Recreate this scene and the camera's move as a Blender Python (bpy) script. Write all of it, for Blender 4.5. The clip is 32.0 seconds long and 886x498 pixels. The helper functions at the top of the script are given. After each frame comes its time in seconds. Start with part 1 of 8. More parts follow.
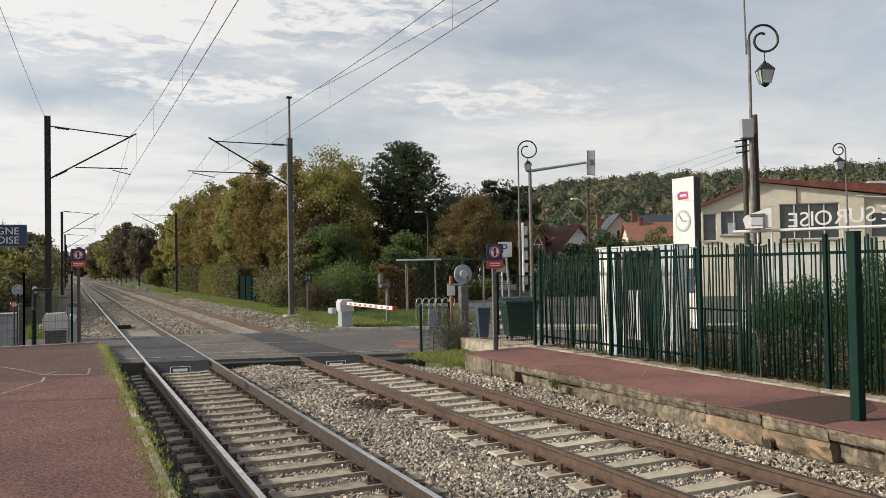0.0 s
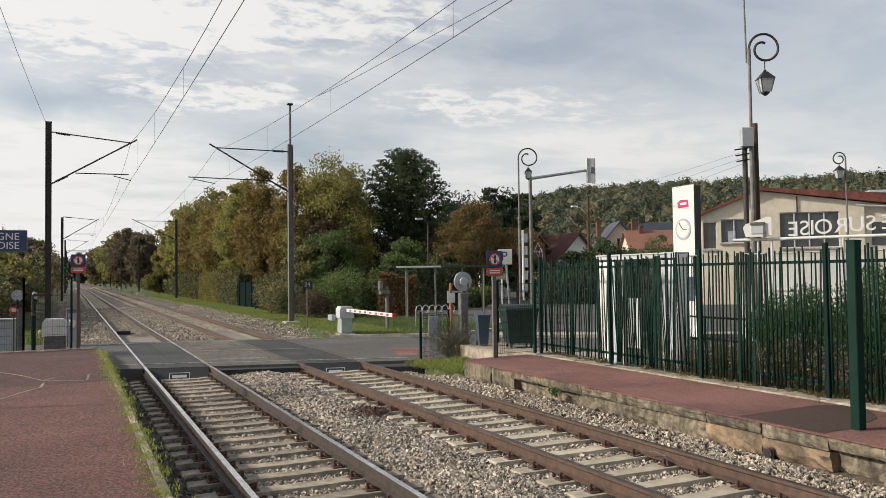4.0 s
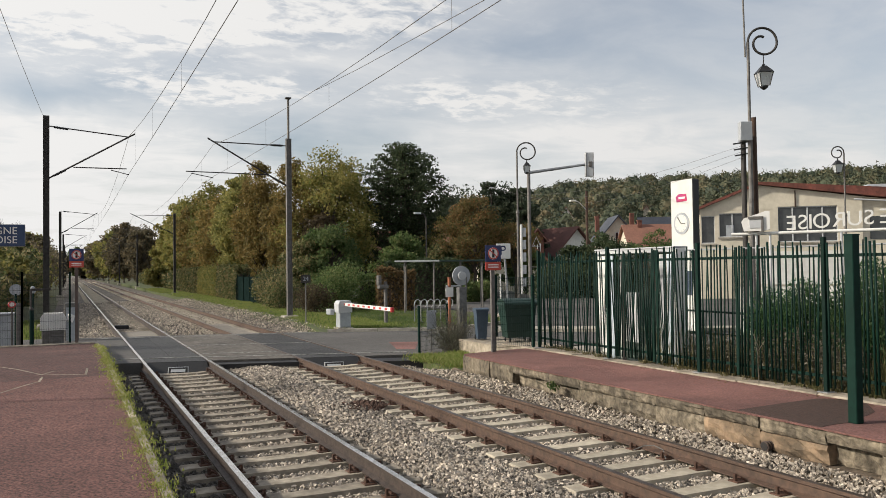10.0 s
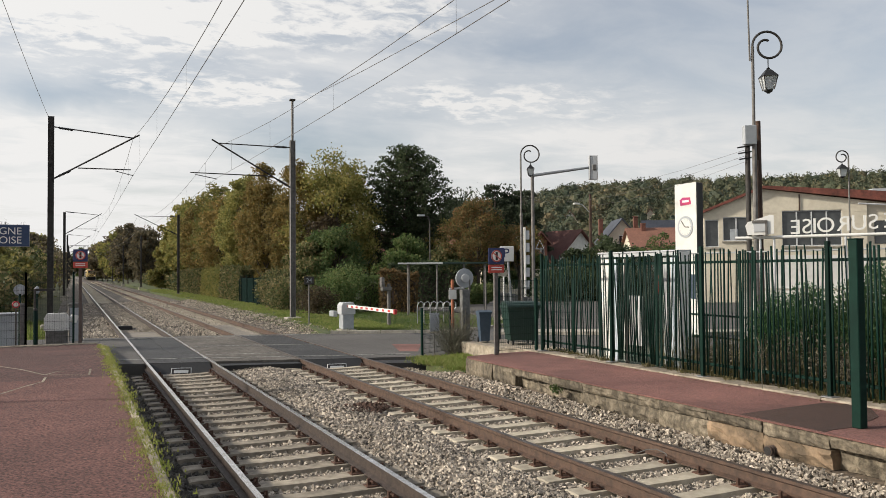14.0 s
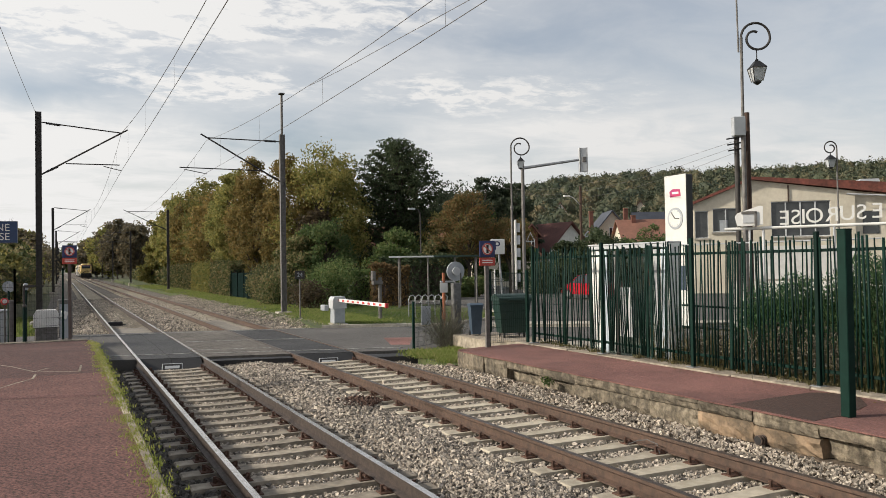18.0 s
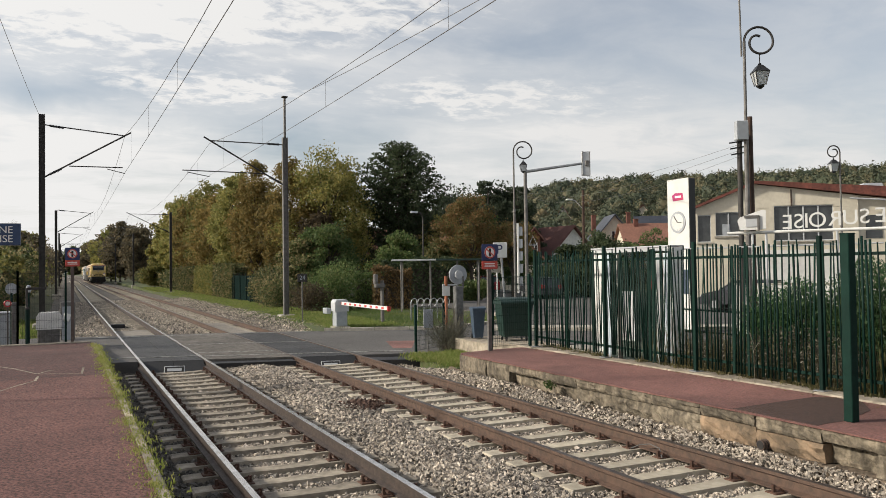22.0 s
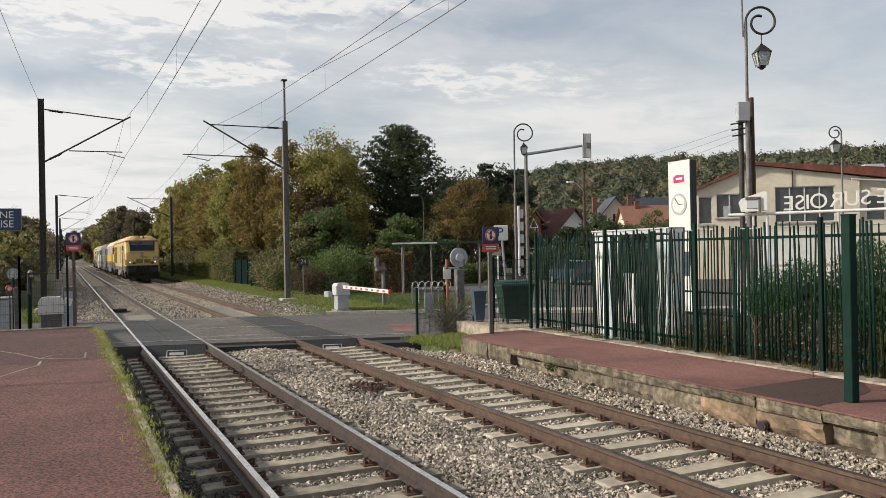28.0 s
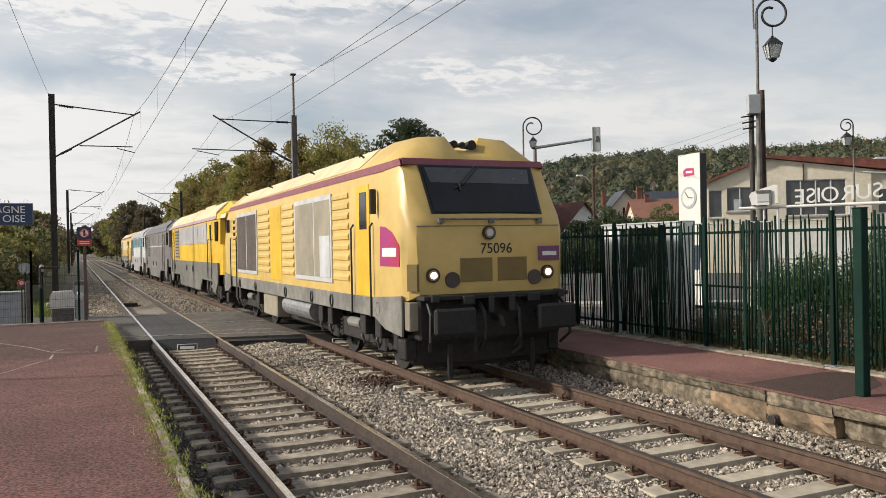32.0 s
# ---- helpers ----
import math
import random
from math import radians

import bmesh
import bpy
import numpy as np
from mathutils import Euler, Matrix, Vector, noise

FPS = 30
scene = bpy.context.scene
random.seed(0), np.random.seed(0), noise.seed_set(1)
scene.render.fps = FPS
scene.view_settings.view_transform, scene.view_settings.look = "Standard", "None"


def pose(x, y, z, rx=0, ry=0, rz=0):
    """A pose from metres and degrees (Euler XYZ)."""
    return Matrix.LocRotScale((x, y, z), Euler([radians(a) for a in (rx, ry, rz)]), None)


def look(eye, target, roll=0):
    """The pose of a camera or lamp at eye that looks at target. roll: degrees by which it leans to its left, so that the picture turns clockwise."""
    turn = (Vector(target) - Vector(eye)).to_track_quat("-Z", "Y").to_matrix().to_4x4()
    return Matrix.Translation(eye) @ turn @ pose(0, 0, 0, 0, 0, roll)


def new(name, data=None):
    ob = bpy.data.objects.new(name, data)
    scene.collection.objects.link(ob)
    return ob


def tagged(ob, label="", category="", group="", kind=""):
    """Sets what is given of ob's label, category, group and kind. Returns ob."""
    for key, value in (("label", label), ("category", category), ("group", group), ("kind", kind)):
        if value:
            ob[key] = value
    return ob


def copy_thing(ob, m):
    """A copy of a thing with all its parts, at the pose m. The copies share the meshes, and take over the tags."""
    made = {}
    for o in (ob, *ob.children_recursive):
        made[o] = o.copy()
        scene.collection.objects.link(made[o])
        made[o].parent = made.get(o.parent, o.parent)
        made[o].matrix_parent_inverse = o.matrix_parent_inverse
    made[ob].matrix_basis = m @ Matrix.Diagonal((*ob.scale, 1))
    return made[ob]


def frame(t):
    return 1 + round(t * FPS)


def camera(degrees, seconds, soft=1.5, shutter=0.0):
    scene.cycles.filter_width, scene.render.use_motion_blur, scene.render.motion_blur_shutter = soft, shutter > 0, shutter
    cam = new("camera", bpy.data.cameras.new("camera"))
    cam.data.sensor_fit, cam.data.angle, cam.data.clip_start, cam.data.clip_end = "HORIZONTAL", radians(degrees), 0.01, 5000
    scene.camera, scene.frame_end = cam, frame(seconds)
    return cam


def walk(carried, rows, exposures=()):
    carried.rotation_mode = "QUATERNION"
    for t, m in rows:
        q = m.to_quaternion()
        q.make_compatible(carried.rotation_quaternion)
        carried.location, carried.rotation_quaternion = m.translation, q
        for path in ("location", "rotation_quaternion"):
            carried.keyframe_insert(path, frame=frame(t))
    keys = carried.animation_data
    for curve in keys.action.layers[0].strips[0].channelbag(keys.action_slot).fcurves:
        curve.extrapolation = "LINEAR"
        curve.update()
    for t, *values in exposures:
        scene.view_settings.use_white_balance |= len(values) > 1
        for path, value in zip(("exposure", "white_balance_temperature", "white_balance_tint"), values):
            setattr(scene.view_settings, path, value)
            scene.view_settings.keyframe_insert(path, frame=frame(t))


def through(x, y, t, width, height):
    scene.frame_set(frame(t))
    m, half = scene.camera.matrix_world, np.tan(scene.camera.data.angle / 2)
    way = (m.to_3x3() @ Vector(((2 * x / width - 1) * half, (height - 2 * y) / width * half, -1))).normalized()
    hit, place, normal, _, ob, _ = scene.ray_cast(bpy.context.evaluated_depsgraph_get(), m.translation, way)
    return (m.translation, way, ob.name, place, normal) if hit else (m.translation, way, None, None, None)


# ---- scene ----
EYE = Vector((0.0, 0.0, 2.21))     # a held camera on the platform; z = 0 is the top of the rails, +y runs along the track
LX, RX = 2.44, 6.08                # axes of the two tracks


def aim(turn, rise, lean):
    """The camera's pose: turned clockwise from the track, raised over the horizon, leaning to its left, in degrees."""
    a, b = radians(turn), radians(rise)
    return look(EYE, EYE + Vector((math.sin(a) * math.cos(b), math.cos(a) * math.cos(b), math.sin(b))), lean)


cam = camera(57.95, 32.0, soft=0.8)
walk(cam, [
    (0, aim(24.98, 1.34, -0.97)), (0.5, aim(24.76, 1.34, -0.86)), (1, aim(24.77, 1.39, -0.87)),
    (1.5, aim(24.86, 1.54, -0.80)), (2, aim(24.91, 1.67, -0.69)), (2.5, aim(24.96, 1.76, -0.62)),
    (3, aim(24.99, 1.77, -0.58)), (3.5, aim(24.96, 1.77, -0.69)), (5.5, aim(25.06, 2.14, -0.76)),
    (6, aim(25.14, 2.07, -0.69)), (6.5, aim(25.21, 2.01, -0.73)), (7, aim(25.43, 1.93, -0.79)),
    (7.5, aim(25.67, 1.80, -0.67)), (8, aim(25.71, 1.65, -0.62)), (8.5, aim(25.50, 1.63, -0.59)),
    (9, aim(25.31, 1.68, -0.61)), (9.5, aim(25.16, 1.61, -0.63)), (10, aim(25.09, 1.44, -0.75)),
    (10.5, aim(24.99, 1.32, -0.77)), (11, aim(24.88, 1.29, -0.74)), (11.5, aim(24.85, 1.27, -0.64)),
    (12, aim(24.90, 1.24, -0.55)), (12.5, aim(24.87, 1.26, -0.40)), (13, aim(24.90, 1.53, -0.43)),
    (13.5, aim(24.86, 1.66, -0.42)), (14, aim(24.85, 1.61, -0.46)), (14.5, aim(25.00, 1.56, -0.45)),
    (16.5, aim(25.39, 1.24, -0.63)), (17, aim(25.45, 1.13, -0.96)), (17.5, aim(25.48, 1.16, -1.05)),
    (18, aim(25.50, 1.12, -0.91)), (18.5, aim(25.49, 1.01, -0.65)), (19, aim(25.34, 0.99, -0.58)),
    (19.5, aim(25.16, 0.95, -0.70)), (20, aim(25.13, 1.03, -0.82)), (20.5, aim(25.19, 1.21, -0.82)),
    (21, aim(25.22, 1.33, -0.86)), (21.5, aim(25.30, 1.38, -0.85)), (22, aim(25.33, 1.36, -0.76)),
    (22.5, aim(25.31, 1.24, -0.71)), (23, aim(25.27, 1.07, -0.77)), (23.5, aim(25.17, 0.99, -0.89)),
    (24, aim(25.13, 0.95, -1.00)), (24.5, aim(25.03, 0.78, -1.03)), (25, aim(25.04, 0.52, -0.96)),
    (25.5, aim(25.25, 0.35, -0.98)), (27.5, aim(25.41, 0.16, -0.95)), (28, aim(25.25, 0.15, -1.03)),
    (28.5, aim(25.11, 0.19, -1.19)), (29, aim(25.01, 0.04, -1.27)), (29.5, aim(24.82, -0.07, -1.28)),
    (30, aim(24.49, -0.15, -1.32)), (30.5, aim(24.40, -0.21, -1.30)), (31, aim(24.42, -0.24, -1.26)),
    (31.5, aim(24.46, -0.28, -1.12)), 
    (32, aim(24.59, -0.27, -1.11)),
])

# ---- light ----
SUN_AZ, SUN_EL = 287.0, 27.0       # compass-like degrees from +y, clockwise; degrees over the horizon
to_sun = Vector((math.sin(radians(SUN_AZ)) * math.cos(radians(SUN_EL)), math.cos(radians(SUN_AZ)) * math.cos(radians(SUN_EL)), math.sin(radians(SUN_EL))))
sun = new("sun", bpy.data.lights.new("sun", "SUN"))
sun.data.energy, sun.data.angle, sun.data.color = 4.65, radians(2.5), (1.0, 0.925, 0.80)
sun.matrix_basis = look(to_sun * 100, (0, 0, 0))

world = bpy.data.worlds.new("sky")
scene.world = world
world.use_nodes = True
wt = world.node_tree
wt.nodes.clear()


def link(tree, a, ai, b, bi):
    tree.links.new(a.outputs[ai], b.inputs[bi])


def make_sky():
    n = wt.nodes.new
    out, mix, clear, cloudy = n("ShaderNodeOutputWorld"), n("ShaderNodeMixShader"), n("ShaderNodeBackground"), n("ShaderNodeBackground")
    sky = n("ShaderNodeTexSky")
    sky.sky_type, sky.sun_disc = "NISHITA", False
    sky.sun_elevation, sky.sun_rotation, sky.dust_density, sky.air_density = radians(SUN_EL), radians(SUN_AZ), 2.0, 1.0
    link(wt, sky, 0, clear, 0)
    clear.inputs[1].default_value = 0.112
    co, sep = n("ShaderNodeTexCoord"), n("ShaderNodeSeparateXYZ")
    link(wt, co, "Generated", sep, 0)

    def op(kind, a, b=None):
        m = n("ShaderNodeMath")
        m.operation = kind
        for i, v in ((0, a), (1, b)):
            if v is None:
                continue
            if isinstance(v, (int, float)):
                m.inputs[i].default_value = v
            else:
                wt.links.new(v, m.inputs[i])
        return m.outputs[0]

    up = op("ADD", op("MAXIMUM", sep.outputs[2], 0.0), 0.10)
    flat = n("ShaderNodeCombineXYZ")
    wt.links.new(op("DIVIDE", sep.outputs[0], up), flat.inputs[0])
    wt.links.new(op("DIVIDE", sep.outputs[1], up), flat.inputs[1])
    mapping = n("ShaderNodeMapping")
    mapping.inputs["Rotation"].default_value = (0, 0, radians(-28))
    mapping.inputs["Scale"].default_value = (1.0, 1.25, 1.0)
    link(wt, flat, 0, mapping, 0)

    def cloud(scale, detail, rough, lo, hi, warp):
        t = n("ShaderNodeTexNoise")
        t.inputs["Scale"].default_value, t.inputs["Detail"].default_value = scale, detail
        t.inputs["Roughness"].default_value, t.inputs["Distortion"].default_value = rough, warp
        link(wt, mapping, 0, t, "Vector")
        r = n("ShaderNodeMapRange")
        r.interpolation_type = "SMOOTHSTEP"
        r.inputs["From Min"].default_value, r.inputs["From Max"].default_value = lo, hi
        link(wt, t, 0, r, 0)
        return r.outputs[0]

    veil = cloud(0.62, 5, 0.50, 0.30, 0.66, 0.3)
    field = cloud(0.75, 3, 0.5, 0.34, 0.56, 0.3)
    puffs = cloud(8.5, 8, 0.62, 0.20, 0.80, 0.25)
    shreds = cloud(2.2, 7, 0.60, 0.28, 0.72, 0.5)
    # cloud banks by bearing and height over the horizon, their edges frayed by noise
    fray = n("ShaderNodeTexNoise")
    fray.inputs["Scale"].default_value, fray.inputs["Detail"].default_value = 14.0, 5
    link(wt, co, "Generated", fray, "Vector")
    sway = op("MULTIPLY", op("SUBTRACT", fray.outputs[0], 0.5), 7.0)
    bearing = op("ADD", op("MULTIPLY", op("ARCTAN2", sep.outputs[0], sep.outputs[1]), 57.3), op("MULTIPLY", sway, 1.5))
    rise = op("ADD", op("MULTIPLY", op("ARCSINE", sep.outputs[2]), 57.3), op("MULTIPLY", sway, 0.35))

    def banks(rows):
        total = 0.0
        for b, e, wide, tall, weight in rows:
            u = op("POWER", op("ABSOLUTE", op("DIVIDE", op("SUBTRACT", bearing, b), wide)), 2.0)
            v = op("POWER", op("ABSOLUTE", op("DIVIDE", op("SUBTRACT", rise, e), tall)), 2.0)
            total = op("ADD", op("MULTIPLY", op("EXPONENT", op("MULTIPLY", op("ADD", u, v), -1.0)), weight), total)
        return total

    high = n("ShaderNodeMapRange")
    high.interpolation_type = "SMOOTHSTEP"
    high.inputs["From Min"].default_value, high.inputs["From Max"].default_value = 0.30, 0.42
    link(wt, sep, 2, high, 0)
    flocked = op("ADD", banks(((1.0, 17.0, 12.0, 2.9, 1.0), (5.0, 23.0, 17.0, 4.5, 0.9), (18.0, 17.6, 10.0, 1.7, 0.75), (9.6, 12.3, 5.0, 1.0, 0.95), (25.4, 12.2, 5.5, 1.1, 0.75), (3.4, 12.9, 2.2, 0.5, 0.5), (34.0, 11.4, 6.0, 1.5, 0.40))), op("MULTIPLY", op("MULTIPLY", field, high.outputs[0]), 0.7))
    soft = banks(((2.0, 16.4, 13.0, 2.3, 0.42), (0.0, 8.9, 6.5, 1.6, 0.85), (1.0, 4.2, 13.0, 3.0, 0.55), (34.0, 8.6, 10.0, 2.6, 0.42), (47.0, 6.5, 12.0, 3.0, 0.30), (22.0, 14.8, 9.0, 1.2, 0.25)))
    gaps = banks(((0.0, 11.7, 5.5, 1.1, 0.30), (14.0, 8.6, 5.5, 2.0, 0.32), (31.0, 15.4, 7.0, 1.3, 0.14), (48.0, 17.0, 10.0, 3.0, 0.10), (22.5, 9.4, 4.0, 1.6, 0.16)))
    puffy = n("ShaderNodeMapRange")
    puffy.interpolation_type = "SMOOTHSTEP"
    puffy.inputs["From Min"].default_value, puffy.inputs["From Max"].default_value = 0.58, 1.14
    wt.links.new(op("ADD", puffs, op("MULTIPLY", flocked, 0.55)), puffy.inputs[0])
    flocks = op("MULTIPLY", puffy.outputs[0], op("MINIMUM", op("MULTIPLY", flocked, 1.5), 1.0))
    low = op("POWER", op("SUBTRACT", 1.0, op("MINIMUM", op("MAXIMUM", sep.outputs[2], 0.0), 1.0)), 9.0)
    sheet = op("ADD", op("ADD", op("MULTIPLY", veil, 0.18), op("MULTIPLY", shreds, 0.16)), op("ADD", op("MULTIPLY", low, 0.46), 0.34))
    fac = op("ADD", sheet, op("ADD", op("MULTIPLY", flocks, 0.56), op("MULTIPLY", soft, op("ADD", op("MULTIPLY", shreds, 0.45), 0.35))))
    fac = op("MAXIMUM", op("MINIMUM", op("SUBTRACT", fac, gaps), 1.0), 0.05)
    # the thin cloud opens overhead, where one looks through less of it; unseen, added so that less sky light fills the
    # shade
    zenith = n("ShaderNodeMapRange")
    zenith.interpolation_type = "SMOOTHSTEP"
    zenith.inputs["From Min"].default_value, zenith.inputs["From Max"].default_value = 0.34, 0.80
    zenith.inputs["To Min"].default_value, zenith.inputs["To Max"].default_value = 1.0, 0.45
    link(wt, sep, 2, zenith, 0)
    fac = op("MULTIPLY", fac, zenith.outputs[0])
    # the cloud is brighter towards the sun
    dot = n("ShaderNodeVectorMath")
    dot.operation = "DOT_PRODUCT"
    dot.inputs[1].default_value = to_sun
    link(wt, co, "Generated", dot, 0)
    glow = n("ShaderNodeMapRange")
    glow.inputs["From Min"].default_value, glow.inputs["From Max"].default_value = -0.3, 1.0
    glow.inputs["To Min"].default_value, glow.inputs["To Max"].default_value = 0.84, 1.02
    link(wt, dot, "Value", glow, 0)
    wt.links.new(glow.outputs[0], cloudy.inputs[1])
    cloudy.inputs[0].default_value = (0.92, 0.91, 0.895, 1)
    wt.links.new(fac, mix.inputs[0])
    link(wt, clear, 0, mix, 1)
    link(wt, cloudy, 0, mix, 2)
    link(wt, mix, 0, out, 0)


make_sky()
scene.view_settings.exposure = 0.03


# ---- materials ----
def mat(name, c1, c2=None, rough=0.6, metal=0.0, s1=9.0, s2=0.8, bump=0.25, bs=70.0, vary=0.0, blotch=0.22, island=0.0, spec=0.5, drip=0.0):
    """A surface of two colours mixed by fine grain, with broad stains, fine relief and, for repeats, a shift from piece to piece."""
    m = bpy.data.materials.new(name)
    m.use_nodes = True
    t = m.node_tree
    n, bsdf = t.nodes.new, t.nodes["Principled BSDF"]
    c2 = c2 or tuple(v * 0.72 for v in c1)
    co = n("ShaderNodeTexCoord")
    fine, broad, grain = n("ShaderNodeTexNoise"), n("ShaderNodeTexNoise"), n("ShaderNodeTexNoise")
    for node, sc, det in ((fine, s1, 7), (broad, s2, 4), (grain, bs, 3)):
        node.inputs["Scale"].default_value, node.inputs["Detail"].default_value = sc, det
        node.inputs["Roughness"].default_value = 0.62
        link(t, co, "Object", node, "Vector")
    ramp = n("ShaderNodeMapRange")
    ramp.inputs["From Min"].default_value, ramp.inputs["From Max"].default_value = 0.36, 0.64
    link(t, fine, 0, ramp, 0)
    mix = n("ShaderNodeMix")
    mix.data_type = "RGBA"
    mix.inputs[6].default_value, mix.inputs[7].default_value = (*c1, 1), (*c2, 1)
    link(t, ramp, 0, mix, 0)
    shade = n("ShaderNodeMapRange")
    shade.inputs["From Min"].default_value, shade.inputs["From Max"].default_value = 0.3, 0.7
    shade.inputs["To Min"].default_value, shade.inputs["To Max"].default_value = 1.0 - blotch, 1.0 + blotch * 0.6
    link(t, broad, 0, shade, 0)
    hsv = n("ShaderNodeHueSaturation")
    link(t, mix, 2, hsv, "Color")
    value = shade.outputs[0]
    for amount, kind in ((vary, "ShaderNodeObjectInfo"), (island, "ShaderNodeNewGeometry")):
        if amount:
            info, r, mul = n(kind), n("ShaderNodeMapRange"), n("ShaderNodeMath")
            t.links.new(info.outputs["Random" if kind == "ShaderNodeObjectInfo" else "Random Per Island"], r.inputs[0])
            r.inputs["To Min"].default_value, r.inputs["To Max"].default_value = 1.0 - amount, 1.0 + amount
            mul.operation = "MULTIPLY"
            t.links.new(value, mul.inputs[0])
            t.links.new(r.outputs[0], mul.inputs[1])
            value = mul.outputs[0]
    if drip:
        flow, runs, r, mul = n("ShaderNodeMapping"), n("ShaderNodeTexNoise"), n("ShaderNodeMapRange"), n("ShaderNodeMath")
        flow.inputs["Scale"].default_value = (9.0, 9.0, 1.3)
        runs.inputs["Scale"].default_value, runs.inputs["Detail"].default_value = 1.0, 5
        link(t, co, "Object", flow, "Vector")
        link(t, flow, 0, runs, "Vector")
        r.inputs["From Min"].default_value, r.inputs["From Max"].default_value = 0.36, 0.62
        r.inputs["To Min"].default_value, r.inputs["To Max"].default_value = 1.0 - drip, 1.0 + drip * 0.35
        link(t, runs, 0, r, 0)
        mul.operation = "MULTIPLY"
        t.links.new(value, mul.inputs[0])
        t.links.new(r.outputs[0], mul.inputs[1])
        value = mul.outputs[0]
    t.links.new(value, hsv.inputs["Value"])
    link(t, hsv, 0, bsdf, "Base Color")
    bsdf.inputs["Metallic"].default_value = metal
    bsdf.inputs["Specular IOR Level"].default_value = spec
    rr = n("ShaderNodeMapRange")
    rr.inputs["To Min"].default_value, rr.inputs["To Max"].default_value = max(rough - 0.12, 0.03), min(rough + 0.12, 1.0)
    link(t, fine, 0, rr, 0)
    link(t, rr, 0, bsdf, "Roughness")
    if bump:
        b = n("ShaderNodeBump")
        b.inputs["Strength"].default_value, b.inputs["Distance"].default_value = bump, 0.02
        link(t, grain, 0, b, "Height")
        link(t, b, 0, bsdf, "Normal")
    return m


def leafy(name, c1, c2, c3, through=0.5, clumping=0.55, even=0.5):
    """Foliage: each leaf takes a colour between three, and lets some light through."""
    m = bpy.data.materials.new(name)
    m.use_nodes = True
    t = m.node_tree
    n, bsdf, out = t.nodes.new, t.nodes["Principled BSDF"], t.nodes["Material Output"]
    geo, ramp, info, hsv = n("ShaderNodeNewGeometry"), n("ShaderNodeValToRGB"), n("ShaderNodeObjectInfo"), n("ShaderNodeHueSaturation")
    co, clump, add = n("ShaderNodeTexCoord"), n("ShaderNodeTexNoise"), n("ShaderNodeMath")
    clump.inputs["Scale"].default_value = clumping
    link(t, co, "Object", clump, "Vector")
    one, two = n("ShaderNodeMath"), n("ShaderNodeMath")
    for node, source, socket, share in ((one, geo, "Random Per Island", even), (two, clump, 0, 1 - even)):
        node.operation = "MULTIPLY"
        node.inputs[1].default_value = share
        link(t, source, socket, node, 0)
    link(t, one, 0, add, 0)
    link(t, two, 0, add, 1)
    link(t, add, 0, ramp, 0)
    e = ramp.color_ramp.elements
    e[0].position, e[0].color, e[1].position, e[1].color = 0.28, (*c1, 1), 0.74, (*c3, 1)
    e.new(0.5).color = (*c2, 1)
    link(t, ramp, 0, hsv, "Color")
    r = n("ShaderNodeMapRange")
    r.inputs["To Min"].default_value, r.inputs["To Max"].default_value = 0.8, 1.2
    link(t, info, "Random", r, 0)
    link(t, r, 0, hsv, "Value")
    link(t, hsv, 0, bsdf, "Base Color")
    bsdf.inputs["Roughness"].default_value = 0.62
    bsdf.inputs["Specular IOR Level"].default_value = 0.25
    tr, mix = n("ShaderNodeBsdfTranslucent"), n("ShaderNodeMixShader")
    link(t, hsv, 0, tr, 0)
    mix.inputs[0].default_value = through
    link(t, bsdf, 0, mix, 1)
    link(t, tr, 0, mix, 2)
    link(t, mix, 0, out, 0)
    return m


def glowing(name, colour, strength):
    m = bpy.data.materials.new(name)
    m.use_nodes = True
    b = m.node_tree.nodes["Principled BSDF"]
    b.inputs["Base Color"].default_value = (*colour, 1)
    b.inputs["Emission Color"].default_value = (*colour, 1)
    b.inputs["Emission Strength"].default_value = strength
    return m


def clear_glass(name, tint=(0.8, 0.85, 0.85)):
    m = bpy.data.materials.new(name)
    m.use_nodes = True
    b = m.node_tree.nodes["Principled BSDF"]
    b.inputs["Base Color"].default_value = (*tint, 1)
    b.inputs["Roughness"].default_value, b.inputs["Transmission Weight"].default_value, b.inputs["IOR"].default_value = 0.03, 0.92, 1.45
    return m


M = {}
M["ballast"] = mat("ballast_stone", (0.50, 0.435, 0.355), (0.22, 0.188, 0.155), 0.9, s1=22, s2=0.9, bump=0.5, bs=90, island=0.72, blotch=0.3)
M["bed"] = mat("ballast_bed", (0.22, 0.19, 0.155), (0.07, 0.06, 0.05), 0.95, s1=26, s2=0.5, bump=1.0, bs=24, blotch=0.3)
M["dusty_bed"] = mat("dusty_track_bed", (0.27, 0.24, 0.20), (0.18, 0.16, 0.135), 0.95, s1=14, s2=0.35, bump=0.8, bs=22, blotch=0.25)
M["sleeper"] = mat("sleeper_concrete", (0.50, 0.44, 0.34), (0.36, 0.31, 0.235), 0.85, s1=7, s2=1.5, bump=0.3, vary=0.16)
M["dirty_sleeper"] = mat("dirty_sleeper_concrete", (0.36, 0.31, 0.24), (0.20, 0.17, 0.13), 0.88, s1=6, s2=2.0, bump=0.4, vary=0.2, blotch=0.4)
M["old_post"] = mat("weathered_concrete_post", (0.17, 0.17, 0.165), (0.09, 0.09, 0.088), 0.92, s1=6, s2=1.6, bump=0.8, bs=40, blotch=0.4)
M["rail_side"] = mat("rusty_rail", (0.105, 0.062, 0.042), (0.058, 0.036, 0.026), 0.7, s1=12, s2=0.7, bump=0.25)
M["rail_dark"] = mat("dark_oily_rail", (0.062, 0.043, 0.034), (0.034, 0.025, 0.021), 0.65, s1=12, s2=0.7, bump=0.25)
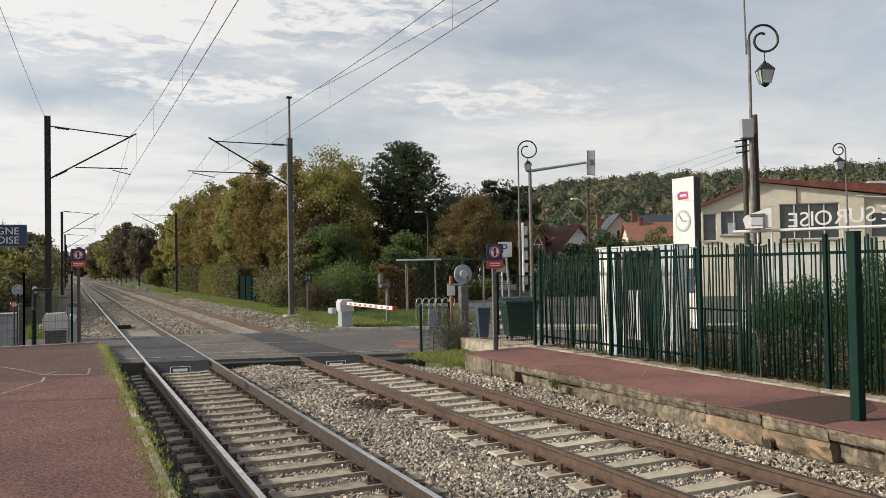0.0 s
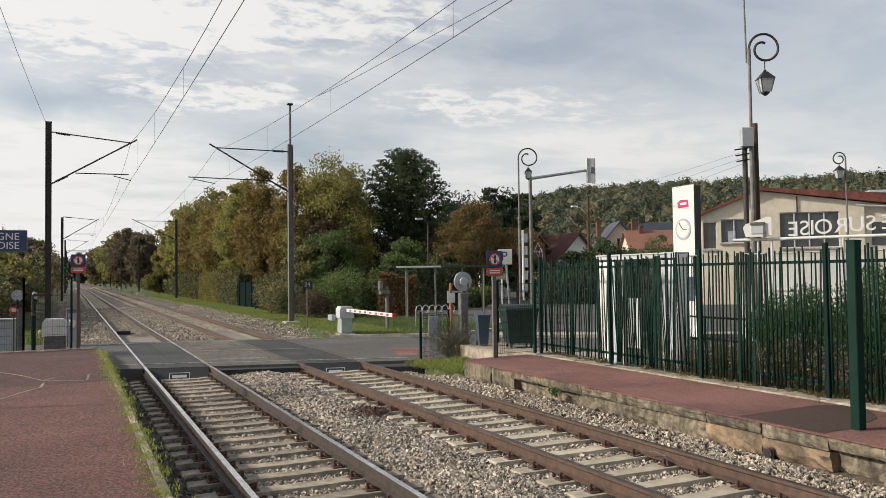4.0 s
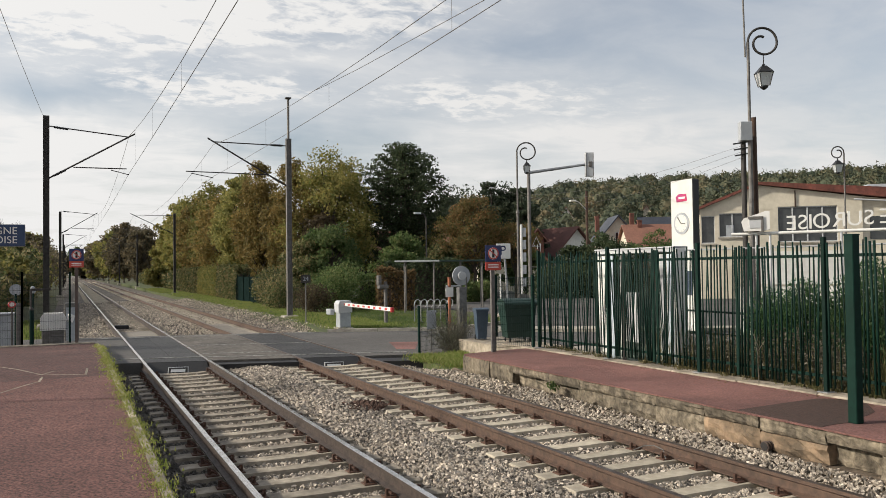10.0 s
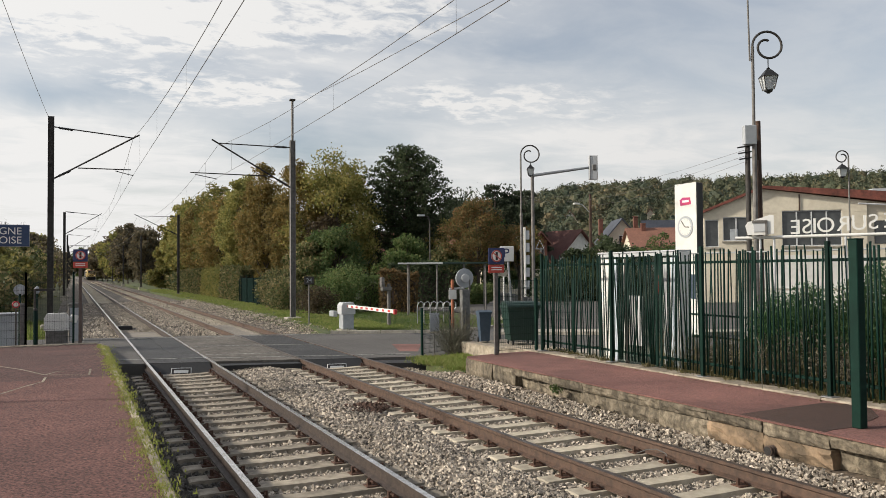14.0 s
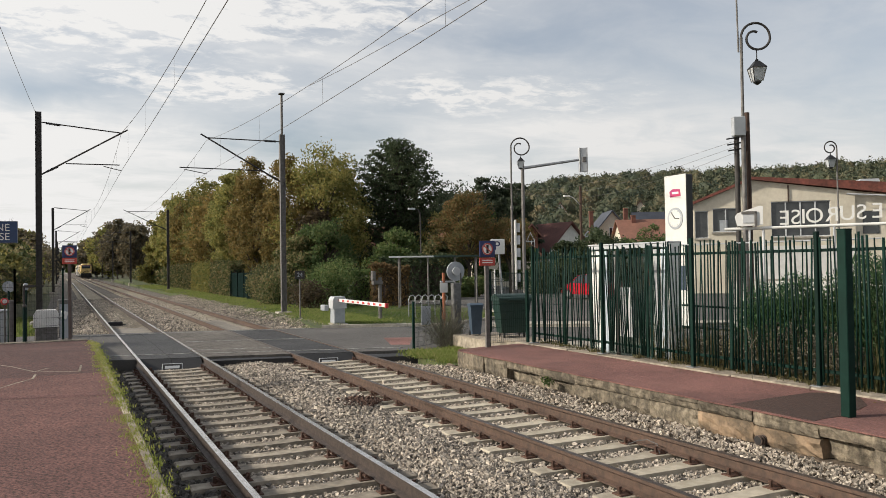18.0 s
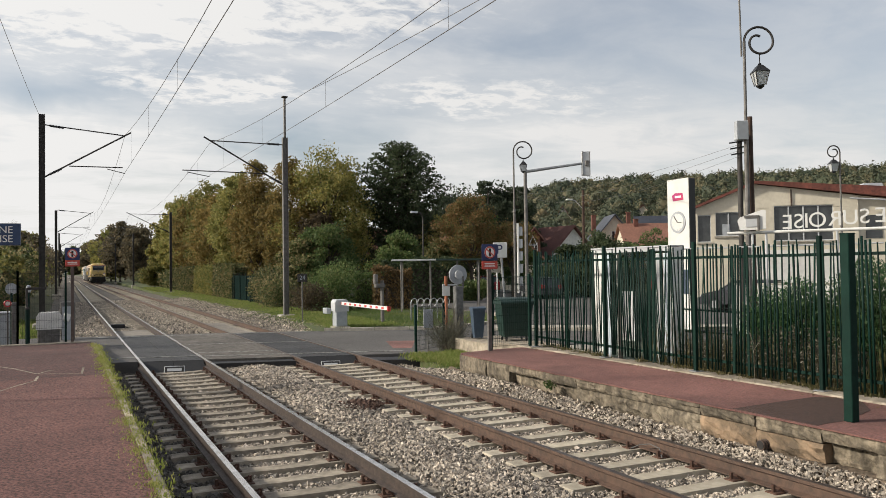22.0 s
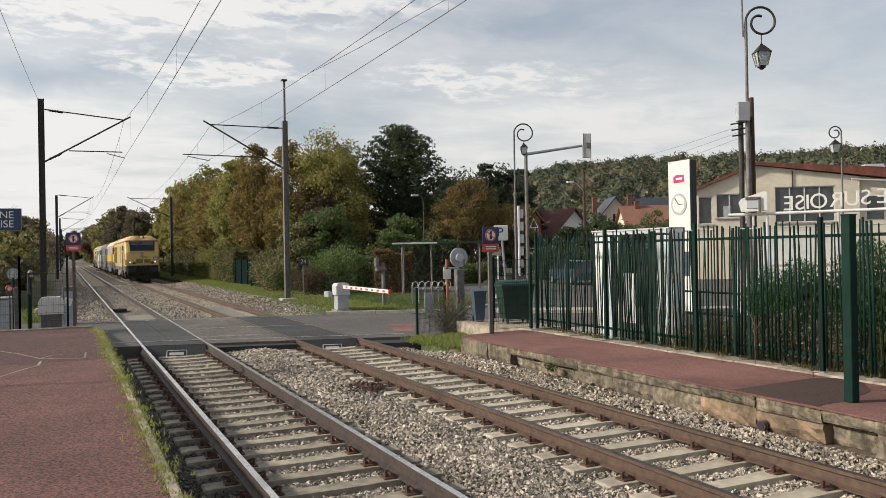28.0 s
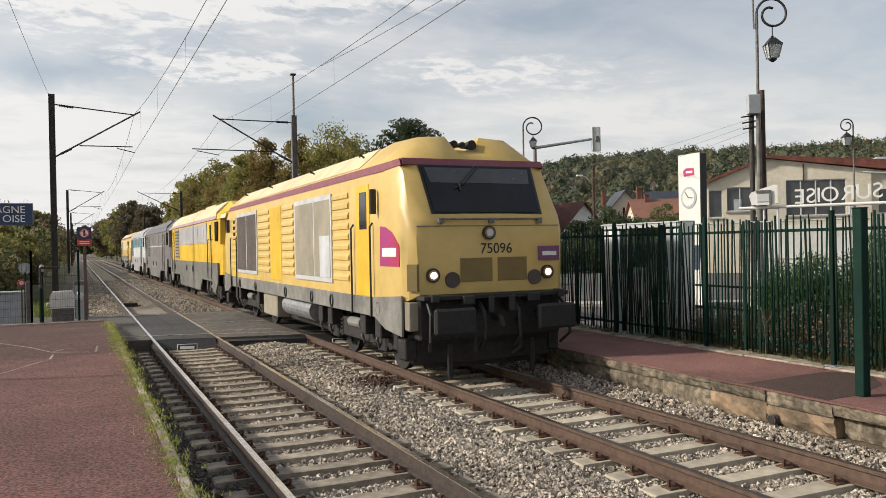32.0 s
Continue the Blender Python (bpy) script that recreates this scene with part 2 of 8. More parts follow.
M["rail_top"] = mat("polished_rail", (0.80, 0.77, 0.74), (0.62, 0.59, 0.56), 0.24, 1.0, s1=5, s2=0.6, bump=0.0)
M["rail_worn"] = mat("dull_rail_head", (0.11, 0.085, 0.070), (0.07, 0.052, 0.042), 0.40, 0.6, s1=5, s2=0.6, bump=0.08)
M["fastening"] = mat("rusty_fastening", (0.10, 0.045, 0.025), (0.05, 0.025, 0.016), 0.8, s1=30, bump=0.4)
M["red_tar"] = mat("red_asphalt", (0.285, 0.130, 0.108), (0.050, 0.027, 0.024), 0.9, s1=34, s2=0.9, bump=1.0, bs=120, blotch=0.30)
M["old_tar"] = mat("old_red_asphalt", (0.165, 0.080, 0.068), (0.046, 0.026, 0.024), 0.9, s1=24, s2=0.7, bump=1.0, bs=90, blotch=0.30)
M["dark_tar"] = mat("dark_patch_asphalt", (0.092, 0.050, 0.037), (0.048, 0.028, 0.022), 0.9, s1=30, s2=0.9, bump=0.7, bs=160)
M["asphalt"] = mat("grey_asphalt", (0.125, 0.117, 0.108), (0.078, 0.073, 0.068), 0.86, s1=40, s2=0.35, bump=0.5, bs=150, blotch=0.3)
M["worn_asphalt"] = mat("worn_tan_asphalt", (0.165, 0.145, 0.122), (0.085, 0.076, 0.066), 0.86, s1=5, s2=0.5, bump=0.5, bs=120, blotch=0.45)
M["rust_stone"] = mat("rust_stained_stone", (0.115, 0.062, 0.042), (0.055, 0.034, 0.026), 0.92, s1=22, s2=0.9, bump=0.5, bs=90, island=0.4)
M["panel"] = mat("crossing_panel_rubber", (0.052, 0.050, 0.048), (0.028, 0.027, 0.026), 0.62, s1=22, s2=0.8, bump=0.4, bs=90, vary=0.2, blotch=0.35)
M["rubber"] = mat("black_rubber", (0.012, 0.012, 0.013), (0.022, 0.021, 0.02), 0.6, s1=15, bump=0.2)
M["white_line"] = mat("worn_road_paint", (0.40, 0.39, 0.36), (0.12, 0.115, 0.11), 0.8, s1=9, s2=2.0, bump=0.2)
M["concrete"] = mat("platform_concrete", (0.255, 0.212, 0.152), (0.112, 0.092, 0.066), 0.92, s1=12, s2=2.4, bump=1.0, bs=34, vary=0.2, blotch=0.42, drip=0.42)
M["ochre"] = mat("ochre_render", (0.31, 0.215, 0.135), (0.12, 0.09, 0.06), 0.92, s1=4.5, s2=1.4, bump=0.9, bs=26, blotch=0.4)
M["earth"] = mat("washed_earth", (0.20, 0.15, 0.105), (0.085, 0.066, 0.048), 0.95, s1=9, s2=1.8, bump=1.0, bs=40, blotch=0.4)
# brighter copy of the red asphalt: the right platform's sunlight is in the colour
M["sunlit_tar"] = mat("sunlit_red_asphalt", (0.29, 0.135, 0.112), (0.165, 0.08, 0.069), 0.9, s1=34, s2=0.6, bump=0.9, bs=120, blotch=0.42)
M["cab_glass"] = mat("dark_cab_glass", (0.010, 0.013, 0.018), (0.008, 0.010, 0.014), 0.10, s1=2, bump=0, spec=0.35)
M["sole_grey"] = mat("dusty_pale_grey_paint", (0.215, 0.207, 0.19), (0.145, 0.14, 0.128), 0.6, s1=5, s2=1.2, bump=0.1, blotch=0.35)
M["kerb"] = mat("stained_kerb_concrete", (0.42, 0.36, 0.28), (0.22, 0.185, 0.14), 0.92, s1=5, s2=2.2, bump=0.8, bs=40, vary=0.12, blotch=0.5)
M["pale_concrete"] = mat("pale_concrete", (0.47, 0.43, 0.36), (0.32, 0.29, 0.24), 0.9, s1=6, s2=1.1, bump=0.35, vary=0.1)
M["soil"] = mat("earth_and_grass", (0.10, 0.095, 0.045), (0.055, 0.07, 0.025), 0.95, s1=3, s2=0.25, bump=0.6, bs=20, blotch=0.35)
M["lawn"] = mat("lawn_ground", (0.055, 0.085, 0.022), (0.090, 0.095, 0.034), 0.95, s1=5, s2=0.3, bump=0.7, bs=35, blotch=0.3)
M["blade"] = leafy("grass_blades", (0.13, 0.18, 0.04), (0.19, 0.24, 0.06), (0.28, 0.26, 0.10), 0.4)
M["lawn_blade"] = leafy("lawn_blades", (0.060, 0.105, 0.026), (0.105, 0.150, 0.040), (0.175, 0.185, 0.065), 0.4, 0.35, 0.35)
M["moss_blade"] = leafy("moss_and_grass_blades", (0.17, 0.21, 0.045), (0.26, 0.29, 0.07), (0.36, 0.33, 0.12), 0.45)
M["green_paint"] = mat("dark_green_paint", (0.0045, 0.023, 0.0165), (0.0035, 0.017, 0.0125), 0.6, s1=6, s2=1.2, bump=0.06, vary=0.25, spec=0.14)
M["green_plastic"] = mat("green_plastic", (0.008, 0.032, 0.024), (0.007, 0.026, 0.02), 0.5, s1=6, bump=0.1)
M["blue_plastic"] = mat("grey_blue_plastic", (0.055, 0.085, 0.125), (0.042, 0.066, 0.098), 0.5, s1=6, bump=0.1)
M["steel"] = mat("galvanised_steel", (0.36, 0.37, 0.38), (0.25, 0.26, 0.27), 0.5, 0.7, s1=9, s2=1.4, bump=0.1)
M["dull_steel"] = mat("weathered_steel", (0.20, 0.19, 0.18), (0.13, 0.12, 0.11), 0.6, 0.4, s1=9, s2=1.0, bump=0.15)
M["dark_steel"] = mat("dark_weathered_mast", (0.062, 0.056, 0.052), (0.038, 0.034, 0.031), 0.65, 0.3, s1=7, s2=0.9, bump=0.15)
M["wire"] = mat("copper_wire", (0.19, 0.175, 0.165), (0.14, 0.13, 0.125), 0.5, 0.5, bump=0)
M["white_paint"] = mat("white_paint", (0.80, 0.79, 0.76), (0.70, 0.69, 0.65), 0.45, s1=4, s2=0.9, bump=0.05, blotch=0.12)
M["enamel"] = mat("white_enamel", (0.66, 0.65, 0.62), (0.60, 0.59, 0.56), 0.4, s1=3, s2=0.6, bump=0.02, blotch=0.08)
M["grey_paint"] = mat("light_grey_paint", (0.40, 0.42, 0.44), (0.32, 0.34, 0.36), 0.5, s1=4, bump=0.05)
M["red_paint"] = mat("red_paint", (0.55, 0.035, 0.035), (0.45, 0.03, 0.03), 0.45, bump=0.03)
M["sign_red"] = mat("sign_vermilion", (0.56, 0.075, 0.05), (0.48, 0.065, 0.045), 0.5, bump=0.03)
M["sign_blue"] = mat("sign_dark_blue", (0.020, 0.030, 0.115), (0.016, 0.024, 0.095), 0.4, bump=0.03)
M["town_blue"] = mat("name_board_blue", (0.022, 0.052, 0.13), (0.018, 0.043, 0.11), 0.4, bump=0.03)
M["pale_grey"] = mat("pale_grey_sheet", (0.55, 0.56, 0.57), (0.46, 0.47, 0.48), 0.4, s1=3, bump=0.04)
M["pale_blue"] = mat("pale_blue_panel", (0.58, 0.64, 0.70), (0.50, 0.56, 0.62), 0.4, s1=3, bump=0.04)
M["black"] = mat("black_paint", (0.012, 0.012, 0.013), (0.02, 0.02, 0.02), 0.5, bump=0.05)
M["dark_glass"] = mat("tinted_glass", (0.018, 0.022, 0.028), (0.014, 0.017, 0.022), 0.06, s1=2, bump=0, spec=0.8)
M["pane"] = clear_glass("tinted_shelter_glass", (0.26, 0.34, 0.31))
M["frost"] = clear_glass("milky_lantern_glass", (0.62, 0.64, 0.64))
M["frost"].node_tree.nodes["Principled BSDF"].inputs["Roughness"].default_value = 0.55
M["frost"].node_tree.nodes["Principled BSDF"].inputs["Transmission Weight"].default_value = 0.35
# greyer and blotchier base than the cab glass
M["shop_glass"] = mat("greyed_window_glass", (0.060, 0.064, 0.066), (0.036, 0.040, 0.043), 0.15, s1=1.2, s2=0.5, bump=0, spec=0.6, blotch=0.4)
M["orange"] = mat("orange_marker", (0.40, 0.13, 0.055), (0.26, 0.09, 0.04), 0.6, bump=0.05)
M["brown_post"] = mat("brown_painted_steel", (0.13, 0.095, 0.080), (0.09, 0.066, 0.056), 0.6, 0.2, s1=9, bump=0.1)
M["wood_pole"] = mat("brown_wood_pole", (0.075, 0.040, 0.026), (0.045, 0.026, 0.018), 0.8, s1=6, s2=0.6, bump=0.4)
M["cream_wall"] = mat("cream_render", (0.66, 0.60, 0.48), (0.58, 0.52, 0.41), 0.9, s1=3, s2=0.4, bump=0.15, blotch=0.15)
M["white_wall"] = mat("white_render", (0.74, 0.72, 0.68), (0.62, 0.60, 0.56), 0.9, s1=2, s2=0.4, bump=0.1, blotch=0.15)
M["tile_red"] = mat("red_brown_roof_tiles", (0.155, 0.062, 0.048), (0.10, 0.043, 0.034), 0.85, s1=5, s2=0.5, bump=0.6, bs=14)
M["tile_orange"] = mat("orange_roof_tiles", (0.27, 0.125, 0.085), (0.19, 0.09, 0.062), 0.85, s1=5, s2=0.5, bump=0.6, bs=14)
M["slate"] = mat("slate_roof", (0.055, 0.062, 0.080), (0.040, 0.045, 0.058), 0.6, s1=5, s2=0.5, bump=0.4, bs=14)
M["brick"] = mat("red_brick", (0.19, 0.075, 0.052), (0.13, 0.053, 0.038), 0.9, s1=8, bump=0.3)
M["bark"] = mat("tree_bark", (0.085, 0.068, 0.052), (0.045, 0.036, 0.028), 0.95, s1=6, s2=0.7, bump=0.8, bs=18)
M["loco_yellow"] = mat("locomotive_yellow", (0.585, 0.412, 0.135), (0.52, 0.362, 0.112), 0.42, s1=2.5, s2=0.5, bump=0.03, blotch=0.12)
M["loco_pale"] = mat("sunbleached_yellow", (0.70, 0.58, 0.36), (0.60, 0.48, 0.28), 0.5, s1=2.5, s2=0.5, bump=0.03, blotch=0.14)
M["loco_deep"] = mat("deep_yellow_door", (0.68, 0.43, 0.03), (0.62, 0.39, 0.028), 0.45, s1=2.5, bump=0.03)
M["maroon"] = mat("maroon_stripe", (0.22, 0.055, 0.075), (0.17, 0.045, 0.06), 0.5, bump=0.03)
M["loco_grey"] = mat("underframe_grey", (0.20, 0.195, 0.19), (0.14, 0.135, 0.13), 0.6, s1=4, s2=0.8, bump=0.1, blotch=0.3)
M["louvre"] = mat("louvre_grey", (0.31, 0.275, 0.21), (0.26, 0.23, 0.172), 0.55, s1=2, s2=0.8, bump=0.3, bs=110)
M["louvre_dark"] = mat("dark_louvre", (0.085, 0.065, 0.055), (0.06, 0.046, 0.04), 0.6, s1=2, bump=0.3, bs=110)
M["grime"] = mat("running_gear_grime", (0.022, 0.019, 0.018), (0.012, 0.011, 0.011), 0.7, s1=12, s2=1.0, bump=0.3)
M["loco_silver"] = mat("silver_grey_livery", (0.40, 0.39, 0.40), (0.32, 0.31, 0.32), 0.5, s1=3, bump=0.05)
M["loco_stone"] = mat("brownish_grey_livery", (0.20, 0.185, 0.185), (0.15, 0.138, 0.138), 0.5, s1=3, bump=0.05, blotch=0.3)
M["loco_dark"] = mat("dark_grey_livery", (0.13, 0.125, 0.13), (0.10, 0.095, 0.10), 0.5, s1=3, bump=0.05)
M["loco_white"] = mat("white_livery", (0.58, 0.59, 0.60), (0.50, 0.51, 0.52), 0.5, s1=3, bump=0.05)
M["loco_teal"] = mat("teal_livery", (0.10, 0.28, 0.32), (0.08, 0.23, 0.27), 0.5, s1=3, bump=0.05)
M["lilac"] = mat("faded_lilac_stripe", (0.42, 0.27, 0.30), (0.36, 0.23, 0.26), 0.5, bump=0.03)
M["skirt_grey"] = mat("dusty_dark_grey_skirt", (0.17, 0.165, 0.15), (0.11, 0.105, 0.095), 0.6, s1=5, s2=1.0, bump=0.1, blotch=0.35)
M["purple"] = mat("purple_stripe", (0.20, 0.075, 0.17), (0.16, 0.06, 0.14), 0.5, bump=0.03)
M["magenta"] = mat("magenta_badge", (0.48, 0.03, 0.075), (0.30, 0.03, 0.16), 0.45, s1=1.5, bump=0.02)
# dark from brake dust and from the platform's shade, put into the colour
M["shaded_dirty_ballast"] = mat("shaded_dirty_stone", (0.15, 0.135, 0.115), (0.075, 0.068, 0.06), 0.9, s1=30, s2=0.9, bump=0.5, bs=90, island=0.5)
M["perforated"] = mat("perforated_yellow_sheet", (0.27, 0.19, 0.055), (0.13, 0.09, 0.03), 0.6, s1=110, s2=2.0, bump=0.4, bs=120)
M["leaf_feather"] = leafy("feathery_shrub_leaves", (0.042, 0.098, 0.042), (0.072, 0.146, 0.060), (0.120, 0.180, 0.076), 0.5)
M["dry_blade"] = leafy("dry_grass_blades", (0.10, 0.10, 0.04), (0.15, 0.135, 0.06), (0.22, 0.18, 0.09), 0.35)
M["blind"] = mat("sun_blind", (0.075, 0.085, 0.095), (0.06, 0.07, 0.08), 0.25, s1=2, bump=0)
M["headlight"] = glowing("lit_headlamp", (1.0, 0.80, 0.58), 1.7)
M["lamp_bronze"] = mat("lamp_reflector", (0.34, 0.22, 0.13), (0.24, 0.15, 0.09), 0.4, 0.3, s1=8, bump=0)
M["clay"] = mat("grey_green_bumper", (0.016, 0.016, 0.017), (0.010, 0.010, 0.011), 0.7, bump=0.1)
M["car_red"] = mat("red_car_paint", (0.38, 0.012, 0.024), (0.34, 0.011, 0.022), 0.25, bump=0, spec=0.7)
M["car_dark"] = mat("dark_car_paint", (0.035, 0.035, 0.042), (0.03, 0.03, 0.036), 0.25, bump=0, spec=0.7)
M["car_blue"] = mat("slate_blue_car_paint", (0.06, 0.08, 0.115), (0.052, 0.07, 0.10), 0.25, bump=0, spec=0.7)
M["tail"] = mat("red_lamp_glass", (0.45, 0.01, 0.01), (0.35, 0.01, 0.01), 0.2, bump=0)
M["leaf_green"] = leafy("green_leaves", (0.060, 0.098, 0.034), (0.105, 0.155, 0.052), (0.175, 0.195, 0.075))
M["leaf_olive"] = leafy("olive_autumn_leaves", (0.145, 0.158, 0.052), (0.225, 0.218, 0.070), (0.315, 0.262, 0.086))
M["leaf_rust"] = leafy("rust_autumn_leaves", (0.165, 0.142, 0.052), (0.255, 0.195, 0.070), (0.34, 0.235, 0.080))
M["leaf_russet"] = leafy("russet_autumn_leaves", (0.105, 0.078, 0.040), (0.165, 0.110, 0.052), (0.225, 0.135, 0.060))
M["leaf_bush"] = leafy("grey_green_bush_leaves", (0.085, 0.088, 0.060), (0.135, 0.138, 0.095), (0.20, 0.195, 0.14), 0.3)
M["leaf_dark"] = leafy("dark_pine_needles", (0.042, 0.062, 0.033), (0.066, 0.090, 0.045), (0.100, 0.122, 0.060), 0.5)
# varied leaf colours; the palest also stand for bright highlights painted in
M["leaf_hedge"] = leafy("hedge_leaves", (0.060, 0.082, 0.032), (0.135, 0.145, 0.058), (0.30, 0.235, 0.115), 0.45, 0.9, 0.5)
M["leaf_plum"] = leafy("plum_leaves", (0.062, 0.050, 0.034), (0.095, 0.072, 0.046), (0.13, 0.10, 0.052))
M["twig"] = leafy("dry_twigs", (0.085, 0.078, 0.058), (0.14, 0.128, 0.095), (0.20, 0.185, 0.14), 0.15)
# greens and browns lifted: the haze before the hill is in the colour
M["far_wood"] = leafy("hazed_woodland", (0.031, 0.045, 0.031), (0.066, 0.076, 0.044), (0.180, 0.140, 0.078), 0.18, 0.09, 0.16)
M["leaf_gold"] = leafy("yellow_green_leaves", (0.135, 0.150, 0.045), (0.215, 0.205, 0.062), (0.32, 0.255, 0.080))
M["leaf_autumn"] = leafy("green_and_rust_leaves", (0.105, 0.110, 0.042), (0.185, 0.142, 0.056), (0.27, 0.150, 0.066))
# grey-green, lighter than the pine's needles to carry the haze between
M["leaf_cedar"] = leafy("hazed_cedar_needles", (0.042, 0.060, 0.036), (0.066, 0.086, 0.052), (0.098, 0.115, 0.070), 0.4)
M["teal_sheet"] = mat("dark_green_windbreak_cloth", (0.007, 0.019, 0.017), (0.004, 0.011, 0.010), 0.95, s1=14, s2=1.0, bump=0.5, bs=60, blotch=0.35, spec=0.05)
# paler than near plum leaves: distance haze is put into the colour
M["leaf_far"] = leafy("hazed_brown_leaves", (0.085, 0.078, 0.052), (0.128, 0.110, 0.068), (0.185, 0.142, 0.082))
M["rust_sheet"] = mat("rusty_red_sheet", (0.20, 0.062, 0.042), (0.115, 0.040, 0.030), 0.8, s1=5, s2=0.8, bump=0.4, bs=30, blotch=0.35)


# ---- building tools ----
class Shape:
    """Collects vertices and faces of one mesh."""

    def __init__(self):
        self.v, self.f = [], []

    def add(self, verts, faces, m=None):
        k = len(self.v)
        self.v += [tuple(m @ Vector(p)) for p in verts] if m is not None else [tuple(p) for p in verts]
        self.f += [tuple(k + i for i in q) for q in faces]
        return self

    def box(self, x0, x1, y0, y1, z0, z1, c=0.0, m=None):
        if c <= 0:
            v = [(x, y, z) for x in (x0, x1) for y in (y0, y1) for z in (z0, z1)]
            return self.add(v, [(0, 1, 3, 2), (4, 6, 7, 5), (0, 4, 5, 1), (2, 3, 7, 6), (0, 2, 6, 4), (1, 5, 7, 3)], m)
        lo, hi = (x0, y0, z0), (x1, y1, z1)
        v, f, idx = [], [], {}
        corners = [(a, b, d) for a in (0, 1) for b in (0, 1) for d in (0, 1)]
        for s in corners:
            for ax in range(3):
                idx[s, ax] = len(v)
                v.append([(hi[i] if s[i] else lo[i]) if i == ax else (hi[i] - c if s[i] else lo[i] + c) for i in range(3)])
        for ax in range(3):
            b, d = [i for i in range(3) if i != ax]
            for side in (0, 1):
                ring = []
                for p, q in ((0, 0), (1, 0), (1, 1), (0, 1)):
                    s = [0, 0, 0]
                    s[ax], s[b], s[d] = side, p, q
                    ring.append(idx[tuple(s), ax])
                f.append(ring)
            for p in (0, 1):
                for q in (0, 1):
                    e = []
                    for side, axis in ((0, b), (0, d), (1, d), (1, b)):
                        s = [0, 0, 0]
                        s[ax], s[b], s[d] = side, p, q
                        e.append(idx[tuple(s), axis])
                    f.append(e)
        f += [[idx[s, 0], idx[s, 1], idx[s, 2]] for s in corners]
        return self.add(v, f, m)

    def tube(self, pts, r, seg=8, r1=None, cap=True, m=None):
        pts = [Vector(p) for p in pts]
        n, v, f = len(pts), [], []
        side = None
        for i, p in enumerate(pts):
            d = (pts[min(i + 1, n - 1)] - pts[max(i - 1, 0)]).normalized()
            if side is None:
                side = d.orthogonal().normalized()
            side = (side - d * side.dot(d)).normalized()
            up = d.cross(side)
            rad = r if r1 is None else r + (r1 - r) * i / (n - 1)
            v += [p + (side * math.cos(2 * math.pi * k / seg) + up * math.sin(2 * math.pi * k / seg)) * rad for k in range(seg)]
        for i in range(n - 1):
            for k in range(seg):
                f.append((i * seg + k, i * seg + (k + 1) % seg, (i + 1) * seg + (k + 1) % seg, (i + 1) * seg + k))
        if cap:
            f += [tuple(reversed(range(seg))), tuple(range((n - 1) * seg, n * seg))]
        return self.add(v, f, m)

    def prism(self, poly, axis, a0, a1, m=None):
        """A flat outline (u, v) drawn out along an axis."""
        put = {"x": lambda a, u, w: (a, u, w), "y": lambda a, u, w: (u, a, w), "z": lambda a, u, w: (u, w, a)}[axis]
        n = len(poly)
        v = [put(a, u, w) for a in (a0, a1) for u, w in poly]
        f = [tuple(range(n)), tuple(range(2 * n - 1, n - 1, -1))] + [(i, (i + 1) % n, n + (i + 1) % n, n + i) for i in range(n)]
        return self.add(v, f, m)

    def lathe(self, rings, seg=16, m=None):
        """Rings (radius, z) turned about z."""
        v = [(r * math.cos(2 * math.pi * k / seg), r * math.sin(2 * math.pi * k / seg), z) for r, z in rings for k in range(seg)]
        f = [(i * seg + k, i * seg + (k + 1) % seg, (i + 1) * seg + (k + 1) % seg, (i + 1) * seg + k) for i in range(len(rings) - 1) for k in range(seg)]
        f += [tuple(reversed(range(seg))), tuple(range((len(rings) - 1) * seg, len(rings) * seg))]
        return self.add(v, f, m)

    def loft(self, sections, closed=True, m=None):
        """Joins outlines of equal length, point by point."""
        n, k = len(sections[0]), len(sections)
        v = [p for s in sections for p in s]
        last = n if closed else n - 1
        f = [(i * n + j, i * n + (j + 1) % n, (i + 1) * n + (j + 1) % n, (i + 1) * n + j) for i in range(k - 1) for j in range(last)]
        if closed:
            f += [tuple(reversed(range(n))), tuple(range((k - 1) * n, k * n))]
        return self.add(v, f, m)

    def mesh(self, name, material, smooth=False):
        me = bpy.data.meshes.new(name)
        me.from_pydata(self.v, [], self.f)
        if len(self.f) < 6000:
            bm = bmesh.new()
            bm.from_mesh(me)
            bmesh.ops.recalc_face_normals(bm, faces=bm.faces)
            bm.to_mesh(me)
            bm.free()
        if smooth:
            me.shade_smooth()
        me.materials.append(material)
        return me


def part(name, shape, material, parent, label="", smooth=False, at=None):
    """One mesh object under a thing or under a part."""
    data = shape if isinstance(shape, bpy.types.Mesh) else shape.mesh(name, material, smooth)
    ob = new(name, data)
    ob.parent = parent
    if at is not None:
        ob.matrix_basis = at
    return tagged(ob, label) if label else ob


def thing(name, x, y, z, rz=0.0, label="", category="", group="", kind=""):
    ob = new(name)
    ob.empty_display_size = 0.2
    ob.matrix_basis = pose(x, y, z, 0, 0, rz)
    return tagged(ob, label, category, group, kind)


def slab(name, shape, material, label="", category="", kind="structure", group=""):
    return tagged(new(name, shape.mesh(name, material)), label, category or name.replace("_", " "), group, kind)


def words(name, text, size, material, parent, at, deep=0.004, align="CENTER", label=""):
    """Writing in the built-in font, flat in its xy plane."""
    c = bpy.data.curves.new(name, "FONT")
    c.body, c.size, c.extrude, c.align_x, c.align_y = text, size, deep, align, "CENTER"
    me = bpy.data.meshes.new_from_object(new(name + "_draft", c))
    bpy.data.objects.remove(bpy.data.objects[name + "_draft"])
    me.materials.clear()
    me.materials.append(material)
    ob = new(name, me)
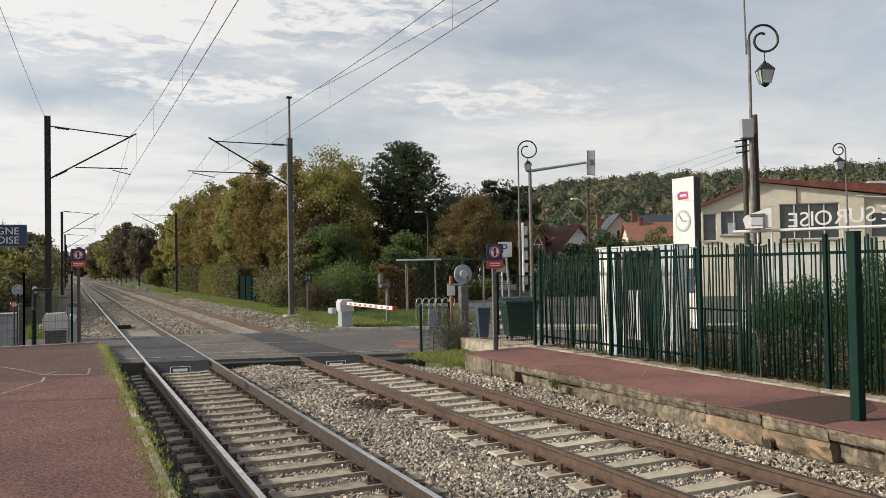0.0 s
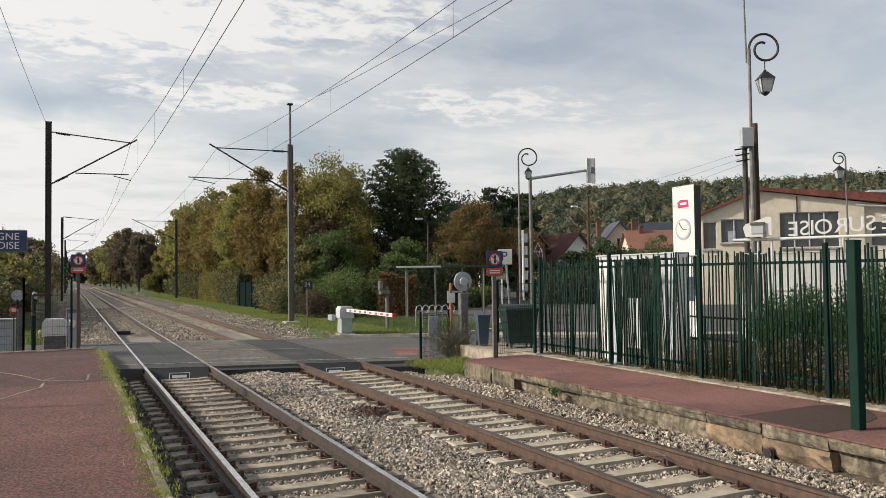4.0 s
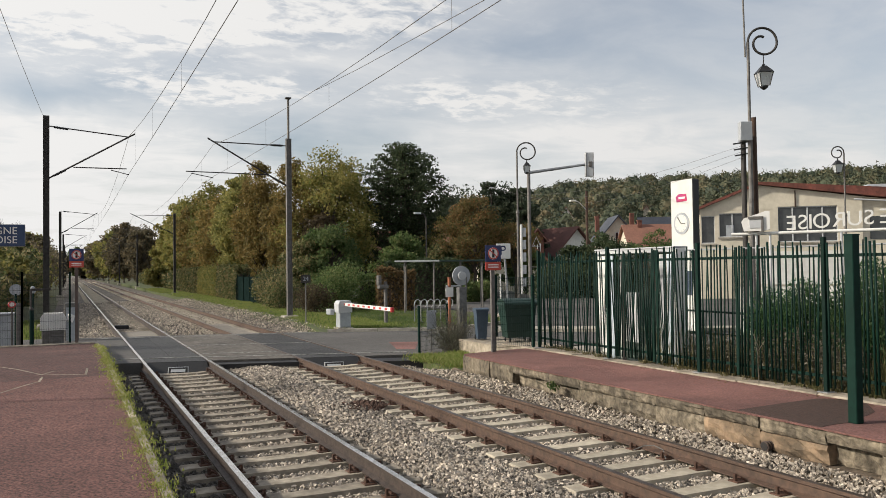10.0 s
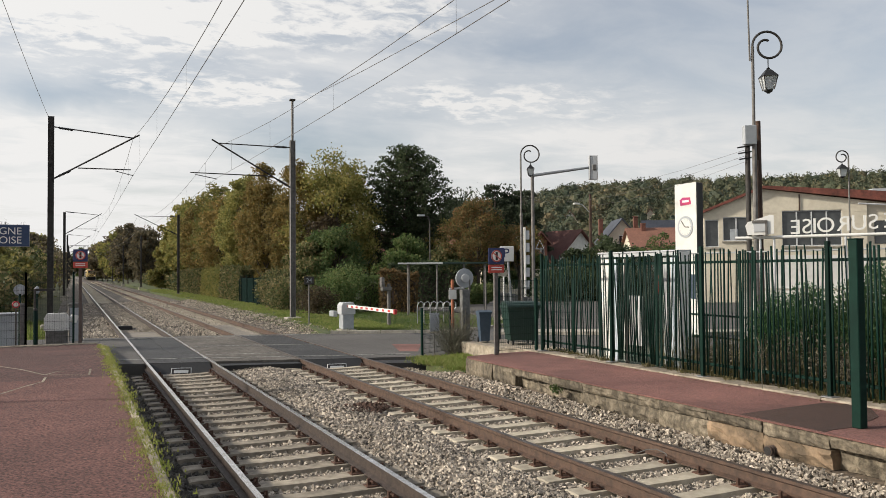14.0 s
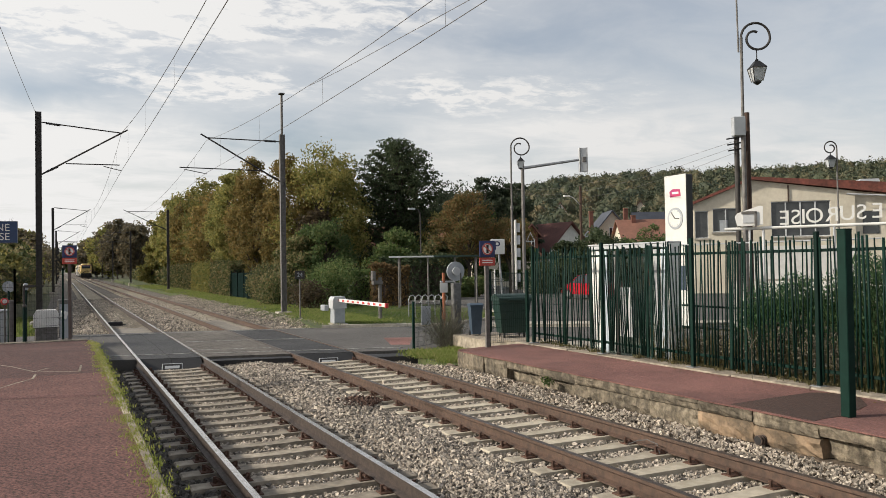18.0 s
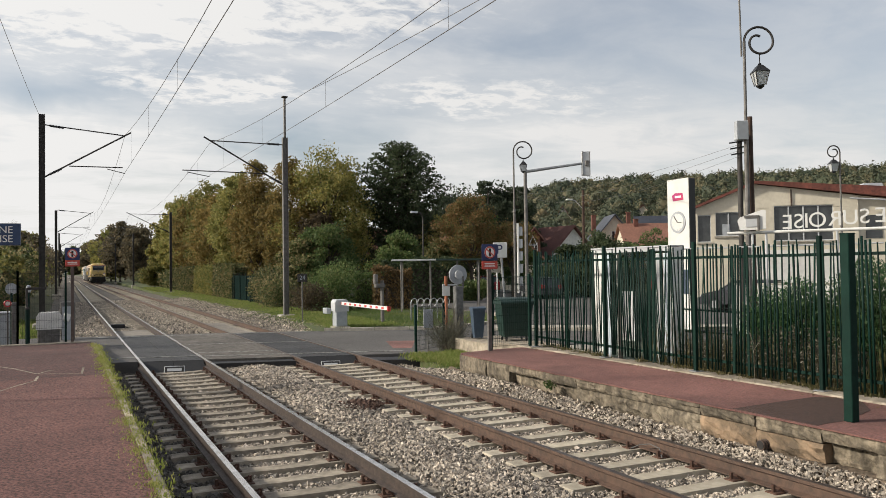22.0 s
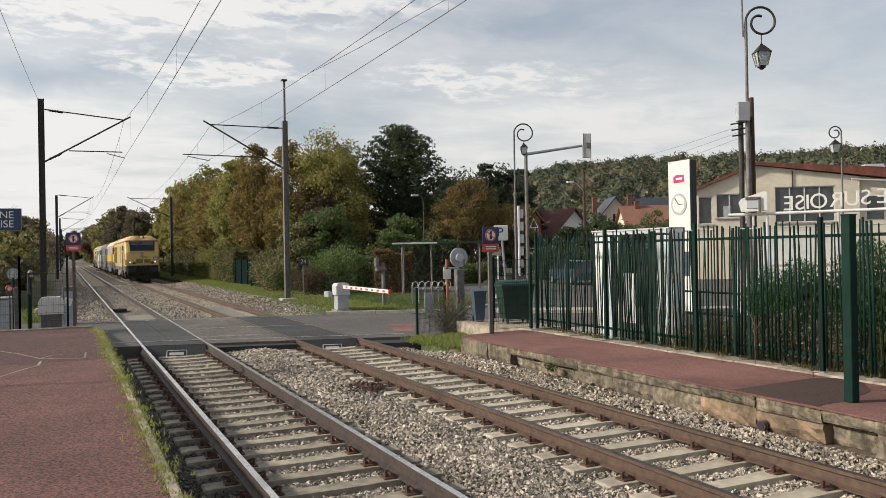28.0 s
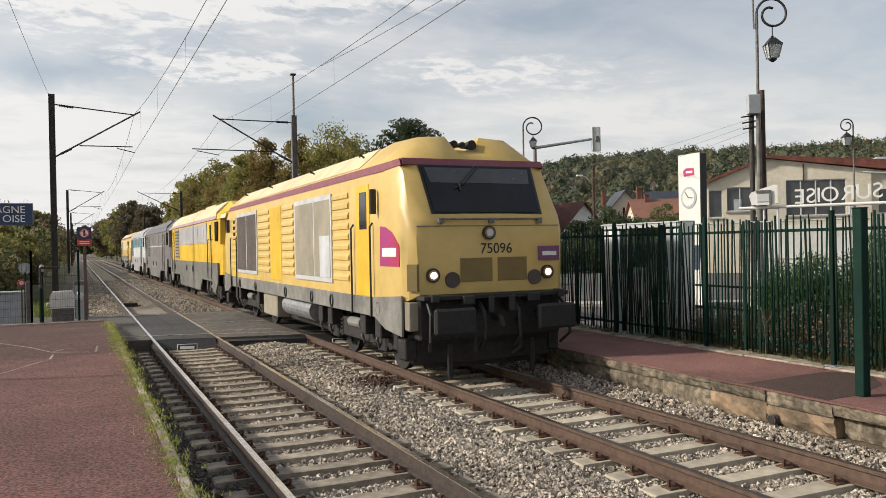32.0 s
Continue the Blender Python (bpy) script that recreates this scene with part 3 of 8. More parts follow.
    ob.parent, ob.matrix_basis = parent, at
    return tagged(ob, label) if label else ob


def bulk(name, verts, faces, material):
    """A large mesh from arrays: verts (n, 3), faces (m, 3 or 4)."""
    me = bpy.data.meshes.new(name)
    k = faces.shape[1]
    me.vertices.add(len(verts))
    me.vertices.foreach_set("co", np.ascontiguousarray(verts, np.float32).ravel())
    me.loops.add(faces.size)
    me.loops.foreach_set("vertex_index", np.ascontiguousarray(faces, np.int32).ravel())
    me.polygons.add(len(faces))
    me.polygons.foreach_set("loop_start", np.arange(0, faces.size, k, dtype=np.int32))
    me.update(calc_edges=True)
    me.shade_flat()
    me.materials.append(material)
    return me


rng = np.random.default_rng(7)


# ---- ground ----
def skyline(bearing):
    """Height of the wooded hill, by the bearing in degrees from the track."""
    marks = ((5, 0), (18, 8), (26, 28), (30, 35), (34, 40), (38, 42), (44, 42), (50, 41), (56, 43), (75, 50), (100, 40), (130, 0))
    return float(np.interp(bearing, [m[0] for m in marks], [m[1] for m in marks]))


def ground_height(x, y):
    r, b = math.hypot(x, y), math.degrees(math.atan2(x, y))
    s = min(max((r - 190) / 270, 0.0), 1.0)
    fall = 1.0 - 0.5 * min(max((r - 900) / 900, 0.0), 1.0)
    return -0.42 + s * s * (3 - 2 * s) * skyline(b) * fall


def make_ground():
    rings = [0.5, 2, 4, 8, 14, 20, 30, 45, 65, 90, 120, 150, 180, 200, 220, 245, 270, 300, 330, 360, 400, 440, 480, 540, 620, 750, 950, 1300, 1800, 2600, 4000]
    seg = 120
    s = Shape()
    v, f = [], []
    for r in rings:
        for k in range(seg):
            a = 2 * math.pi * k / seg
            x, y = r * math.sin(a), r * math.cos(a)
            v.append((x, y, ground_height(x, y)))
    for i in range(len(rings) - 1):
        for k in range(seg):
            f.append((i * seg + k, i * seg + (k + 1) % seg, (i + 1) * seg + (k + 1) % seg, (i + 1) * seg + k))
    f.append(tuple(range(seg)))
    s.add(v, f)
    slab("ground", s, M["soil"], "brown and green earth reaching to the wooded hill", "ground")


make_ground()

# ballast bed under both tracks, with sloping shoulders
BED = [(0.80, -0.62), (0.80, -0.27), (1.20, -0.235), (7.20, -0.245), (7.66, -0.25), (7.66, -0.62)]
slab("ballast_bed", Shape().prism(BED, "y", -6, 20.6), M["bed"], "grey-brown crushed stone bed beneath the near rails", "ballast")
FARBED = [(-1.9, -0.62), (-0.2, -0.27), (0.9, -0.238), (8.1, -0.238), (9.1, -0.32), (10.4, -0.62)]
slab("ballast_bed", Shape().prism(FARBED, "y", 30.4, 900), M["bed"], "grey-brown crushed stone bed running to the distance", "ballast")


def stones(count, area, z, size, name, keep=None, material="ballast", bias=1.0):
    """Loose angular stones strewn over an area, each with its own shape."""
    x = rng.uniform(area[0], area[1], count)
    y = area[2] + (area[3] - area[2]) * rng.random(count) ** bias
    if keep is not None:
        ok = keep(x, y)
        x, y = x[ok], y[ok]
    n = len(x)
    base = np.array([(1, 0, 0.8), (-0.5, 0.87, 0.8), (-0.5, -0.87, 0.8), (1, 0, -0.8), (-0.5, 0.87, -0.8), (-0.5, -0.87, -0.8)], float) * 0.78
    faces = np.array([(0, 1, 2), (3, 5, 4), (0, 3, 4), (0, 4, 1), (1, 4, 5), (1, 5, 2), (2, 5, 3), (2, 3, 0)])
    r = size * np.minimum(rng.lognormal(0, 0.28, n), 1.6) * (0.88 + 0.3 * (y - area[2]) / (area[3] - area[2]))
    v = base[None] * (1 + rng.uniform(-0.40, 0.40, (n, 6, 3)))
    v *= (r[:, None] * rng.uniform(0.65, 1.25, (n, 3)))[:, None, :]
    q = rng.normal(size=(n, 4))
    q /= np.linalg.norm(q, axis=1)[:, None]
    w, a, b, c = q.T
    R = np.stack([np.stack([1 - 2 * (b * b + c * c), 2 * (a * b - c * w), 2 * (a * c + b * w)], 1),
                  np.stack([2 * (a * b + c * w), 1 - 2 * (a * a + c * c), 2 * (b * c - a * w)], 1),
                  np.stack([2 * (a * c - b * w), 2 * (b * c + a * w), 1 - 2 * (a * a + b * b)], 1)], 1)
    v = np.einsum("nij,nkj->nki", R, v)
    zz = z(x, y) if callable(z) else z
    v += np.stack([x, y, zz + rng.uniform(-0.3, 0.55, n) * r], 1)[:, None, :]
    f = (faces[None] + (np.arange(n) * 6)[:, None, None]).reshape(-1, 3)
    return bulk(name, v.reshape(-1, 3), f, M[material])


def crib(x, y):
    """Fewer stones where the sleepers lie."""
    on = ((np.abs(x - LX) < 1.22) | (np.abs(x - RX) < 1.22)) & (np.mod(y - SLEEPER0 + 0.16, 0.6) < 0.32)
    return (~on | (rng.random(len(x)) < 0.05)) & ((x < 7.22) | (rng.random(len(x)) < 0.85))


SLEEPER0 = 12.10 - 12 * 0.6


def near_height(x, y):
    """The stones lie low between the rails, heap up between the tracks and rise against the platform wall."""
    z = -0.235 + 0.09 * np.exp(-((x - 4.26) / 0.55) ** 2)
    z = np.where((np.abs(x - LX) < 0.7) | (np.abs(x - RX) < 0.7), -0.232, z)
    rise = np.clip((x - 7.0) / 0.62, 0, 1)
    return z + rise ** 1.2 * (0.175 + 0.06 * np.clip((y - 7.0) / 5.0, 0, 1) * np.clip((17.0 - y) / 2.0, 0.0, 1)) * np.clip((18.5 - y) / 2.5, 0.3, 1)


def far_crib(x, y):
    """Beyond the crossing: few stones on the sleepers and none under the dust."""
    between = (np.abs(x - LX) < 1.22) | (np.abs(x - RX) < 1.22)
    on = between & (np.mod(y - 31.2 + 0.16, 0.6) < 0.32)
    dust = ((np.abs(x - LX) < 0.7) & (y < 35.2)) | ((np.abs(x - RX) < 0.7) & (y < 38.0))
    return ~dust & (~on | (rng.random(len(x)) < 0.08))


near = tagged(new("ballast_stones", stones(138000, (1.58, 7.64, 3.6, 20.2), near_height, 0.0235, "ballast_stones", crib, bias=1.25)),
              "loose beige and grey crushed stones between the sleepers", "ballast", "", "stuff")
tagged(new("ballast_stones", stones(13000, (0.82, 1.60, 2.6, 20.6), lambda x, y: -0.225 + 0 * x, 0.028, "shaded_dirty_stones", crib, "shaded_dirty_ballast")),
       "dirty crushed stones along the platform wall, darkened for its shade", "ballast", "", "stuff")
far = tagged(new("ballast_stones", stones(30000, (-0.3, 9.4, 29.6, 72), lambda x, y: np.where((np.abs(x - LX) < 0.72) | (np.abs(x - RX) < 0.72), -0.224, -0.195 + 0.05 * np.exp(-((x - 4.26) / 0.5) ** 2) + 0.17 * np.clip((x - 8.0) / 1.1, 0, 1)), 0.034, "far_ballast_stones", far_crib)),
             "loose beige and grey crushed stones beyond the crossing", "ballast", "", "stuff")


for axis in (LX, RX):
    slab("track_dust", Shape().box(axis - 0.66, axis + 0.66, 30.9, 35.2 if axis == LX else 38.0, -0.4, -0.186 if axis == LX else -0.196), M["dusty_bed"], "pale dust filling the space between the rails", "track bed")

# ---- tracks ----
def rail_outline(cx):
    half = [(0.036, 0.0), (0.036, -0.035), (0.010, -0.052), (0.010, -0.135), (0.070, -0.158), (0.070, -0.172)]
    return [(cx + u, w) for u, w in half] + [(cx - u, w) for u, w in reversed(half)]


def sleeper_mesh(material):
    s = Shape()
    prof = lambda w, t: [(-w, -0.36), (w, -0.36), (w * 0.88, t), (-w * 0.88, t)]
    secs = []
    for x, w, t in ((-1.2, 0.14, -0.190), (-1.18, 0.145, -0.176), (-0.45, 0.145, -0.172), (-0.25, 0.125, -0.182), (0.25, 0.125, -0.182), (0.45, 0.145, -0.172), (1.18, 0.145, -0.176), (1.2, 0.14, -0.190)):
        secs.append([(x, u, z) for u, z in prof(w, t)])
    return s.loft(secs).mesh("sleeper", M[material])


def fastening_mesh():
    s = Shape()
    s.box(-0.075, 0.075, -0.075, 0.075, -0.176, -0.158, 0.006)
    s.tube([(-0.03, 0, -0.16), (-0.03, 0, -0.085)], 0.024, 6)
    s.tube([(0.05, -0.06, -0.15), (0.0, -0.05, -0.118), (-0.03, 0, -0.105), (0.0, 0.05, -0.118), (0.05, 0.06, -0.15)], 0.014, 5)
    return s.mesh("fastening", M["fastening"])


SLEEPERS = {True: sleeper_mesh("dirty_sleeper"), False: sleeper_mesh("sleeper")}
FASTENING = fastening_mesh()


def track(cx, polished, label):
    t = tagged(new("railway_track"), label, "railway track", "railway tracks", "structure")
    for side in (-1, 1):
        x = cx + side * 0.7535
        rail = part("rail", Shape().prism(rail_outline(x), "y", -8, 900), M["rail_dark" if polished else "rail_side"], t, "dark oily steel rail" if polished else "brown rusty steel rail")
        part("rail_head", Shape().box(x - 0.0345, x + 0.0345, -8, 900, -0.01, 0.003, 0.002), M["rail_top" if polished else "rail_worn"], rail,
             "shiny running surface" if polished else "dull running surface")
    for k in range(-2, 30):
        y = SLEEPER0 + 0.6 * k
        if y > 20.0:
            break
        sl = part("sleeper", SLEEPERS[polished], None, t, at=pose(cx + random.uniform(-0.015, 0.015), y + random.uniform(-0.012, 0.012), random.uniform(-0.004, 0.004), 0, 0, random.uniform(-0.5, 0.5)))
        for u, turn in ((-0.905, 0), (-0.602, 180), (0.602, 0), (0.905, 180)):
            part("fastening", FASTENING, None, sl, at=pose(u, 0, 0, 0, 0, turn))
    for k in range(0, 70):
        part("sleeper", SLEEPERS[polished], None, t, at=pose(cx + random.uniform(-0.02, 0.02), 31.2 + 0.6 * k, -0.022, 0, 0, random.uniform(-0.5, 0.5)))
    s = Shape()
    for k in range(70, 380):
        s.box(cx - 1.2, cx + 1.2, 31.1 + 0.6 * k, 31.36 + 0.6 * k, -0.3, -0.19)
    tagged(part("sleeper_row", s, M["sleeper"], t, "pale concrete sleepers far along the line"), kind="stuff")
    return t


track(LX, True, "railway track with polished rails on pale concrete sleepers")
track(RX, False, "railway track with brown rusty rails on pale concrete sleepers")


# ---- platforms ----
def platform_left():
    p = tagged(new("platform_left"), "red asphalt platform with a mossy concrete edge", "platform", "", "structure")
    top = [(-30, 0.36), (0.70, 0.36), (0.70, -0.7), (-30, -0.7)]
    part("surface", Shape().prism(top, "y", -8, 15.8), M["red_tar"], p, "speckled red asphalt")
    s = Shape().prism(top, "y", 15.802, 19.4)
    s.loft([[(u, 19.4, w) for u, w in top], [(u, 26.0, w - (0.20 if w > 0 else 0)) for u, w in top]])
    part("surface", s, M["old_tar"], p, "older darker red asphalt")
    k = 0
    y = -6.0
    while y < 25.6:
        n = min(y + 2.0, 25.9)
        dz = 0.0 if y < 19.4 else -0.0303 * (y - 19.4)
        dn = 0.0 if n <= 19.4 else -0.0303 * (n - 19.4)
        e = Shape()
        e.loft([[(0.704, a, -0.7), (0.80, a, -0.7), (0.80, a, 0.348 + d), (0.785, a, 0.364 + d), (0.704, a, 0.366 + d)] for a, d in ((y + 0.006, dz), (n - 0.006, dn))])
        part("edge_stone", e, M["kerb"], p)
        y = n
        k += 1
    # cracks and a trench seam in the asphalt
    for pts in ([(-2.03, 19.72), (-1.32, 18.51), (-0.87, 17.62), (-0.46, 16.53), (-0.06, 16.31), (0.28, 16.11), (0.33, 17.15)], [(-0.46, 16.53), (-0.26, 16.98), (-0.09, 16.98)], [(-1.27, 13.74), (-1.01, 14.22), (-0.70, 15.01), (-0.46, 15.50), (-0.43, 16.16)]):
        c = Shape()
        for a, b in zip(pts, pts[1:]):
            d = Vector((b[0] - a[0], b[1] - a[1], 0)).normalized().cross(Vector((0, 0, 1))) * 0.02
            c.add([(a[0] - d.x, a[1] - d.y, 0.364), (a[0] + d.x, a[1] + d.y, 0.364), (b[0] + d.x, b[1] + d.y, 0.364), (b[0] - d.x, b[1] - d.y, 0.364)], [(0, 1, 2, 3)])
        part("crack", c, M["kerb"], p, "sand-filled crack")
    part("end_kerb", Shape().box(-8, 0.68, 25.62, 25.96, -0.3, 0.196, 0.01), M["kerb"], p, "pale concrete kerb at the end")
    return p


platform_left()


def platform_right():
    p = tagged(new("platform_right"), "low red asphalt platform with a crumbling concrete face", "platform", "", "structure")
    rnd = random.Random(3)
    lip = [(7.615 + rnd.uniform(-0.012, 0.012), -8 + 0.29 * k) for k in range(81)]
    part("surface", Shape().prism([(9.60, -8), (9.60, 15.3)] + [(x, min(y, 15.3)) for x, y in reversed(lip)], "z", 0.356, 0.374), M["sunlit_tar"], p, "red asphalt brightened for the sun on it")
    part("core", Shape().box(7.90, 9.60, -8, 15.28, -0.7, 0.352), M["ochre"], p)
    part("ramp", Shape().prism([(7.66, 15.304), (9.60, 15.304), (9.60, 15.9), (8.6, 15.78), (7.75, 15.55)], "z", 0.345, 0.368), M["sunlit_tar"], p)
    part("end_block", Shape().prism([(7.68, 15.29), (9.59, 15.29), (9.59, 15.88), (8.6, 15.76), (7.78, 15.56), (7.66, 15.42)], "z", -0.7, 0.342), M["concrete"], p, "crumbling concrete end")
    part("patch", Shape().prism([(7.67, 6.40), (7.85, 6.44), (8.2, 6.44), (9.03, 6.75), (9.48, 7.2), (9.48, 7.6), (9.25, 7.78), (8.68, 7.75), (7.9, 7.68), (7.67, 7.66)], "z", 0.30, 0.379), M["dark_tar"], p, "dark repaired patch")

    def rough_block(y0, y1, z0, z1, x_top, x_low, rug):
        """A block whose outer face is worn and uneven."""
        s, ny, nz = Shape(), 10, 4
        for k in range(nz + 1):
            for i in range(ny + 1):
                edge = 0.02 if i in (0, ny) or k in (0, nz) else 0.0
                q = k / nz
                s.v.append((x_low + (x_top - x_low) * q + edge + rnd.gauss(0, rug), y0 + (y1 - y0) * i / ny, z0 + (z1 - z0) * q + (rnd.gauss(0, rug * 0.8) if 0 < k < nz else 0)))
        w = ny + 1
        s.f += [(k * w + i, (k + 1) * w + i, (k + 1) * w + i + 1, k * w + i + 1) for k in range(nz) for i in range(ny)]
        b = len(s.v)
        s.v += [(7.9, y0, z0), (7.9, y1, z0), (7.9, y0, z1), (7.9, y1, z1)]
        s.f += [(b, b + 1, b + 3, b + 2), tuple(nz * w + i for i in range(w)) + (b + 3, b + 2), tuple(reversed(range(w))) + (b, b + 1), tuple(k * w for k in range(nz + 1)) + (b + 2, b), tuple(reversed([k * w + ny for k in range(nz + 1)])) + (b + 1, b + 3)]
        return s

    joints = (0.2, 1.2, 2.2, 3.3, 4.4, 5.67, 6.33, 7.29, 8.22, 9.2, 10.14, 11.09, 12.12, 13.32, 14.2, 15.3)
    for y, n in zip(joints, joints[1:]):
        x = 7.63 + rnd.uniform(-0.012, 0.012)
        gap = rnd.choice((0.004, 0.007, 0.012))
        foot = 0.20 + rnd.uniform(-0.02, 0.02) if y < 13 else 0.02
        cavity = 5.6 < y < 6.3 or 11.0 < y < 13.0
        render_coat = 6.3 < y < 8.0
        part("edge_stone", rough_block(y + gap, n - gap, foot, 0.353, x, x + 0.015, 0.009), M["concrete"], p)
        low = x + (0.15 if cavity else 0.012 if render_coat else 0.025)
        part("wall_block", rough_block(y, n, -0.04, foot - 0.012, low, low + rnd.uniform(-0.02, 0.03), 0.014), M["ochre" if render_coat else "concrete"], p, "broken ochre render" if render_coat else "")
        part("footing_block", rough_block(y, n, -0.6, -0.052 + rnd.uniform(-0.02, 0.03), x - 0.02, x - 0.08, 0.018), M["earth"], p, "earth-stained footing")
    for k in range(12):
        yy, s0 = rnd.uniform(8.5, 15), rnd.uniform(0.015, 0.03)
        part("rubble", Shape().box(-s0, s0, -s0 * 1.4, s0, -s0 * 0.7, s0 * 0.5, s0 * 0.3, pose(7.53 + rnd.uniform(-0.12, 0.1), yy, -0.10 + 0.012 * yy, rnd.uniform(-30, 30), rnd.uniform(-30, 30), rnd.uniform(0, 90))), M["concrete"], p)
    y = -7.0
    while y < 15.6:
        part("kerb", Shape().box(9.49 + rnd.uniform(0, 0.02), 9.88, y + 0.006, y + 1.494, -0.4, 0.395 + rnd.uniform(-0.01, 0.008), 0.015), M["kerb"], p)
        y += 1.5
    return p


platform_right()

def earth_bank():
    """Washed-out earth and rubble heaped along the foot of the platform wall."""
    gen, secs = random.Random(21), []
    for k in range(64):
        y = 4.0 + 0.19 * k
        rise = 0.11 + 0.10 * min(max((y - 7.0) / 5.5, 0), 1) + gen.uniform(-0.035, 0.035)
        secs.append([(7.72, y, -0.4), (7.10 + gen.uniform(-0.05, 0.05), y, -0.30), (7.36 + gen.uniform(-0.05, 0.05), y, -0.25 + rise * 0.35 + gen.uniform(-0.02, 0.02)), (7.56, y, -0.225 + rise * 0.8), (7.72, y, -0.19 + rise)])
    slab("earth_bank", Shape().loft(secs), M["earth"], "tan washed-out earth along the platform wall", "earth bank")


earth_bank()

tagged(new("rusty_stones", stones(900, (4.15, 5.05, 12.75, 13.75), lambda x, y: -0.155 + 0 * x, 0.026, "rusty_stones", lambda x, y: ((x - 4.6) / 0.42) ** 2 + ((y - 13.25) / 0.46) ** 2 + 0.35 * np.sin(9 * x + 5 * y) < 1.0, "rust_stone")),
       "rust-stained crushed stones pressed flat", "ballast", "", "stuff")
magnet = thing("track_magnet", LX - 0.35, 37.4, -0.16, label="small dark signalling box between the rails", category="signal device")
part("box", Shape().box(-0.28, 0.28, -0.2, 0.2, -0.06, 0.12, 0.02), M["grime"], magnet)
part("lead", Shape().tube([(0.28, 0, 0), (0.4, 0.1, -0.03), (0.45, 0.5, -0.04)], 0.02, 6), M["black"], magnet)
loop = thing("loose_cable", 6.62, 8.15, -0.16, label="pale loose cable looped beside the rail", category="cable")
part("strand", Shape().tube([(0.0, 0.25, 0.0), (0.06, 0.12, 0.07), (0.1, -0.02, 0.10), (0.1, -0.2, 0.08), (0.02, -0.34, 0.0)], 0.006, 6), M["old_post"], loop)
drain = thing("drain_pipe", 7.70, 7.13, 0.04, label="short dirty grey-brown corrugated drain pipe sticking out of the platform wall", category="pipe")
part("pipe_barrel", Shape().tube([(0.1, 0, 0), (-0.14, 0.0, -0.01)], 0.052, 14), M["grime"], drain)
for k in range(5):
    part("pipe_rib", Shape().tube([(-0.135 + 0.04 * k, 0, -0.01), (-0.117 + 0.04 * k, 0, -0.009)], 0.062, 14), M["brown_post"], drain)
part("pipe_collar", Shape().tube([(-0.02, 0, 0), (0.05, 0, 0)], 0.072, 14), M["grime"], drain)


# ---- level crossing ----
def crossing():
    c = tagged(new("level_crossing"), "dark rubber and asphalt road crossing over both tracks", "level crossing", "", "structure")
    lane = lambda x: -0.30 * (x - 1.0)            # the road crosses slightly askew
    zones = ((0.82, LX - 0.80), (LX - 0.70, LX - 0.005), (LX + 0.005, LX + 0.70), (LX + 0.80, RX - 0.80), (RX - 0.70, RX - 0.005), (RX + 0.005, RX + 0.70), (RX + 0.80, 8.3))
    for a, b in zones:
        wide = b - a > 0.8 and a > LX + 0.5 and b < RX
        y = 0.0
        while y < 8.9:
            n = min(y + (9.0 if wide or a < 1 or b > 8 else 1.2), 9.0)
            quad = [(a, 21.35 + lane(a) * 0.9 + y), (b, 21.35 + lane(b) * 0.9 + y), (b, 21.34 + lane(b) * 0.9 + n), (a, 21.34 + lane(a) * 0.9 + n)]
            part("panel", Shape().prism(quad, "z", -0.4, -0.012 + (0.008 if wide else 0)), M["worn_asphalt" if wide else "asphalt" if a < 1 or b > 8 else "panel"], c)
            y = n
        if not wide and 1 < a and b < 8:
            quad = [(a, 20.85 + lane(a) * 0.9), (b, 20.85 + lane(b) * 0.9), (b, 21.34 + lane(b) * 0.9), (a, 21.34 + lane(a) * 0.9)]
            s = Shape().add([(quad[0][0], quad[0][1], -0.30), (quad[1][0], quad[1][1], -0.30), (quad[2][0], quad[2][1], -0.02), (quad[3][0], quad[3][1], -0.02),
                             (quad[0][0], quad[0][1], -0.4), (quad[1][0], quad[1][1], -0.4), (quad[2][0], quad[2][1], -0.4), (quad[3][0], quad[3][1], -0.4)],
                            [(0, 1, 2, 3), (0, 4, 5, 1), (1, 5, 6, 2), (2, 6, 7, 3), (3, 7, 4, 0), (4, 7, 6, 5)])
            part("end_wedge", s, M["rubber"], c, "sloped black rubber end wedge")
    s = Shape().prism([(3.3, 20.2), (RX - 0.85, 19.75), (RX - 0.85, 20.4), (3.3, 20.9)], "z", -0.4, -0.06)
    part("end_wedge", s, M["rubber"], c, "black rubber edge between the tracks")
    s = Shape().prism([(RX + 0.82, 18.75), (8.5, 18.1), (8.5, 18.9), (RX + 0.82, 19.4)], "z", -0.4, -0.05)
    part("end_wedge", s, M["rubber"], c, "black rubber edge beside the track")
    for x0, x1, y0, y1, w in ((0.9, 3.2, 22.3, 21.7, 0.10), (3.3, 8.3, 21.55, 20.0, 0.10), (3.3, 5.2, 22.5, 22.0, 0.09), (0.9, 8.3, 29.6, 28.0, 0.12), (3.4, 6.9, 25.2, 24.2, 0.09)):
        part("road_line", Shape().prism([(x0, y0), (x1, y1), (x1, y1 + w), (x0, y0 + w)], "z", -0.03, 0.0015), M["white_line"], c, "worn white line")
    for x in (LX - 0.02, RX - 0.02):
        y = 20.92 + lane(x) * 0.9
        plate = part("maker_plate", Shape().box(-0.24, 0.24, -0.02, 0.02, -0.10, 0.10, 0.006), M["pale_grey"], c, "pale framed maker's plate", at=pose(x, y - 0.05, -0.19, -28, 0, -15))
        part("plate_field", Shape().box(-0.222, 0.222, -0.026, -0.018, -0.082, 0.082), M["rubber"], plate)
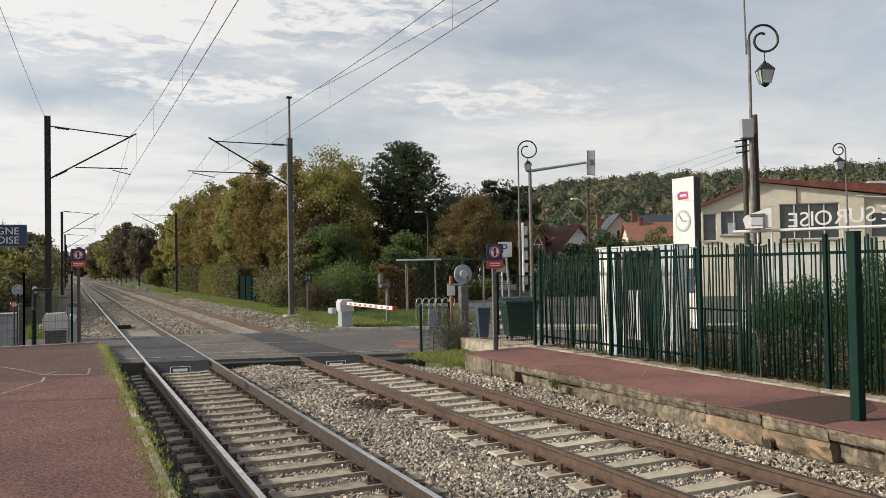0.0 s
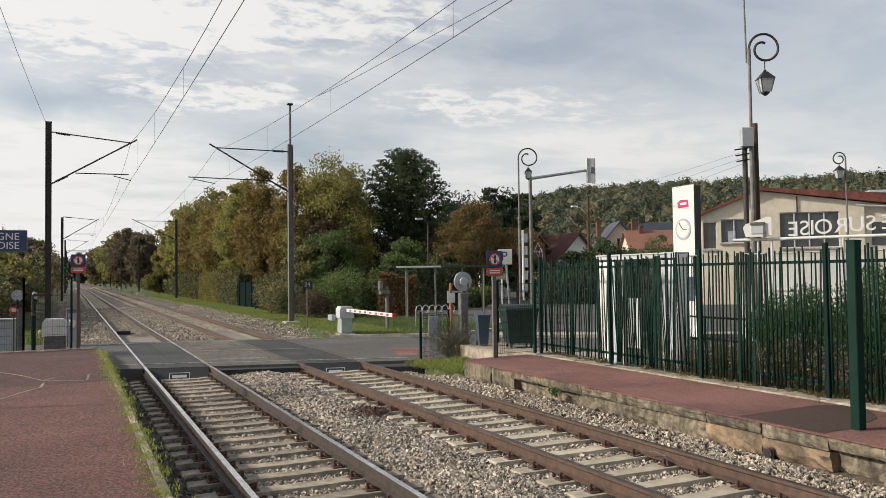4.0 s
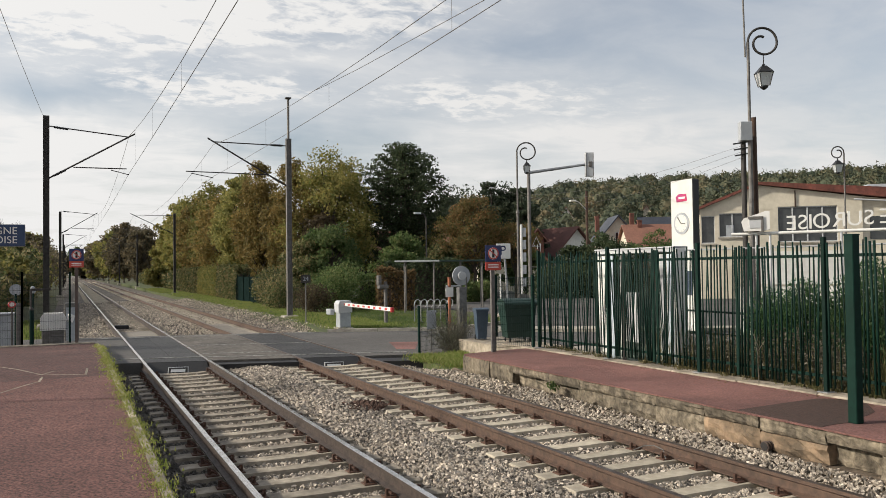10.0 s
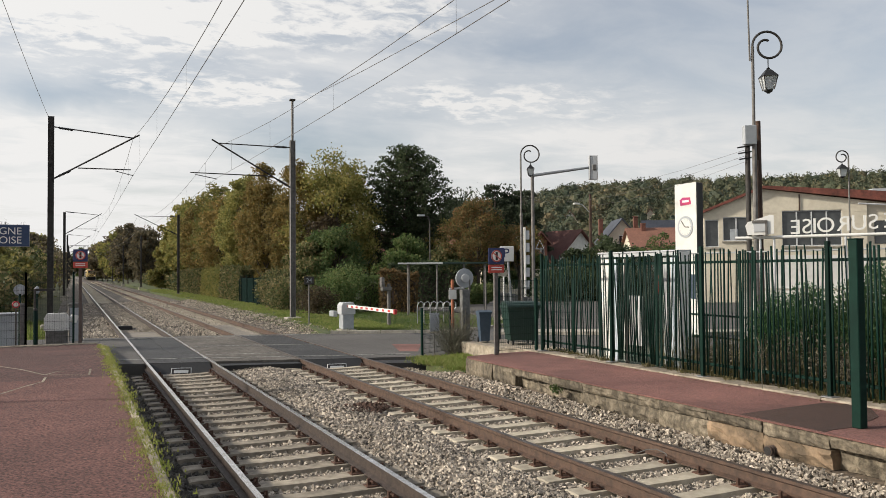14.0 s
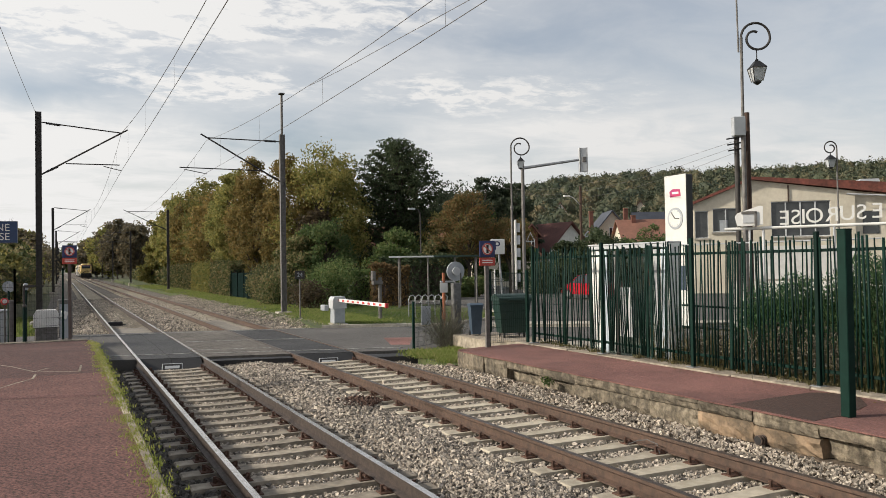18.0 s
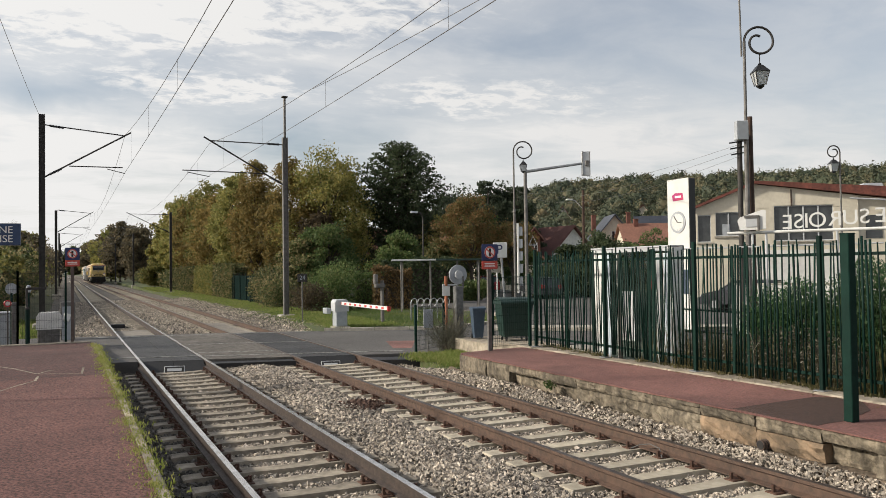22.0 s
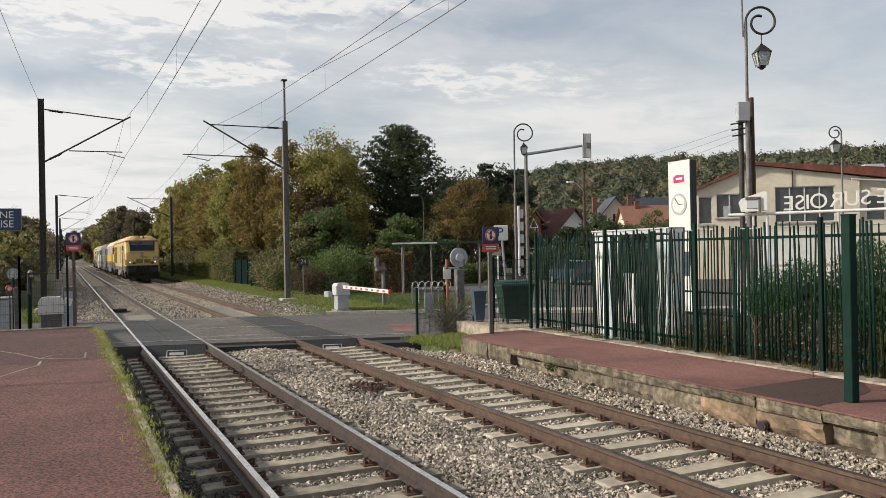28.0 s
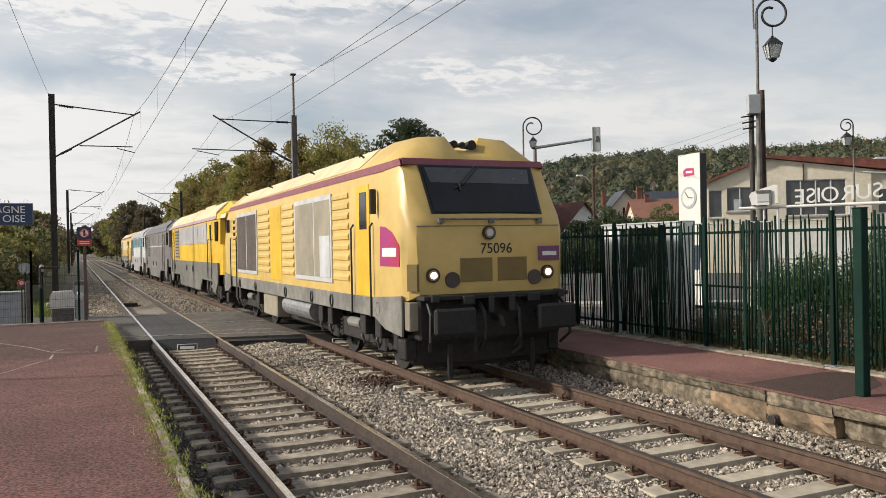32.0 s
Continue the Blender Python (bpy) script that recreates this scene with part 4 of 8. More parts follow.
        part("lettering_bar", Shape().box(-0.17, 0.17, -0.031, -0.025, -0.035, 0.035), M["pale_grey"], plate)
    return c


crossing()

# roads, yard and verges
road = [(8.3, 18.95), (10.6, 18.3), (14.0, 19.5), (26, 10.0), (58, 4.0), (80, 10), (60, 34), (30, 52), (16, 53), (19.2, 41), (19.0, 34), (17.0, 28.8), (12.5, 26.2), (8.3, 28.0)]
slab("road", Shape().prism(road, "z", -0.45, -0.008), M["asphalt"], "grey asphalt street and station forecourt", "road")
slab("road_lane", Shape().prism([(26.5, 50.0), (31.5, 49.0), (42, 76), (37, 77)], "z", -0.45, -0.013), M["asphalt"], "grey asphalt lane between the gardens", "road")
slab("road_approach", Shape().prism([(-30, 27.0), (0.81, 21.4), (0.81, 30.4), (-30, 36)], "z", -0.45, -0.010), M["asphalt"], "grey asphalt road leading onto the crossing", "road")
slab("verge", Shape().prism([(8.3, 28.25), (12.5, 26.5), (16.6, 29.1), (18.6, 34.2), (18.8, 40.8), (14.4, 49.7), (12.5, 60), (14.5, 200), (10.6, 200), (9.3, 60), (9.0, 33)], "z", -0.45, -0.015), M["lawn"], "rough green grass verge beside the line", "grass verge")
slab("verge_near", Shape().prism([(7.68, 15.95), (9.8, 15.95), (9.9, 20.2), (8.8, 18.6), (7.9, 18.1)], "z", -0.45, -0.02), M["lawn"], "tufted grass bank by the platform end", "grass verge")
slab("yard_bed", Shape().prism([(9.87, 2.0), (16.5, 2.0), (16.5, 12.3), (9.87, 12.3)], "z", -0.45, 0.22), M["lawn"], "overgrown grass bed behind the fence", "grass bed")
slab("paved_strip", Shape().prism([(9.87, 12.31), (13.4, 12.31), (13.4, 17.3), (9.87, 16.4)], "z", -0.45, 0.24), M["pale_concrete"], "pale concrete paving by the shelter", "pavement")
slab("pavement", Shape().prism([(13.5, 24.6), (22, 19.2), (22.5, 20.2), (14.0, 25.8)], "z", -0.45, 0.10), M["pale_concrete"], "pale pavement with a kerb", "pavement")
slab("path_corner", Shape().prism([(8.31, 20.9), (8.75, 20.6), (9.7, 22.6), (8.9, 23.0)], "z", -0.45, -0.003), M["sunlit_tar"], "worn red asphalt path corner by the crossing", "pavement")
kerbline = [(8.5, 28.1), (10.2, 27.45), (12.5, 26.35), (14.6, 27.5), (16.7, 28.95), (18.7, 34.1)]
kerb = tagged(new("kerb"), "low concrete kerb along the grass verge", "kerb", "", "structure")
for (xa, ya), (xb, yb) in zip(kerbline, kerbline[1:]):
    d = Vector((xb - xa, yb - ya, 0))
    n = d.normalized().cross(Vector((0, 0, 1))) * 0.08
    for k in range(int(d.length)):
        a, b = Vector((xa, ya, 0)) + d * (k / int(d.length)), Vector((xa, ya, 0)) + d * ((k + 0.985) / int(d.length))
        part("kerb_stone", Shape().prism([(a.x - n.x, a.y - n.y), (b.x - n.x, b.y - n.y), (b.x + n.x, b.y + n.y), (a.x + n.x, a.y + n.y)], "z", -0.4, 0.09), M["pale_concrete"], kerb)


def grass(name, spots, height, label, material="blade"):
    """Blades strewn round the given spots (x, y, z, spread, count)."""
    v, f = [], []
    for x, y, z, spread, count in spots:
        gx, gy = x + rng.normal(0, spread, count), y + rng.normal(0, spread, count)
        a, h = rng.uniform(0, 6.28, count), height * rng.uniform(0.4, 1.2, count)
        lean, w = rng.uniform(0.1, 0.7, count) * h, 0.006 + 0.01 * rng.random(count)
        ca, sa = np.cos(a), np.sin(a)
        p0 = np.stack([gx - sa * w, gy + ca * w, np.full(count, z)], 1)
        p1 = np.stack([gx + sa * w, gy - ca * w, np.full(count, z)], 1)
        p2 = np.stack([gx + ca * lean * 0.35, gy + sa * lean * 0.35, z + h * 0.65], 1)
        p3 = np.stack([gx + ca * lean, gy + sa * lean, z + h], 1)
        k = sum(len(q) for q in v)
        v.append(np.stack([p0, p1, p2, p3], 1).reshape(-1, 3))
        i = k + np.arange(count) * 4
        f.append(np.stack([np.stack([i, i + 1, i + 2], 1), np.stack([i + 2, i + 1, i + 3], 1)], 1).reshape(-1, 3))
    return tagged(new(name, bulk(name, np.concatenate(v), np.concatenate(f), M[material])), label, "grass", "", "stuff")


tufts = []
for k in range(150):
    y = 3.5 + 21 * random.random()
    tufts.append((0.71 + random.uniform(-0.05, 0.05), y, 0.34 if y < 19.4 else 0.33 - 0.03 * (y - 19.4), 0.05 + 0.05 * random.random(), int(45 * random.uniform(0.3, 1.6))))
grass("edge_grass", tufts + [(0.74 + random.uniform(-0.05, 0.04), 3.5 + 0.07 * k, 0.345 if k < 227 else 0.34 - 0.03 * (0.07 * k - 15.9), 0.035, int(14 * random.uniform(0.1, 1.7))) for k in range(310)], 0.05, "green grass tufts along the platform edge", "moss_blade")
grass("bank_grass", [(random.uniform(7.9, 9.7), random.uniform(16.0, 18.6), -0.03, 0.16, 100) for _ in range(100)], 0.13, "long green grass at the platform end")
grass("verge_grass", [(9.25 + 2.6 * random.random() ** 0.8, y, -0.03, 0.22, 46) for y in [29.5 + 90 * random.random() ** 1.6 for _ in range(1050)]], 0.13, "rough green grass along the line")
grass("lawn_grass", [(random.uniform(9.6, 17), random.uniform(28.2, 42), -0.03, 0.4, 60) for _ in range(330)], 0.11, "short green grass by the barrier", "lawn_blade")
grass("left_grass", [(random.uniform(-7.0, -1.2), random.uniform(31.5, 44), -0.30, 0.4, 60) for _ in range(170)], 0.30, "long green grass behind the platform end")
grass("bed_grass", [(random.uniform(10.2, 13), random.uniform(4, 12), 0.2, 0.22, 90) for _ in range(130)], 0.26, "tall dry grass behind the fence", "dry_blade")


# ---- overhead line ----
def mast(x, y, side, top, h_extra, label):
    """A line mast with its bracket; side is the way to the track."""
    t = thing("catenary_mast", x, y, -0.3, label=label, category="catenary mast", group="catenary masts")
    top += 0.3
    half = [(-0.122, -0.11), (-0.098, -0.11), (-0.098, -0.01), (0.098, -0.01), (0.098, -0.11), (0.122, -0.11)]
    s = Shape().prism(half + [(u, -w) for u, w in reversed(half)], "z", 0, top)
    part("column", s, M["dull_steel" if h_extra else "dark_steel"], t)
    if h_extra:
        part("extension", Shape().tube([(0, 0, top), (0, 0, top + h_extra)], 0.06, 8), M["dull_steel"], t)
        part("cap", Shape().box(-0.13, 0.13, -0.13, 0.13, top + h_extra - 0.02, top + h_extra + 0.05, 0.01), M["dark_steel"], t)
    part("footing", Shape().box(-0.36, 0.36, -0.36, 0.36, -0.3, 0.38, 0.03), M["pale_concrete"], t, "concrete footing")
    reach = (LX if side > 0 else RX) - x
    zt, zc = 8.75, 6.98
    part("tie_rod", Shape().tube([(side * 0.11, 0, 8.85 if side > 0 else 8.55), (reach, 0, 8.56)], 0.026, 6), M["dark_steel"], t)
    part("bracket_tube", Shape().tube([(side * 0.11, 0, 6.62), (reach + side * 0.25, 0, 8.72)], 0.036, 6), M["dark_steel"], t)
    part("registration_tube", Shape().tube([(side * 1.05, 0, 7.12), (reach - 0.1 if side > 0 else reach - 1.2, 0, 7.14)], 0.024, 6), M["dark_steel"], t)
    part("steady_arm", Shape().tube([(reach - side * 0.75 if side > 0 else reach - 1.0, 0, 7.06), (reach, 0, 6.88)], 0.018, 6), M["dark_steel"], t)
    for a, b in (((side * 0.30, 0, 8.82 if side > 0 else 8.55), (side * 0.85, 0, 8.76 if side > 0 else 8.552)), ((side * 0.30, 0, 6.735), (side * 0.75, 0, 6.985))):
        a, b = Vector(a), Vector(b)
        s = Shape().tube([a, b], 0.040, 10)
        for k in range(9):
            s.tube([a.lerp(b, k / 9), a.lerp(b, k / 9 + 0.05)], 0.058, 10)
        part("insulator", s, M["black"], t, "ribbed dark insulator")
    return t


for k, y in enumerate((38.0, 89.0, 140.0, 191.0, 242.0, 293.0)):
    mast(-0.86 if k == 0 else -0.76, y, 1, 9.0 if k == 0 else 8.5, 0, "dark steel line mast with a bracket over the rails")
    mast(9.62 if k == 0 else 10.2, y, -1, 8.6 if k == 0 else 8.5, 1.95 if k == 0 else 0, "tall steel line mast on a concrete footing" if k == 0 else "dark steel line mast with a bracket over the rails")


def wires():
    def sag(x, y0, y1, top, dip, n=14):
        return [(x, y0 + (y1 - y0) * i / n, top - dip * (1 - (2 * i / n - 1) ** 2)) for i in range(n + 1)]
    spans = (-13, 38, 89, 140, 191, 242, 293)
    for axis, top, dip, low in ((LX, 8.30, 1.15, 0.12), (RX, 8.12, 1.13, 0.27)):
        run = tagged(new("overhead_line"), "thin dark contact wire hung from a sagging carrier cable", "overhead line", "overhead lines")
        for a, b in zip(spans, spans[1:]):
            mess, cont = sag(axis, a, b, top, dip), sag(axis, a, b, 6.64, low)
            part("carrier_cable", Shape().tube(mess, 0.008, 5), M["wire"], run)
            part("contact_wire", Shape().tube(cont, 0.008, 5), M["wire"], run)
            for i in range(1, 14, 2):
                part("dropper", Shape().tube([mess[i], cont[i]], 0.0035, 4), M["wire"], run)
    feed = tagged(new("feeder_cable"), "dark cable slung from mast to mast", "cable")
    part("cable", Shape().tube([(x - 0.0304 * (38 - y), y, z) for x, y, z in sag(-0.95, -13, 38, 8.92, 0.50)], 0.007, 5), M["wire"], feed)
    stay = tagged(new("stay_cable"), "dark cable joining the carrier cable", "cable")
    part("cable", Shape().tube([(RX, 20.9, 7.10), (RX, 17.5, 6.87), (RX, 13.0, 6.63), (RX, 8.6, 6.40)], 0.007, 5), M["wire"], stay)


wires()


# ---- fences ----
def bar_fence():
    t = tagged(new("bar_fence"), "dark green metal fence of leaning bars behind the platform", "fence")
    posts = [15.60, 13.02, 10.50, 7.99, 5.50, 3.0]
    x = 9.70
    rnd = random.Random(11)
    for y in posts:
        p = part("post", Shape().box(x - 0.032, x + 0.032, y - 0.032, y + 0.032, 0.38, 2.60, 0.006), M["green_paint"], t)
        part("post_foot", Shape().box(x - 0.09, x + 0.09, y - 0.09, y + 0.09, 0.395, 0.412, 0.004), M["steel"], p)
    for count, (a, b) in zip((30, 40, 33, 29, 28), zip(posts, posts[1:])):
        for z in (0.62, 2.33):
            part("rail", Shape().box(x + 0.012, x + 0.052, b + 0.045, a - 0.045, z - 0.022, z + 0.022, 0.003), M["green_paint"], t)
        n = count
        dense = rnd.random()
        for k in range(n):
            y = b + 0.09 + (a - b - 0.18) * (k + rnd.uniform(-0.35, 0.35)) / (n - 1)
            tilt = rnd.gauss(0, 1.5) + (3.4 * math.sin(k * 0.8 + dense * 6) if dense > 0.35 else 0)
            w = rnd.choice((0.011, 0.013, 0.015, 0.018))
            top = 2.52 + rnd.uniform(-0.07, 0.05)
            m = pose(x + 0.0, y, 1.45, tilt, 0, 0)
            part("bar", Shape().tube([(0, 0, 0.47 - 1.45), (0, 0, top - 1.45)], w * 0.92, 8, m=m), M["green_paint"], t, smooth=True)
        for k in range(rnd.choice((1, 2, 2))):
            y = b + rnd.uniform(0.3, a - b - 0.3)
            part("wide_bar", Shape().box(x - 0.012, x + 0.010, y - 0.024, y + 0.024, 0.46, 2.50, 0.003), M["green_paint"], t)
    return t


bar_fence()

gate_post = thing("gate_post", 8.215, 6.385, 0.374, label="stout square dark green gate post on the platform", category="post")
part("shaft", Shape().box(-0.060, 0.060, -0.060, 0.060, 0, 2.17, 0.008), M["green_paint"], gate_post)
part("cap", Shape().box(-0.064, 0.064, -0.064, 0.064, 2.165, 2.18, 0.004), M["green_paint"], gate_post)


def mesh_panel(name, a, b, z0, z1, material, label, posts=True, step=0.055, rows=10):
    """A welded wire panel between two posts."""
    t = tagged(new(name), label, "wire fence", "wire fences")
    a, b = Vector((a[0], a[1], 0)), Vector((b[0], b[1], 0))
    n = int((b - a).length / step)
    s = Shape()
    for k in range(1, n):
        p = a.lerp(b, k / n)
        s.tube([(p.x, p.y, z0 + 0.05), (p.x, p.y, z1 - 0.02)], 0.0028, 4, cap=False)
    tagged(part("wire_mesh", s, material, t), kind="stuff")
    for k in range(rows):
        z = z0 + 0.06 + (z1 - z0 - 0.1) * k / (rows - 1)
        part("cross_wire", Shape().tube([(a.x, a.y, z), (b.x, b.y, z)], 0.004, 5), material, t)
    if posts:
        for p in (a, b):
            part("post", Shape().box(p.x - 0.03, p.x + 0.03, p.y - 0.03, p.y + 0.03, z0 - 0.25, z1 + 0.03, 0.004), M["green_paint"], t)
    return t


mesh_panel("wire_fence", (8.60, 15.72), (9.66, 15.80), 0.38, 2.02, M["green_paint"], "dark green welded wire panel beside the platform end")
mesh_panel("wire_fence", (8.40, 19.5), (9.55, 20.2), -0.02, 1.22, M["green_paint"], "low dark green wire panel by the crossing")
mesh_panel("wire_fence", (10.75, 15.9), (10.95, 19.9), 0.2, 2.0, M["green_paint"], "dark green wire fence round the refuse bins", step=0.09)
mesh_panel("wire_fence", (-3.4, 26.1), (-1.22, 26.05), 0.10, 2.25, M["dark_steel"], "dark wire fence at the platform end", step=0.06)
mesh_panel("wire_fence", (-1.22, 26.05), (0.03, 26.0), 0.10, 2.25, M["dark_steel"], "dark wire fence at the platform end", step=0.06)
for y0, y1 in ((48, 55), (62, 70)):
    mesh_panel("garden_fence", (11.3 + (y0 - 48) * 0.02, y0), (11.3 + (y1 - 48) * 0.02, y1), -0.1, 1.7, M["green_paint"], "green wire garden fence along the line", step=0.25, rows=8)
screen = tagged(new("fence_screen"), "dark blue-green windbreak sheet on the garden fence", "fence screen")
for k in range(4):
    ya, yb = 61.4 - 1.6 * k, 59.85 - 1.6 * k
    part("sheet", Shape().prism([(11.6 + 0.078 * (61.4 - ya), ya), (11.6 + 0.078 * (61.4 - yb), yb), (11.63 + 0.078 * (61.4 - yb), yb), (11.63 + 0.078 * (61.4 - ya), ya)], "z", -0.05, 1.85), M["teal_sheet"], screen)
    part("post", Shape().tube([(11.56 + 0.078 * (61.4 - ya), ya, -0.2), (11.56 + 0.078 * (61.4 - ya), ya, 2.0)], 0.035, 8), M["green_paint"], screen)
plinth = slab("bin_plinth", Shape().prism([(9.25, 17.4), (9.62, 16.0), (10.65, 16.0), (10.85, 19.1), (9.32, 19.0)], "z", -0.4, 0.36), M["kerb"], "rough concrete base under the refuse bins", "plinth")


# ---- signs ----
def warning_sign(x, y, z, tall, label, post="dull_steel"):
    t = thing("warning_sign", x, y, z, label=label, category="sign", group="no crossing signs")
    part("pole", Shape().box(-0.045, 0.045, -0.03, 0.03, 0, tall - 0.55, 0.006), M[post], t)
    board = part("board", Shape().box(-0.195, 0.195, -0.055, -0.035, tall - 0.36, tall + 0.0, 0.004), M["sign_blue"], t, "dark blue square board")
    part("roundel", Shape().tube([(0, -0.062, tall - 0.18), (0, -0.052, tall - 0.18)], 0.135, 28), M["white_paint"], board, "white disc")
    ring = Shape()
    ring.tube([(0.12 * math.cos(a), -0.064, tall - 0.18 + 0.12 * math.sin(a)) for a in [2 * math.pi * k / 28 for k in range(29)]], 0.014, 6)
    part("roundel_ring", ring, M["sign_red"], board, "red ring")
    part("symbol", Shape().box(-0.028, 0.028, -0.067, -0.060, tall - 0.27, tall - 0.09, 0.002), M["black"], board, "plain black mark")
    part("symbol_bar", Shape().box(-0.115, 0.115, -0.070, -0.064, -0.011, 0.011, 0, pose(0, 0, tall - 0.18, 0, 40, 0)), M["sign_red"], board, "red slash")
    low = part("caption_board", Shape().box(-0.195, 0.195, -0.052, -0.034, tall - 0.55, tall - 0.37, 0.004), M["sign_red"], t, "vermilion caption board")
    for dz in (0.43, 0.48):
        part("caption_bar", Shape().box(-0.13, 0.13, -0.056, -0.051, tall - dz - 0.011, tall - dz + 0.011), M["white_paint"], low, "line of small writing")
    return t


warning_sign(8.49, 15.58, 0.37, 2.35, "blue and red no-crossing sign on a grey post")
warning_sign(0.21, 25.9, 0.15, 2.80, "blue and red no-crossing sign on a brown post", "brown_post")

board = thing("station_name_board", -0.79, 18.0, 2.78, label="dark blue station name board with white letters", category="sign")
part("panel", Shape().box(-2.6, 0, -0.02, 0.02, 0, 0.42, 0.006), M["town_blue"], board)
part("edge_trim", Shape().box(-2.61, 0.008, -0.012, 0.012, -0.010, 0.43, 0.004), M["steel"], board)
words("lettering", "AGNE", 0.20, M["white_paint"], board, pose(-0.13, -0.024, 0.295, 90, 0, 0), 0.002, "RIGHT", "white letters")
words("lettering", "OISE", 0.20, M["white_paint"], board, pose(-0.13, -0.024, 0.115, 90, 0, 0), 0.002, "RIGHT", "white letters")
part("post", Shape().tube([(-2.3, 0.05, -2.45), (-2.3, 0.05, 0.4)], 0.04, 10), M["dull_steel"], board)

camera_pole = thing("camera_pole", -2.15, 13.7, 0.36, label="slim grey pole with a white surveillance camera and lamp arm", category="pole")
part("pole", Shape().tube([(0, 0, 0), (0, 0, 6.2)], 0.038, 12), M["dull_steel"], camera_pole)
part("camera_arm", Shape().tube([(0, 0, 3.38), (0.40, 0.2, 3.36)], 0.016, 8), M["dull_steel"], camera_pole)
part("camera_housing", Shape().box(-0.06, 0.06, -0.10, 0.10, -0.055, 0.075, 0.03, pose(0.44, 0.2, 3.44, 12, 0, 20)), M["white_paint"], camera_pole, "white camera housing")
part("camera_lens", Shape().box(-0.052, 0.052, -0.125, -0.08, -0.075, 0.02, 0.02, pose(0.44, 0.2, 3.43, 12, 0, 20)), M["black"], camera_pole)
part("lamp_arm", Shape().tube([(0, 0, 5.28), (0.40, 0.1, 5.34)], 0.055, 12), M["dark_steel"], camera_pole)

milepost = thing("kilometre_post", 9.15, 33.4, -0.1, label="thin post with a small dark number plate", category="post")
part("post", Shape().tube([(0, 0, 0), (0, 0, 2.15)], 0.030, 8), M["dull_steel"], milepost)
part("plate", Shape().box(-0.21, 0.21, -0.03, -0.015, 1.80, 2.14, 0.004), M["dark_steel"], milepost)
words("numerals", "24", 0.25, M["grey_paint"], milepost, pose(0, -0.033, 1.97, 90, 0, 0), 0.002)

parking = thing("parking_sign", 10.36, 18.4, 0.36, -15, label="white parking sign with a blue letter on a leaning pole", category="sign")
part("pole", Shape().tube([(0.18, 0, 0), (0.02, 0, 2.45)], 0.03, 8), M["steel"], parking)
part("board", Shape().box(-0.19, 0.19, -0.05, -0.03, 2.10, 2.50, 0.01), M["white_paint"], parking)
words("letter", "P", 0.34, M["sign_blue"], parking, pose(-0.02, -0.053, 2.31, 90, 0, 0), 0.002)


# ---- crossing equipment ----
def barrier():
    t = thing("level_crossing_barrier", 9.5, 29.35, -0.01, label="lowered red and white barrier with a white drive cabinet", category="barrier")
    cab = part("cabinet", Shape().box(-0.22, 0.22, -0.25, 0.25, 0.06, 0.62, 0.02), M["grey_paint"], t, "grey drive cabinet")
    part("cabinet_door", Shape().box(-0.17, 0.17, -0.262, -0.25, 0.1, 0.56, 0.004), M["grey_paint"], cab)
    part("hood", Shape().prism([(-0.27, 0.62), (0.27, 0.62), (0.27, 0.96), (0.20, 1.07), (-0.20, 1.07), (-0.27, 0.96)], "y", -0.27, 0.27), M["pale_grey"], t, "white drive hood")
    part("base", Shape().box(-0.31, 0.31, -0.3, 0.3, -0.2, 0.06, 0.02), M["pale_concrete"], t)
    part("counterweight", Shape().box(-0.45, -0.28, 0.22, 0.75, 0.52, 0.74, 0.02), M["grey_paint"], t, "grey counterweight")
    arm = part("arm", Shape().box(-0.04, 0.04, -5.1, 0.3, 0.87, 0.99, 0.008), M["white_paint"], t, "white barrier arm")
    for k in range(9):
        y = -0.25 - 0.55 * k
        part("stripe", Shape().box(-0.046, 0.046, y - 0.11, y + 0.11, 0.895, 0.967, 0.002), M["red_paint"], arm, "red stripe")
    part("tip", Shape().box(-0.05, 0.05, -5.16, -5.06, 0.84, 1.0, 0.01), M["red_paint"], arm, "red end cap")


barrier()

signal = thing("crossing_signal", 11.6, 30.3, -0.01, label="pale post carrying a crossing light seen from behind", category="crossing signal")
part("post", Shape().tube([(0, 0, 0), (0, 0, 1.75)], 0.075, 10), M["dull_steel"], signal)
part("lamp_housing", Shape().box(-0.32, 0.10, -0.12, 0.12, 1.45, 1.62, 0.03, pose(0, 0, 0, 0, 0, 0)), M["dull_steel"], signal)
part("hood", Shape().box(-0.36, -0.20, -0.1, 0.1, 1.6, 2.0, 0.03), M["dull_steel"], signal)
part("marker_strip", Shape().box(0.16, 0.22, -0.02, 0.02, 0.9, 1.45, 0.004), M["wood_pole"], signal)

disc = thing("crossing_bell_light", 9.94, 20.05, -0.02, label="round grey crossing light on a concrete post, seen from behind", category="crossing signal")
part("post", Shape().box(-0.12, 0.12, -0.10, 0.10, 0, 1.72, 0.02), M["old_post"], disc, "rough concrete post")
part("backplate", Shape().tube([(0, -0.02, 2.04), (0, 0.02, 2.04)], 0.27, 30), M["grey_paint"], disc, "round grey backplate")
part("lamp_back", Shape().tube([(-0.01, -0.10, 2.04), (-0.01, -0.015, 2.04)], 0.115, 20), M["pale_grey"], disc, "pale lamp housing")
part("bracket", Shape().box(0.13, 0.17, -0.03, 0.03, 1.65, 2.0, 0.004), M["dull_steel"], disc)

